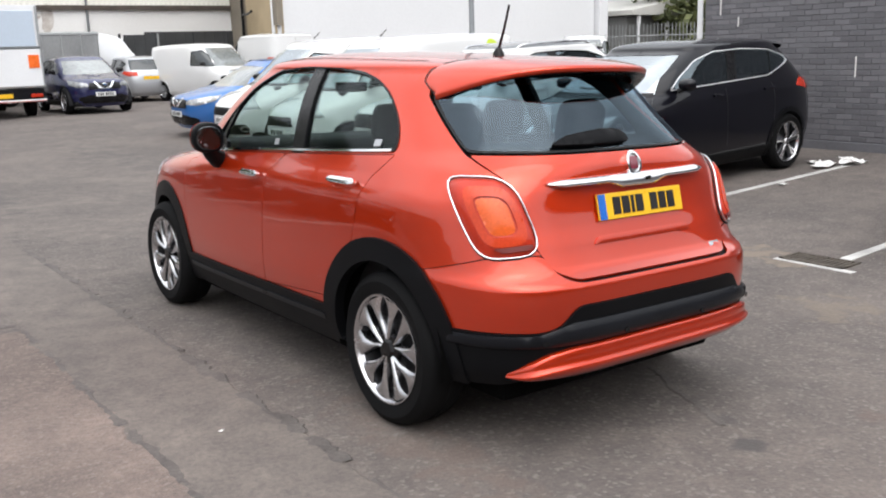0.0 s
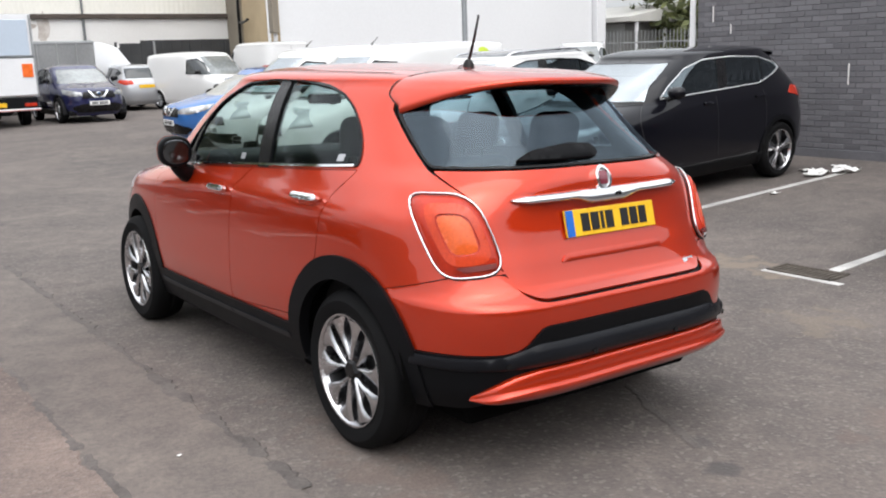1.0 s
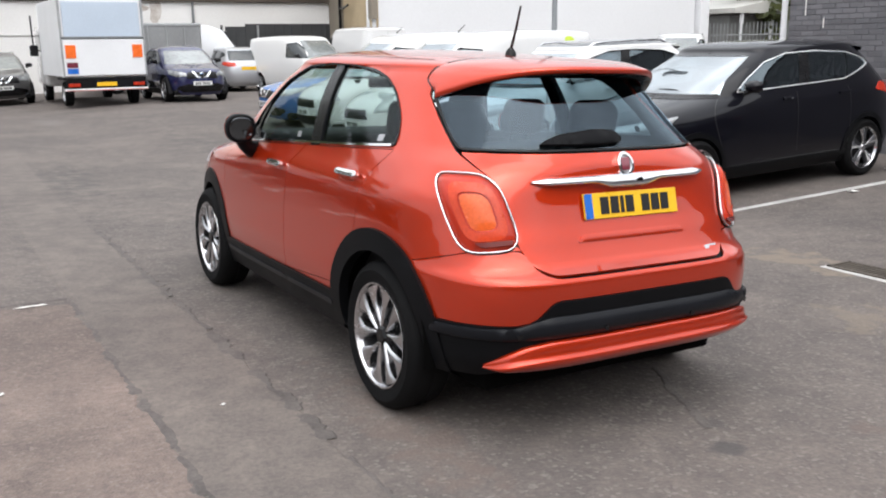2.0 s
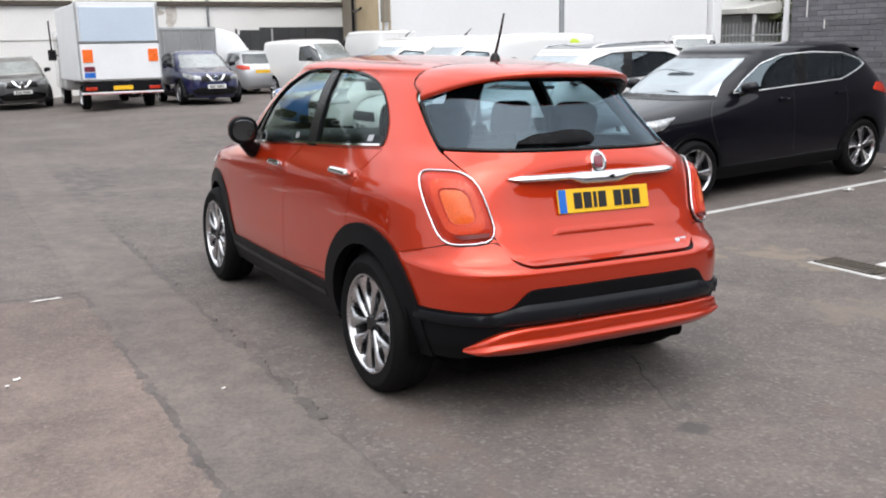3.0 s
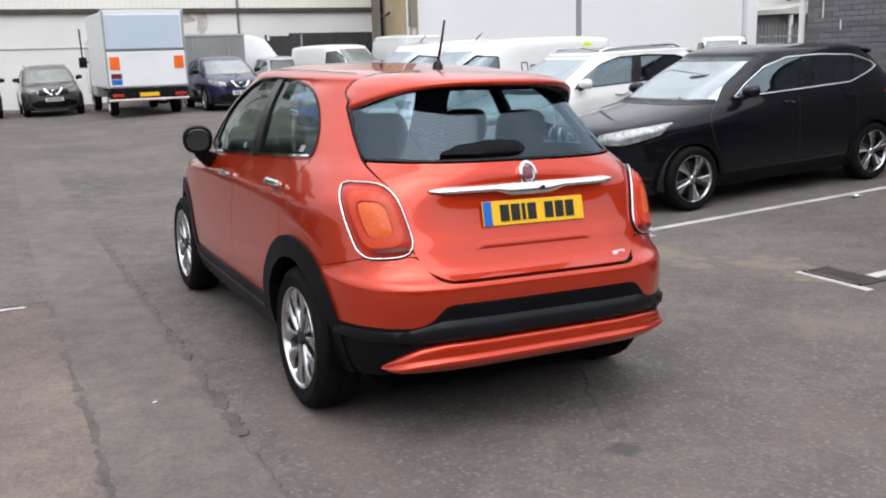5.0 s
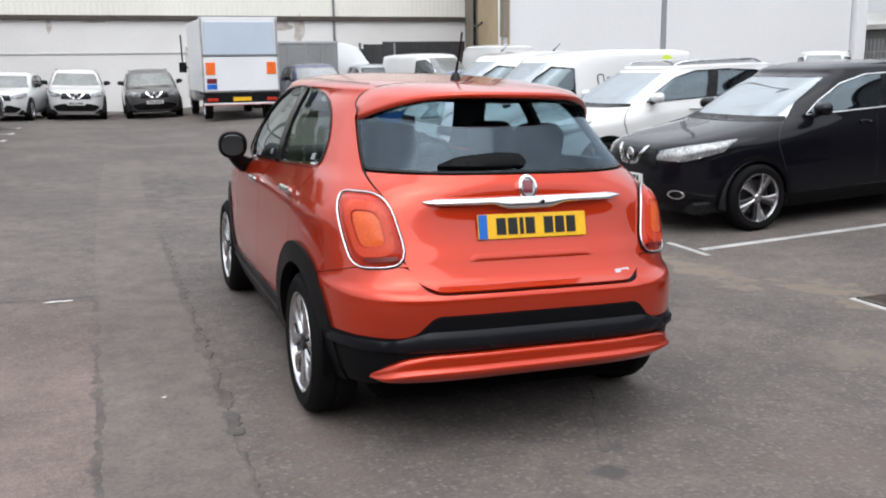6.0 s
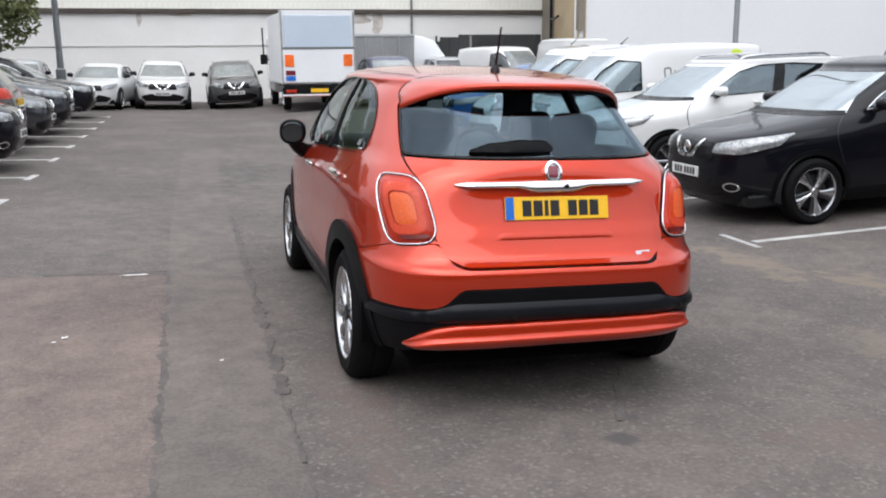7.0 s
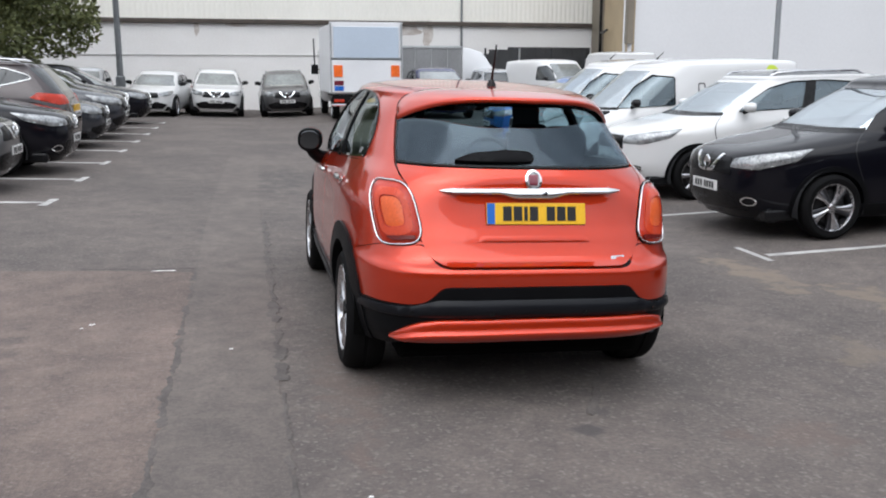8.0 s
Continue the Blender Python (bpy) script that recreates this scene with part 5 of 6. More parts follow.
        mir = part("door_mirror", bm, material if near and kind != "van" else SATIN, car, "", True, 60)
        part("mirror_stalk", tube([(sgn * 0.86 * kw, ym + 0.06, zm - 0.07), (sgn * 0.93 * kw, ym + 0.03, zm - 0.04)], 0.03, 8), SATIN, mir, "", True)
        if rails:
            pts = [sh.pos(np.array([sgn * a]), np.array([e + 0.10]))[0] for a in [sh.side(yy * kl, e, 1)[0] for yy in (0.75, 0.9, 1.4, 1.9, 2.2, 2.3)]]
            up = [0.0, 0.045, 0.05, 0.05, 0.04, 0.0]
            part("roof_rail", tube([Vector(tuple(p)) + Vector((0, 0, u)) for p, u in zip(pts, up)], 0.016, 8), ALLOY if material is not BLACK_PAINT else SATIN, car, "roof rail", True)
        for yy in (ya, yb):
            bm = lathe([(R + 0.05, sgn * 0.86 * kw), (R + 0.05, sgn * 0.52), (0.0, sgn * 0.5)], 24)
            bmesh.ops.delete(bm, geom=[v for v in bm.verts if v.co.z < -0.17], context="VERTS")
            part("wheel_liner", bm, CABIN, car, smooth=True).location = (0, yy, R)
            add_wheel(car, sgn * (0.79 * kw), yy, R, wheel, R, rim, 0.205)
    part("underbody", box((-0.74 * kw, 0.25, 0.2), (0.74 * kw, 4.1 * kl, 0.34), 0.03), SATIN, car)
    if near and kind != "van":
        part("cabin_floor", box((-0.7 * kw, 0.5, 0.4), (0.7 * kw, 3.2 * kl, 0.45), 0.01), CABIN, car)
        for xx in (-0.36, 0.36):
            seat(car, xx * kw, 1.75 * kl, 0.45, 0.60)
        seat(car, 0, 0.9 * kl, 0.48, 0.62, 16, False, 1.2)
        part("dashboard", box((-0.68 * kw, 2.75 * kl, 0.8), (0.68 * kw, 3.35 * kl, 1.02 * kh), 0.06, 3), CABIN, car, smooth=True)
        part("sun_shade", box((-0.55 * kw, 2.3 * kl, 1.30 * kh), (0.55 * kw, 2.5 * kl, 1.32 * kh), 0.008), CABIN, car)
    if kind == "van" and near:
        part("bulkhead", box((-0.78 * kw, 2.2, 0.4), (0.78 * kw, 2.24, 1.6 * kh), 0.005), CABIN, car)
        for xx in (-0.4, 0.4):
            seat(car, xx * kw, 2.45, 0.55, 0.62)
        part("dashboard", box((-0.7 * kw, 3.2, 0.8), (0.7 * kw, 3.6, 1.08 * kh), 0.06, 3), CABIN, car, smooth=True)
    if kind == "van" and near:
        part("roof_aerial", tube([(0.0, 2.35, 1.86 * kh), (0.0, 2.31, 1.89 * kh), (0.0, 2.22, 1.965 * kh)], [0.02, 0.009, 0.006], 8), SATIN, car, "black roof aerial", True)
    if lettering:
        x0 = 2.02
        for w, h, hollow in ((0.13, 0.17, True), (0.12, 0.12, False), (0.11, 0.12, False), (0.11, 0.12, False), (0.06, 0.12, False), (0.11, 0.12, False)):
            loop = sh.loop([("s", x0, 1.33), ("s", x0, 1.33 + h), ("s", x0 - w, 1.33 + h), ("s", x0 - w, 1.33)], r=0.04, step=0.03)
            both(sh, "livery_mark", loop, [shifted(loop, -0.022)] if hollow else [shifted(loop, -0.028)], GREY_PAINT, car, "grey livery mark", step=0.04, off=0.003, depth=0.003)
            x0 -= w + 0.04
        c = sh.side(0.66, 1.66, -1)
        sh.panel("livery_spot", np.array([(c[0] + 0.12 * math.cos(t), c[1] + 0.09 * math.sin(t)) for t in np.linspace(0, 2 * math.pi, 20, endpoint=False)]), [], HIVIS, car, "yellow-green livery spot", step=0.05, off=0.004, depth=0.004)
    return car


HIVIS = surf("yellow_green_sticker", (0.55, 0.68, 0.05), 0.5, 0, 0.1, 4, 30, 0.0)
BAYS = "cars in the parking bays"
vehicle("crossover_car", "glossy black crossover car with chrome window trim, in a marked bay", "car", "crossover", 3.62, 4.98, 90, BLACK_PAINT, (1.05, 1.0, 1.05), near=True, group=BAYS, rails=False)
vehicle("crossover_car", "white crossover car with dark roof, in a marked bay", "car", "crossover", 3.70, 7.98, 90, WHITE_PAINT, (1.02, 1.0, 1.07), near=True, group=BAYS, chrome=False, front="plain", wheel="multi", roof=FAR_GLASS)
vehicle("delivery_van", "white small panel van with grey livery marks, in a marked bay", "van", "van", 3.55, 10.45, 90, WHITE_PAINT, (1.0, 1.0, 1.02), near=True, group=BAYS, front="van", wheel="cover", chrome=False, rails=False, clad=False, lettering=True)
vehicle("delivery_van", "plain white small panel van, in a marked bay", "van", "van", 3.85, 13.25, 90, WHITE_PAINT, (1.0, 1.0, 1.02), near=True, group=BAYS, front="van", wheel="cover", chrome=False, rails=False, clad=False)
vehicle("hatchback_car", "bright blue hatchback car parked nose out", "car", "crossover", 4.0, 15.75, 90, BLUE_PAINT, (0.92, 0.95, 0.93), group=BAYS, rails=False, wheel="multi", clad=False)
vehicle("crossover_car", "dark grey crossover car at the edge of the yard", "car", "crossover", 4.10, 0.27, 90, BLACK_PAINT, near=True, group=BAYS, rails=False)
vehicle("panel_van", "tall white panel van", "van", "van", 11.75, 30.0, 0, WHITE_PAINT, (1.15, 1.0, 1.15), front="van", wheel="cover", chrome=False, rails=False, clad=False)
vehicle("delivery_van", "white small van with a round livery mark by the dark fence", "van", "van", 9.85, 24.3, 193, WHITE_PAINT, (1.04, 1.02, 1.0), front="van", wheel="cover", chrome=False, rails=False, clad=False)
vehicle("panel_van", "white van beyond the grey wall's end", "van", "van", 20.2, 20.0, 135, WHITE_PAINT, (1.1, 1.0, 0.95), front="van", wheel="cover", chrome=False, rails=True, clad=False)
vehicle("crossover_car", "navy blue small crossover car beside the box truck", "car", "crossover", 4.72, 22.7, 180, NAVY_PAINT, (0.945, 0.98, 0.985), wheel="multi", chrome=False, rails=False)
vehicle("hatchback_car", "silver hatchback car parked tail out", "car", "crossover", 7.8, 31.6, 0, SILVER_PAINT, (0.88, 0.93, 0.96), rails=False, wheel="multi", clad=False, chrome=False)
vehicle("crossover_car", "grey crossover car facing out from the white wall", "car", "crossover", 0.15, 27.6, 180, GREY_PAINT, wheel="multi", chrome=False)
vehicle("crossover_car", "white crossover car facing out from the white wall", "car", "crossover", -2.25, 27.3, 180, WHITE_PAINT, wheel="multi", chrome=False)
vehicle("hatchback_car", "white hatchback car in the yard's corner", "car", "crossover", -4.45, 26.7, 172, WHITE_PAINT, (0.92, 0.94, 0.93), front="plain", rails=False, clad=False, wheel="multi", chrome=False)
vehicle("crossover_car", "black crossover car with a bright fog lamp ring, parked nose out", "car", "crossover", -3.88, 10.55, -90, BLACK_PAINT, near=True, group=BAYS, rails=False)
vehicle("crossover_car", "dark grey crossover car parked nose out in a marked bay", "car", "crossover", -4.22, 8.25, -90, GREY_PAINT, near=True, group=BAYS, rails=False)
vehicle("crossover_car", "brown-red crossover car parked tail out with red lamps", "car", "crossover", -8.6, 12.9, 90, BROWN_PAINT, (1.0, 1.0, 1.06), group=BAYS, wheel="multi")
vehicle("hatchback_car", "slate blue hatchback car parked nose out", "car", "crossover", -4.05, 15.2, -90, SLATE_PAINT, (0.95, 0.96, 0.93), group=BAYS, rails=False, wheel="multi", clad=False)
vehicle("crossover_car", "slate grey crossover car parked nose out", "car", "crossover", -3.95, 17.5, -90, SLATE_PAINT, (1.03, 1.0, 1.06), group=BAYS, wheel="multi")
vehicle("crossover_car", "dark grey crossover car in a marked bay", "car", "crossover", -4.2, 19.9, -90, BLACK_PAINT, (1.03, 1.0, 1.08), group=BAYS, wheel="multi")
vehicle("crossover_car", "black crossover car near the lamp post", "car", "crossover", -3.95, 23.0, -90, BLACK_PAINT, group=BAYS, wheel="multi", rails=False)
vehicle("hatchback_car", "pale grey hatchback car in the far corner", "car", "crossover", -6.9, 28.6, 180, SILVER_PAINT, (0.92, 0.94, 0.95), rails=False, clad=False, wheel="multi", chrome=False)


# ---- the box truck and the grey box van ----
TRUCK_WHITE = surf("truck_panel_white", (0.78, 0.79, 0.81), 0.42, 0, 0.06, 0.8, 30, 0.03)
SHUTTER = surf("pale_blue_shutter", (0.52, 0.60, 0.70), 0.35, 0, 0.05, 0.7, 30, 0.02)
POST_GREY = surf("grey_lamp_post", (0.20, 0.21, 0.22), 0.5, 0.5, 0.15, 2, 30, 0.05)
GALV = surf("galvanised_steel", (0.42, 0.43, 0.44), 0.45, 0.7, 0.15, 3, 60, 0.05)


def box_truck(x, y):
    g = ground_z(x, y + 0.8)
    t = thing("box_truck", "white box truck with a pale blue shutter and amber reflectors", "truck", at=pose(x, y, g))
    part("box_body", box((-1.08, 0.03, 0.80), (1.08, 3.9, 2.86), 0.03), TRUCK_WHITE, t)
    part("rear_frame", prism([(-1.1, 0.80), (1.1, 0.80), (1.1, 2.90), (-1.1, 2.90)], 0.03, None, 0.01), TRUCK_WHITE, t)
    part("shutter", prism([(-0.98, 1.86), (0.98, 1.86), (0.98, 2.76), (-0.98, 2.76)], 0.05, Matrix.Translation((0, -0.02, 0)), 0.01), SHUTTER, t, "pale blue roller shutter")
    part("shutter_sill", box((-1.08, -0.06, 1.80), (1.08, 0.01, 1.86), 0.01), POST_GREY, t, "grey steel sill")
    lift = part("tail_lift", box((-1.04, -0.07, 0.84), (1.04, -0.02, 1.78), 0.012), TRUCK_WHITE, t, "white tail lift platform")
    for s in (-1, 1):
        part("frame_post", box((s * 1.06 - 0.025, -0.06, 0.8), (s * 1.06 + 0.025, 0.02, 2.88), 0.008), GALV, t, "grey steel door post")
        part("amber_panel", box((s * 0.86 - 0.13, -0.09, 1.30), (s * 0.86 + 0.13, -0.068, 1.64), 0.006), LAMP_AMBER, lift, "amber warning panel")
        part("tail_lamp", box((s * 0.84 - 0.15, -0.08, 0.55), (s * 0.84 + 0.15, -0.02, 0.64), 0.01), LAMP_RED, t, "red tail lamp")
        part("mud_wing", box((s * 0.9 - 0.14, 0.4, 0.72), (s * 0.9 + 0.14, 1.5, 0.78), 0.02), PLASTIC, t)
        part("mirror_arm", tube([(s * 0.98, 4.5, 1.5), (s * 1.2, 4.45, 1.55), (s * 1.22, 4.45, 2.55)], 0.025, 8), SATIN, t)
        part("cab_mirror", box((s * 1.2 - 0.12, 4.4, 1.35), (s * 1.2 + 0.12, 4.48, 1.68), 0.03), SATIN, t, "black cab mirror")
        part("cab_side_window", box((s * 1.0 - 0.01, 4.55, 1.55), (s * 1.0 + 0.012, 5.25, 2.05), 0.006), FAR_GLASS, t)
        for yy in (0.95, 4.7):
            add_wheel(t, s * 0.87, yy, 0.34, "cover", 0.34, 0.21, 0.22)
    for k, (c, z) in enumerate(((BADGE_RED, 1.12), (PLATE_BLUE, 0.96))):
        part("warning_label", box((-0.98, -0.08, z - 0.07), (-0.70, -0.069, z + 0.07), 0.003), c, lift, "small coloured label")
    part("rear_bumper", box((-1.08, -0.06, 0.44), (1.08, 0.1, 0.50), 0.012), TRUCK_WHITE, t, "white rear bumper bar")
    part("lamp_beam", box((-1.04, 0.0, 0.50), (1.04, 0.09, 0.78), 0.01), SATIN, t, "dark lamp beam")
    part("bumper_stripe", box((-1.06, -0.066, 0.445), (1.06, -0.058, 0.46), 0.002), LAMP_RED, t, "red reflective stripe")
    part("number_plate", box((-0.26, -0.03, 0.55), (0.26, -0.005, 0.66), 0.003), PLATE_YELLOW, t, "yellow number plate")
    part("chassis", box((-0.42, 0.1, 0.45), (0.42, 5.2, 0.66), 0.02), SATIN, t)
    part("cab", box((-1.0, 4.0, 0.45), (1.0, 5.75, 2.25), 0.12, 3), WHITE_PAINT, t, "white cab", True)
    part("cab_screen", box((-0.85, 5.70, 1.4), (0.85, 5.765, 2.0), 0.02), FAR_GLASS, t)
    return t


box_truck(2.3, 23.4)


def grey_van(x0, x1, x2, y, top):
    g = ground_z(x1, y)
    t = thing("luton_van", "grey box van with a pale sloped cab end", "van", at=pose(0, y, g))
    part("box_body", box((x0 - 1.4, 0, 0.75), (x1, 2.1, top), 0.04), surf("weathered_grey_panel", (0.26, 0.265, 0.27), 0.6, 0, 0.2, 1.2, 30, 0.05, stretch=(1, 1, 0.3)), t, "weathered grey box body")
    part("box_trim", box((x0 - 1.42, -0.02, top - 0.1), (x1 + 0.02, 0.05, top - 0.02), 0.01), GALV, t)
    for k in range(4):
        part("box_rib", box((x0 + k * 0.62, -0.02, 0.8), (x0 + k * 0.62 + 0.03, 0.0, top - 0.1), 0.004), GALV, t)
    part("cab_hood", prism([(x1, 0.9), (x2 + 0.3, 0.9), (x2 + 0.25, 1.35), (x2, top - 0.75), (x2 - 0.35, top - 0.25), (x1 + 0.3, top - 0.08), (x1, top - 0.06)], 2.0, None, 0.05), TRUCK_WHITE, t, "pale sloped cab end", True)
    for xx in (x0 - 0.5, x2 - 0.3):
        for yy in (0.22, 1.9):
            w = new("wheel")
            w.parent = t
            w.matrix_basis = pose(xx, yy, 0.34, 0, 0, 90 if yy < 1 else -90)
            for name, me in wheel_meshes("cover", 0.34, 0.21, 0.22):
                new(name, me).parent = w
    part("chassis", box((x0 - 1.3, 0.3, 0.45), (x2, 1.8, 0.72), 0.02), SATIN, t)


grey_van(4.3, 6.75, 7.9, 29.6, 2.34)

# ---- walls and buildings ----
WALL_WHITE = surf("stained_white_render", (0.86, 0.85, 0.84), 0.85, 0, 0.1, 0.35, 14, 0.15, other=(0.76, 0.745, 0.73), stretch=(1, 1, 1.6))
CREAM = surf("cream_sheeting", (0.84, 0.82, 0.76), 0.6, 0, 0.05, 0.4, 20, 0.05, stretch=(1, 1, 0.25))
LEDGE = surf("dark_brown_ledge", (0.075, 0.06, 0.05), 0.8, 0, 0.3, 2, 40, 0.2)
TAN = surf("tan_render", (0.42, 0.33, 0.21), 0.85, 0, 0.15, 0.8, 30, 0.15)
BROWN_BAND = surf("brown_grey_render", (0.22, 0.19, 0.15), 0.85, 0, 0.15, 0.8, 30, 0.15)
PALE_WALL = surf("pale_painted_wall", (0.77, 0.775, 0.79), 0.75, 0, 0.03, 0.15, 10, 0.06)
BRICK = surf("dark_grey_painted_brick", (0.172, 0.168, 0.182), 0.6, 0, 0.25, 0.45, 60, 0.25, other=(0.112, 0.110, 0.120), island=True)
MORTAR = surf("grey_painted_joint", (0.128, 0.126, 0.138), 0.9, 0, 0.2, 3, 60, 0.2)
FENCE_DARK = surf("dark_fence_sheet", (0.045, 0.047, 0.05), 0.7, 0.1, 0.3, 1.0, 30, 0.1)

BACK_Y = 34.0
back = thing("wall_north", "white rendered wall with a dark ledge and cream sheeting above", "wall", kind="structure")
part("wall_lower", box((-16, BACK_Y, -0.6), (13.6, BACK_Y + 0.35, 3.5), 0.0), WALL_WHITE, back, "stained white render")
part("wall_ledge", box((-16, BACK_Y - 0.14, 3.42), (13.75, BACK_Y + 0.1, 3.60), 0.015), LEDGE, back, "dark brown ledge")
part("wall_string", box((-16, BACK_Y - 0.03, 2.17), (2.6, BACK_Y + 0.02, 2.21), 0.008), surf("grey_string_course", (0.42, 0.41, 0.40), 0.8), back, "thin grey string course")
bm = bmesh.new()
prev = None
for i in range(0, 593):
    xx = -16 + i * 0.05
    yy = BACK_Y + 0.02 - (0.010 if (i // 2) % 2 else 0.0)
    pair = (bm.verts.new((xx, yy, 3.58)), bm.verts.new((xx, yy, 9.0)))
    if prev:
        bm.faces.new((prev[0], pair[0], pair[1], prev[1]))
    prev = pair
part("cream_sheeting", bm, CREAM, back, "ribbed cream metal sheeting")
part("wall_pipe", tube([(7.75, BACK_Y - 0.08, 0.3), (7.75, BACK_Y - 0.08, 8.5)], 0.045, 10), POST_GREY, back, "grey downpipe", True)
for k, (xx, zz, w, h) in enumerate(((-3.05, 3.22, 0.10, 0.28), (5.2, 3.2, 0.9, 0.22), (6.3, 3.05, 0.22, 0.6), (-1.5, 3.38, 0.4, 0.08))):
    bm = bmesh.new()
    ring = []
    for i in range(14):
        a = 2 * math.pi * i / 14
        q = 0.7 + 0.5 * random.random()
        ring.append(bm.verts.new((xx + w * q * math.cos(a), BACK_Y - 0.006, zz + h * q * math.sin(a))))
    f = bm.faces.new(ring)
    far_side = bmesh.ops.extrude_face_region(bm, geom=[f])
    bmesh.ops.translate(bm, vec=(0, 0.02, 0), verts=[v for v in far_side['geom'] if isinstance(v, bmesh.types.BMVert)])
    part("rust_stain", bm, surf("rust_stain_%d" % k, (0.70, 0.67, 0.64), 0.9, 0, 0.2, 3, 30, 0.3, other=(0.42, 0.36, 0.32)), back, "rusty stain in the render")

flank = thing("building_flank", "tan rendered building flank with a black downpipe", "building", kind="structure")


def along(u):
    return Vector((12.7 + (13.6 - 12.7) * u, 28.2 + 5.8 * u, 0))


def slab(name, u0, u1, z0, z1, thick, material, label="", out=0.0):
    p, q = along(u0), along(u1)
    d = (q - p).normalized()
    n = Vector((d.y, -d.x, 0))
    bm = bmesh.new()
    vs = [bm.verts.new(w + Vector((0, 0, z)) + n * o) for o in (-out, thick) for w, z in ((p, z0), (q, z0), (q, z1), (p, z1))]
    for f in ((0, 1, 2, 3), (4, 5, 6, 7), (0, 1, 5, 4), (1, 2, 6, 5), (2, 3, 7, 6), (3, 0, 4, 7)):
        bm.faces.new([vs[i] for i in f])
    return part(name, bm, material, flank, label)


slab("flank_wall", 0.0, 0.62, -0.3, 9.0, 0.3, TAN, "tan render")
slab("corner_band", -0.04, 0.05, 2.6, 9.0, 0.2, BROWN_BAND, "brown corner band", 0.02)
slab("corner_band", 0.62, 1.0, -0.3, 9.0, 0.3, BROWN_BAND, "brown-grey band", 0.01)
slab("flank_window", 0.42, 0.52, 4.6, 5.6, 0.1, FAR_GLASS, "small dark window", 0.012)
slab("window_frame", 0.40, 0.54, 4.5, 4.6, 0.1, PALE_WALL, "white window sill", 0.05)
p = along(0.64)
part("downpipe", tube([(p.x - 0.12, p.y, 0.5), (p.x - 0.12, p.y, 9.0)], 0.06, 10), SATIN, flank, "black downpipe", True)
part("pipe_bracket", tube([(p.x - 0.12, p.y, 3.15), (p.x - 0.35, p.y - 0.9, 3.12), (p.x - 0.45, p.y - 1.5, 3.2)], 0.05, 8), SATIN, flank, "rusty pipe branch", True)

pale = thing("wall_east", "tall pale painted end wall of a building", "wall", kind="structure")
bm = bmesh.new()
c0, c1 = Vector((12.75, 28.15, 0)), Vector((31.6, 30.5, 0))
n = Vector((-(c1 - c0).normalized().y, (c1 - c0).normalized().x, 0))
vs = [bm.verts.new(w + Vector((0, 0, z)) + n * o) for o in (0, 0.4) for w, z in ((c0, -0.5), (c1, -0.5), (c1, 9.5), (c0, 9.5))]
for f in ((0, 1, 2, 3), (4, 5, 6, 7), (0, 1, 5, 4), (1, 2, 6, 5), (2, 3, 7, 6), (3, 0, 4, 7)):
    bm.faces.new([vs[i] for i in f])
part("painted_wall", bm, PALE_WALL, pale, "pale painted render")
part("end_pillar", box((31.7, 30.2, -0.5), (32.3, 30.8, 9.0), 0.03), PALE_WALL, pale, "white end pillar")

# lamp posts
def lamp_post(x, y, r, tall):
    g = ground_z(x, y)
    t = thing("lamp_post", "grey steel lamp post", "lamp post", "lamp posts", at=pose(x, y, g))
    part("post", tube([(0, 0, 0), (0, 0, 1.2), (0, 0, 1.25), (0, 0, tall)], [r * 1.5, r * 1.5, r, r * 0.75], 14), POST_GREY, t, "", True)
    part("base_plate", lathe([(0, 0.0), (r * 2.6, 0.0), (r * 2.6, 0.02), (r * 1.6, 0.03)], 16, "z"), POST_GREY, t)
    part("lantern", box((-0.12, -0.05, tall - 0.05), (0.12, 0.7, tall + 0.1), 0.04), POST_GREY, t)


lamp_post(8.85, 12.15, 0.055, 7.5)
lamp_post(-5.55, 30.0, 0.11, 8.0)

# dark sheet fence before the far wall
fence = thing("sheet_fence", "dark sheet fence with posts near the far wall", "fence")
for k in range(12):
    x0 = 8.2 + k * 0.4
    z = 2.28 if k == 0 else 2.45 if k < 3 else 2.55
    part("fence_panel", box((x0, 32.6, 0.1), (x0 + 0.395, 32.64, z), 0.004), FENCE_DARK, fence)
for k in range(4):
    part("fence_post", box((8.4 + k * 1.45, 32.52, 0.1), (8.47 + k * 1.45, 32.6, 2.5), 0.005), GALV if k == 1 else FENCE_DARK, fence)

# ---- bay markings and drain ----
LINE = surf("worn_white_line", (0.62, 0.61, 0.59), 0.8, 0, 0.15, 3, 120, 0.2, other=(0.30, 0.29, 0.28))


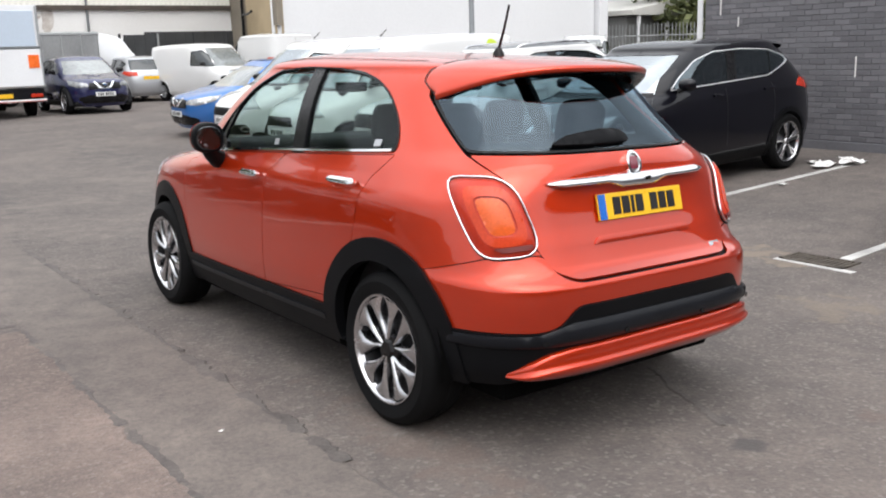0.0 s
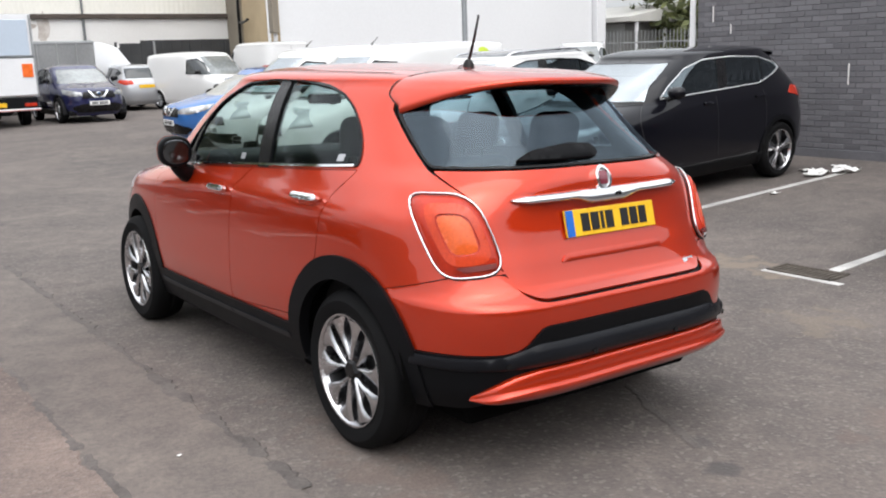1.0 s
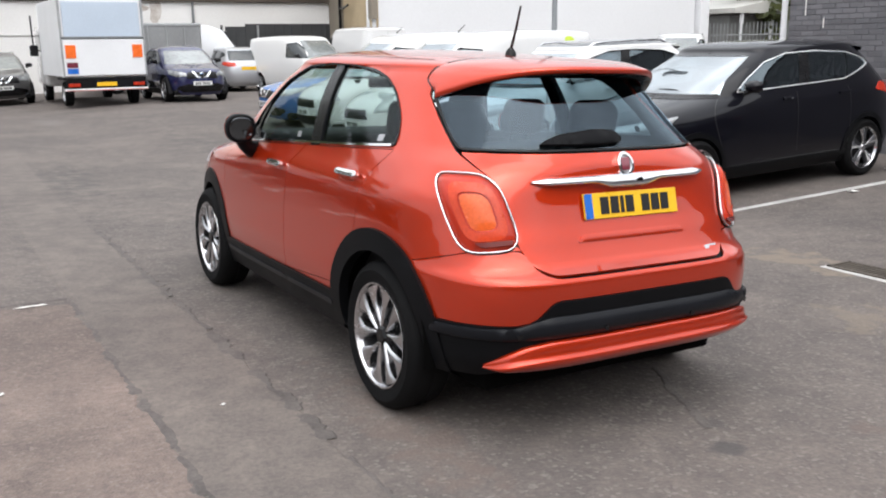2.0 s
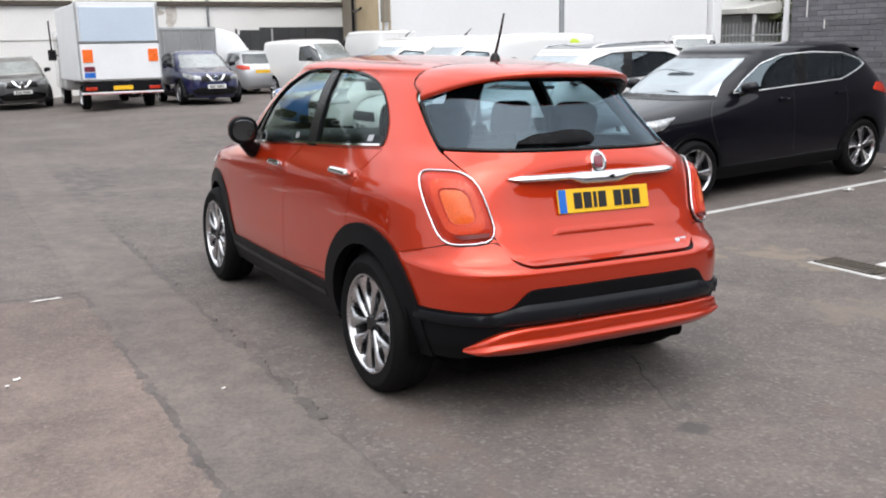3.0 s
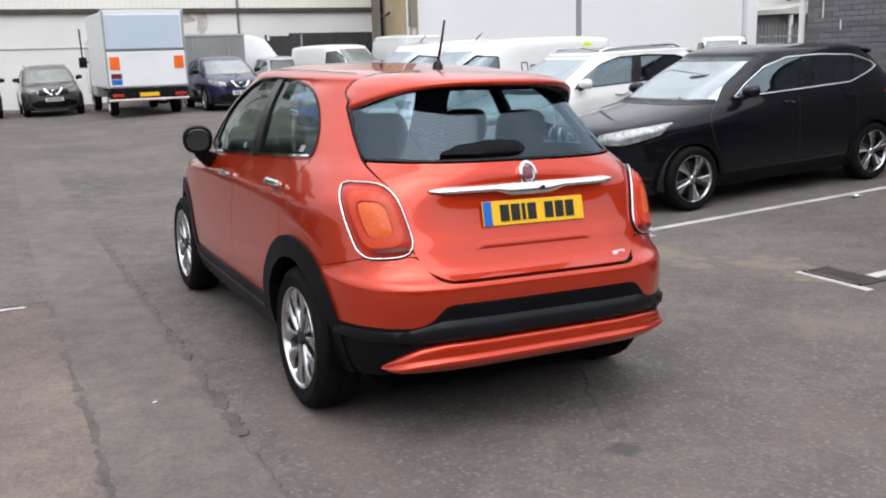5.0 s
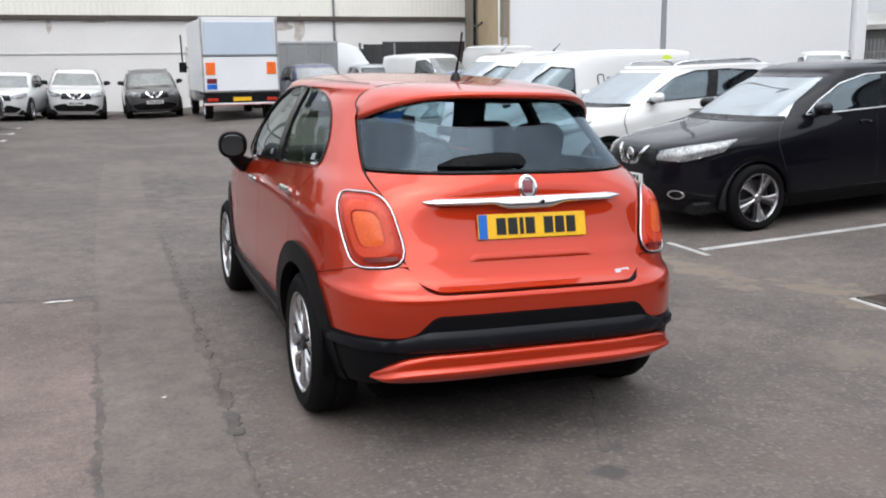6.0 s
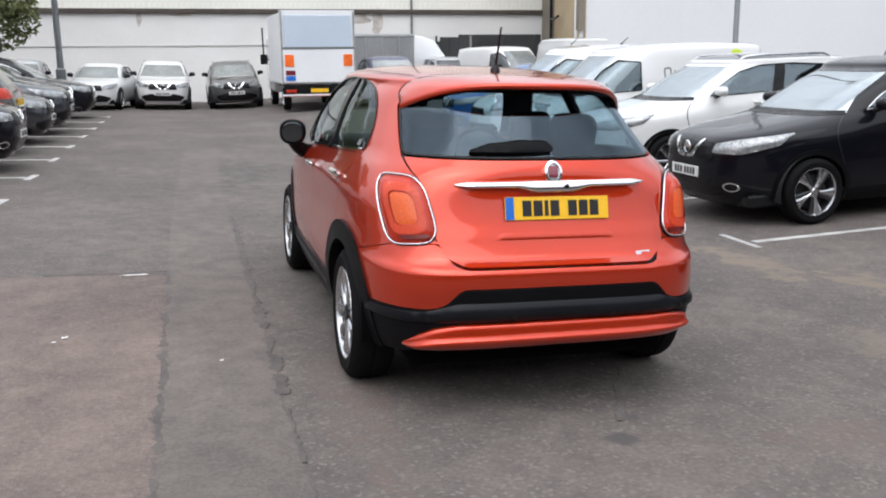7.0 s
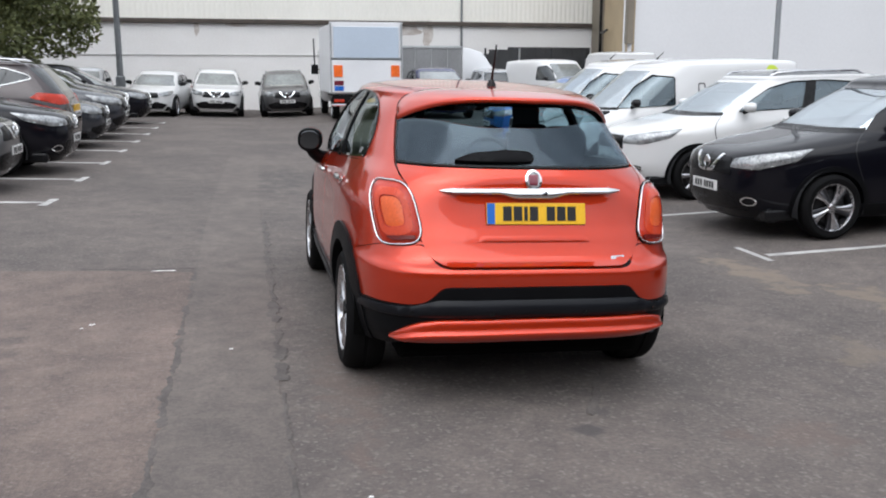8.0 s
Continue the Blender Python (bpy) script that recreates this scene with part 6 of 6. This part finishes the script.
def strip(name, pts, width, lift, material, parent, label="", step=0.25):
    """A flat band that follows the ground along pts."""
    run = []
    for (x0, y0), (x1, y1) in zip(pts, pts[1:]):
        n = max(1, int(math.hypot(x1 - x0, y1 - y0) / step))
        run += [(x0 + (x1 - x0) * i / n, y0 + (y1 - y0) * i / n) for i in range(n)]
    run.append(pts[-1])
    verts, faces = [], []
    for i, (x, y) in enumerate(run):
        a, b = run[max(0, i - 1)], run[min(len(run) - 1, i + 1)]
        d = Vector((b[0] - a[0], b[1] - a[1], 0)).normalized()
        s = Vector((-d.y, d.x, 0)) * width / 2
        w = 1 + (random.random() - 0.5) * min(0.2, 0.05 / width)
        for q in (Vector((x, y, 0)) + s * w, Vector((x, y, 0)) - s * w):
            verts.append((q.x, q.y, ground_z(q.x, q.y) + lift))
        verts.append((x + s.x * w, y + s.y * w, ground_z(x, y) - 0.02))
        verts.append((x - s.x * w, y - s.y * w, ground_z(x, y) - 0.02))
    for i in range(len(run) - 1):
        a, b = 4 * i, 4 * i + 4
        faces += [(a, a + 1, b + 1, b), (a, b, b + 2, a + 2), (a + 1, a + 3, b + 3, b + 1)]
    return mesh_ob(name, verts, faces, material, parent, label, smooth=False)


marks = thing("bay_markings", "worn white parking bay lines painted on asphalt", "road marking", kind="structure")
for k in range(8):
    y = 7.17 + 2.33 * k
    strip("bay_line", [(-8.6, y), (-3.72, y)], 0.10, 0.006, LINE, marks)
    strip("bay_tick", [(-3.68, y - 0.28), (-3.64, y + 0.28)], 0.09, 0.006, LINE, marks)
for y in (1.29, 3.66, 6.14, 8.6):
    strip("bay_line", [(3.78 if y < 2 else 3.58, y), (8.3, y - 0.04)], 0.09, 0.006, LINE, marks)
    strip("bay_tick", [(3.48, y - 0.25), (3.50, y + 0.42)], 0.075, 0.006, LINE, marks)

grate = thing("drain_grate", "rusty iron drain grate set in the asphalt gully", "drain")
gz = ground_z(3.64, 1.42)
IRON = surf("rusty_iron", (0.10, 0.085, 0.07), 0.75, 0.4, 0.3, 8, 80, 0.3)
part("drain_pit", box((3.53, 1.17, gz - 0.25), (3.77, 1.67, gz + 0.002), 0.0), TAR, grate, "dark pit")
for x0, x1, y0, y1 in ((3.51, 3.54, 1.15, 1.69), (3.76, 3.79, 1.15, 1.69), (3.51, 3.79, 1.15, 1.18), (3.51, 3.79, 1.66, 1.69)):
    part("grate_frame", box((x0, y0, gz - 0.03), (x1, y1, gz + 0.014), 0.003), IRON, grate)
for k in range(11):
    part("grate_bar", box((3.54, 1.20 + k * 0.042, gz - 0.02), (3.76, 1.218 + k * 0.042, gz + 0.012), 0.002), IRON, grate)

# ---- asphalt repairs, seams and scraps ----
repairs = thing("asphalt_repairs", "smooth grey asphalt trench repair with dark tarred seams", "ground", kind="structure")


def ragged(name, pts, width, lift, material, label, seed, wear=0.012, step=0.035):
    """A thin worn layer along pts whose two edges crumble, with a narrow chamfer down to the ground."""
    rng = random.Random(seed)
    run = []
    for (x0, y0), (x1, y1) in zip(pts, pts[1:]):
        n = max(2, int(math.hypot(x1 - x0, y1 - y0) / step))
        run += [(x0 + (x1 - x0) * i / n, y0 + (y1 - y0) * i / n) for i in range(n)]
    run.append(pts[-1])
    verts, faces, slow = [], [], [0.0, 0.0]
    for i, (x, y) in enumerate(run):
        a, b = run[max(0, i - 1)], run[min(len(run) - 1, i + 1)]
        d = Vector((b[0] - a[0], b[1] - a[1], 0)).normalized()
        side = Vector((-d.y, d.x, 0))
        ends = min(1.0, 0.15 + min(i, len(run) - 1 - i) * step / max(0.02, min(width, 0.12)))
        for k, sign in ((0, 1), (1, -1)):
            slow[k] = 0.86 * slow[k] + rng.gauss(0, wear * 0.5)
            q = Vector((x, y, 0)) + side * sign * max(0.003, width / 2 * ends + slow[k] + rng.gauss(0, wear * 0.4))
            o = q + side * sign * 0.012
            verts += [(o.x, o.y, ground_z(o.x, o.y) - 0.001), (q.x, q.y, ground_z(q.x, q.y) + lift)]
    for i in range(len(run) - 1):
        a, b = 4 * i, 4 * i + 4
        faces += [(a + 1, a + 3, b + 3, b + 1), (a, a + 1, b + 1, b), (a + 3, a + 2, b + 2, b + 3)]
    return mesh_ob(name, verts, faces, material, repairs, label, smooth=False)


def seam(pts, width, seed, gaps=2):
    """A worn seam: short tarred lengths of uneven width with gaps between them."""
    rng = random.Random(seed)
    run = []
    for (x0, y0), (x1, y1) in zip(pts, pts[1:]):
        n = max(2, int(math.hypot(x1 - x0, y1 - y0) / 0.06))
        run += [(x0 + (x1 - x0) * i / n + rng.gauss(0, 0.006), y0 + (y1 - y0) * i / n + rng.gauss(0, 0.006)) for i in range(n)]
    i = 0
    while i < len(run) - 4:
        k = rng.randint(5, 16)
        if len(run[i : i + k]) > 2:
            ragged("tar_seam", run[i : i + k], width * rng.uniform(0.5, 1.2), 0.0055, TAR, "dark tarred seam", rng.randint(0, 9999), 0.35 * width, 0.03)
        i += k + rng.randint(0, gaps)


ragged("coarse_surface", [(-3.12, -8.0), (-3.12, -3.0), (-3.12, 0.5), (-3.12, 3.36)], 2.60, 0.003, COARSE_ASPHALT, "coarse reddish worn surface", 5, 0.02)
ragged("trench_repair", [(-1.515, -7.0), (-1.515, -3.0), (-1.515, 0.0), (-1.52, 3.3), (-1.5, 8.0), (-1.35, 14.0)], 0.56, 0.004, PATCH_ASPHALT, "smooth grey trench repair", 6, 0.008)
seam([(-1.805, -6.5), (-1.81, -0.5), (-1.80, 3.3)], 0.035, 11, 3)
seam([(-1.235, -6.5), (-1.24, -1.0), (-1.23, 1.0), (-1.215, 2.6), (-1.21, 6.0)], 0.045, 12, 2)
seam([(-2.7, 3.39), (-2.0, 3.38), (-1.45, 3.47)], 0.025, 3, 3)
seam([(0.62, 0.56), (0.45, 0.28), (0.32, -0.02), (0.20, -0.22)], 0.028, 4, 1)

SCRAP = surf("white_scrap", (0.78, 0.77, 0.75), 0.8, 0, 0.06, 9, 60, 0.1)


def scrap(x, y, size, turn, name="paper_litter", label="crumpled white paper lying on asphalt"):
    rng = random.Random(int(x * 1000 + y * 77))
    bm = bmesh.new()
    n = 5
    grid = [[bm.verts.new(((i / (n - 1) - 0.5) * size[0] + rng.gauss(0, 0.06 * size[0]), (j / (n - 1) - 0.5) * size[1] + rng.gauss(0, 0.06 * size[1]), 0.004 + rng.random() * size[2])) for j in range(n)] for i in range(n)]
    for i in range(n - 1):
        for j in range(n - 1):
            bm.faces.new((grid[i][j], grid[i + 1][j], grid[i + 1][j + 1], grid[i][j + 1]))
    out = bmesh.ops.extrude_face_region(bm, geom=list(bm.faces))
    bmesh.ops.translate(bm, vec=(0, 0, 0.003), verts=[v for v in out["geom"] if isinstance(v, bmesh.types.BMVert)])
    ob = part(name, bm, SCRAP, None)
    ob.matrix_basis = pose(x, y, ground_z(x, y) + 0.003, 0, 0, turn)
    tagged(ob, label, "litter", "scraps of litter")


for x, y, s, t in ((7.75, 3.80, (0.42, 0.22, 0.05), 20), (8.1, 3.62, (0.34, 0.20, 0.05), -10), (8.35, 3.85, (0.28, 0.16, 0.03), 35), (6.35, 3.48, (0.13, 0.07, 0.02), 5), (7.9, 4.05, (0.2, 0.12, 0.03), 60)):
    scrap(x, y, s, t)
for x, y, s, t in ((-2.36, 1.70, (0.03, 0.018, 0.006), 10), (-2.05, 3.27, (0.16, 0.012, 0.006), 3), (-2.41, 1.62, (0.02, 0.012, 0.004), 50), (-0.95, -0.9, (0.018, 0.012, 0.004), 0), (-1.5, 1.1, (0.02, 0.012, 0.004), 30), (1.7, -0.5, (0.02, 0.012, 0.004), 70)):
    scrap(x, y, s, t, "litter_chip", "small pale chip lying on asphalt")

# ---- trees ----
BARK = surf("brown_bark", (0.10, 0.075, 0.055), 0.9, 0, 0.3, 4, 50, 0.6, stretch=(1, 1, 0.3))
LEAF = surf("green_leaves", (0.150, 0.165, 0.058), 0.65, 0, 0.35, 0.9, 8, 0.0, other=(0.060, 0.074, 0.026), island=True)


def tree(x, y, tall, spread, low, seed, leaves=3200, size=0.2, g=None):
    rng = random.Random(seed)
    z0 = ground_z(x, y) if g is None else g
    t = thing("tree", "leafy green broadleaf tree with a brown trunk", "tree", "trees", at=pose(x, y, z0))
    trunk = tube([(0, 0, -0.2), (0.05, 0, tall * 0.2), (-0.05, 0.05, tall * 0.5), (0.05, 0, tall * 0.8)], [0.2, 0.16, 0.11, 0.04], 10)
    part("trunk", trunk, BARK, t, "", True)
    centres = []
    for k in range(16):
        a, q = rng.uniform(0, 6.283), rng.uniform(0.45, 1.0)
        z = low + (tall - low) * rng.uniform(0.05, 0.95)
        r = spread * q * math.sin(math.pi * min(0.95, max(0.12, (z - low) / (tall - low)))) ** 0.5
        c = Vector((r * math.cos(a), r * math.sin(a), z))
        centres.append(c)
        part("limb", tube([(0, 0, max(low * 0.6, z - 0.9)), (c.x * 0.5, c.y * 0.5, z - 0.35), tuple(c)], [0.06, 0.04, 0.015], 6), BARK, t, "", True)
    verts, faces = [], []
    for k in range(leaves):
        c = rng.choice(centres)
        d = Vector((rng.gauss(0, 1), rng.gauss(0, 1), rng.gauss(0, 0.8))).normalized() * spread * 0.42 * rng.random() ** 0.4
        o = c + d
        u = Vector((rng.gauss(0, 1), rng.gauss(0, 1), rng.gauss(0, 0.6))).normalized() * size * rng.uniform(0.6, 1.2)
        w = u.cross(Vector((rng.gauss(0, 1), rng.gauss(0, 1), rng.gauss(0, 1)))).normalized() * size * 0.45
        b = len(verts)
        verts += [o - u, o + w, o + u + Vector((0, 0, -0.02)), o - w]
        faces.append((b, b + 1, b + 2, b + 3))
    tagged(mesh_ob("crown", verts, faces, LEAF, t, "crown of green leaves", smooth=False), kind="stuff")


tree(-8.9, 25.0, 8.0, 2.9, 0.8, 3, 48000, 0.095)
tree(-12.5, 22.0, 9.5, 3.2, 2.2, 4, 16000, 0.11)
tree(38.0, 30.0, 8.5, 4.0, 1.5, 5, 3000, 0.35)
tree(42.0, 26.0, 9.5, 4.0, 1.5, 6, 3000, 0.35)

# ---- beyond the end of the grey wall: palisade fence and a low shed ----
RAIL = surf("weathered_palisade_steel", (0.30, 0.31, 0.31), 0.55, 0.6, 0.2, 3, 40, 0.1)
pal = thing("palisade_fence", "weathered steel palisade fence", "fence")
pv, pf = [], []
p0, p1 = Vector((32.4, 30.2, 0)), Vector((37.5, 19.0, 0))
for k in range(70):
    c = p0 + (p1 - p0) * (k / 69)
    b = len(pv)
    for dx, dy in ((-0.035, -0.01), (0.035, -0.01), (0.035, 0.01), (-0.035, 0.01)):
        pv += [(c.x + dx, c.y + dy, 0.0), (c.x + dx, c.y + dy, 2.35), (c.x + dx * 0.15, c.y + dy, 2.5)]
    for i in range(4):
        j = (i + 1) % 4
        pf += [(b + 3 * i, b + 3 * j, b + 3 * j + 1, b + 3 * i + 1), (b + 3 * i + 1, b + 3 * j + 1, b + 3 * j + 2, b + 3 * i + 2)]
tagged(mesh_ob("pale", pv, pf, RAIL, pal, smooth=False), kind="stuff")
for z in (0.5, 1.9):
    part("fence_rail", tube([(p0.x, p0.y + 0.05, z), (p1.x, p1.y + 0.05, z)], 0.04, 6), RAIL, pal)
shed = thing("low_shed", "low grey shed with a pale canopy on posts", "shed")
SHED_GREY = surf("shed_grey_sheet", (0.20, 0.20, 0.195), 0.7, 0, 0.2, 0.8, 20, 0.1)
part("shed_wall", box((33.5, 30.0, 0), (44.0, 36.0, 2.9), 0.02), SHED_GREY, shed, "grey sheet wall")
part("shed_roof", prism([(33.0, 2.95), (44.5, 2.95), (44.5, 3.2), (38.0, 4.0), (33.0, 3.2)], 7.5, Matrix.Translation((0, 29.2, 0)), 0.02), surf("pale_roof_sheet", (0.50, 0.49, 0.46), 0.6, 0, 0.15, 0.5, 20, 0.1), shed, "pale roof")
for k in range(4):
    part("canopy_post", box((33.6 + 2.2 * k, 29.3, 0), (33.75 + 2.2 * k, 29.45, 2.95), 0.01), PALE_WALL, shed, "white canopy post")

# ---- unseen walls: the tall south one is added to darken the car's reflections ----
south = thing("added_wall_south", "unseen brown brick wall added to darken the orange car's reflections", "building", kind="structure")
part("brick_wall", box((-30, -24, -0.6), (40, -23.4, 9.5), 0.02), surf("brown_brick_wall", (0.16, 0.11, 0.085), 0.85, 0, 0.2, 1.2, 20, 0.2), south)
part("roof_edge", box((-30, -24.1, 9.45), (40, -23.2, 9.65), 0.02), GALV, south)
west = thing("wall_west", "plain weathered boundary wall behind the bays", "wall", kind="structure")
part("boundary_wall", box((-14.6, -23.3, -0.3), (-14.3, 34, 2.3), 0.02), surf("weathered_boundary_render", (0.33, 0.31, 0.28), 0.85, 0, 0.2, 0.8, 20, 0.2), west)

# ---- the dark grey painted brick wall ----
WX = 9.12
east = thing("wall_brick", "dark grey painted brick wall beside the bays", "wall", kind="structure")
part("wall_core", box((WX, -23.3, -0.4), (WX + 0.35, 6.72, 3.45), 0.0), MORTAR, east, "grey painted joints")
part("corner_pipe", tube([(WX - 0.03, 6.79, 0.0), (WX - 0.03, 6.79, 3.5)], 0.045, 10), PALE_WALL, east, "white corner pipe", True)
part("wall_coping", box((WX - 0.04, -23.3, 3.44), (WX + 0.39, 6.74, 3.52), 0.01), MORTAR, east, "grey painted coping")
part("wall_plinth", box((WX - 0.03, -23.3, -0.4), (WX, 6.72, 0.16), 0.006), MORTAR, east, "dark plinth")
for y, z0, z1 in ((4.22, 1.04, 1.32), (6.42, 1.96, 2.20), (6.10, 1.78, 1.92)):
    part("paint_drip", box((WX - 0.013, y, z0), (WX - 0.0095, y + 0.022, z1), 0.001, 1), SCRAP, east, "white paint drip")


def brick_mesh(length):
    bm = bmesh.new()
    add_box(bm, (-0.007, 0.0, 0.0), (0.02, length, 0.065), 0.004, 1)
    me = bpy.data.meshes.new("brick")
    bmesh.ops.recalc_face_normals(bm, faces=bm.faces)
    bm.to_mesh(me)
    bm.free()
    me.materials.append(BRICK)
    return me


whole, half = brick_mesh(0.215), brick_mesh(0.1025)
singles, vs, fs = 0, [], []
shape = [tuple(v.co) for v in whole.vertices], [tuple(p.vertices) for p in whole.polygons]
rng = random.Random(8)
for row in range(43):
    z = 0.17 + row * 0.075
    y = 6.71 - 0.215 - (0.1125 if row % 2 else 0.0)
    if row % 2:
        if z < 1.9:
            o = new("brick", half)
            o.parent, o.location = east, (WX + rng.gauss(0, 0.0015), 6.71 - 0.1025, z)
            singles += 1
    while y > -2:
        at = (WX + rng.gauss(0, 0.0018), y, z)
        if singles < 300 and 3.75 < y and z < 1.95:
            o = new("brick", whole)
            o.parent, o.location = east, at
            singles += 1
        else:
            b = len(vs)
            vs += [(a + at[0], q + at[1], r + at[2]) for a, q, r in shape[0]]
            fs += [tuple(i + b for i in f) for f in shape[1]]
        y -= 0.225
tagged(mesh_ob("brick_courses", vs, fs, BRICK, east, "dark grey painted bricks", smooth=False), kind="stuff")
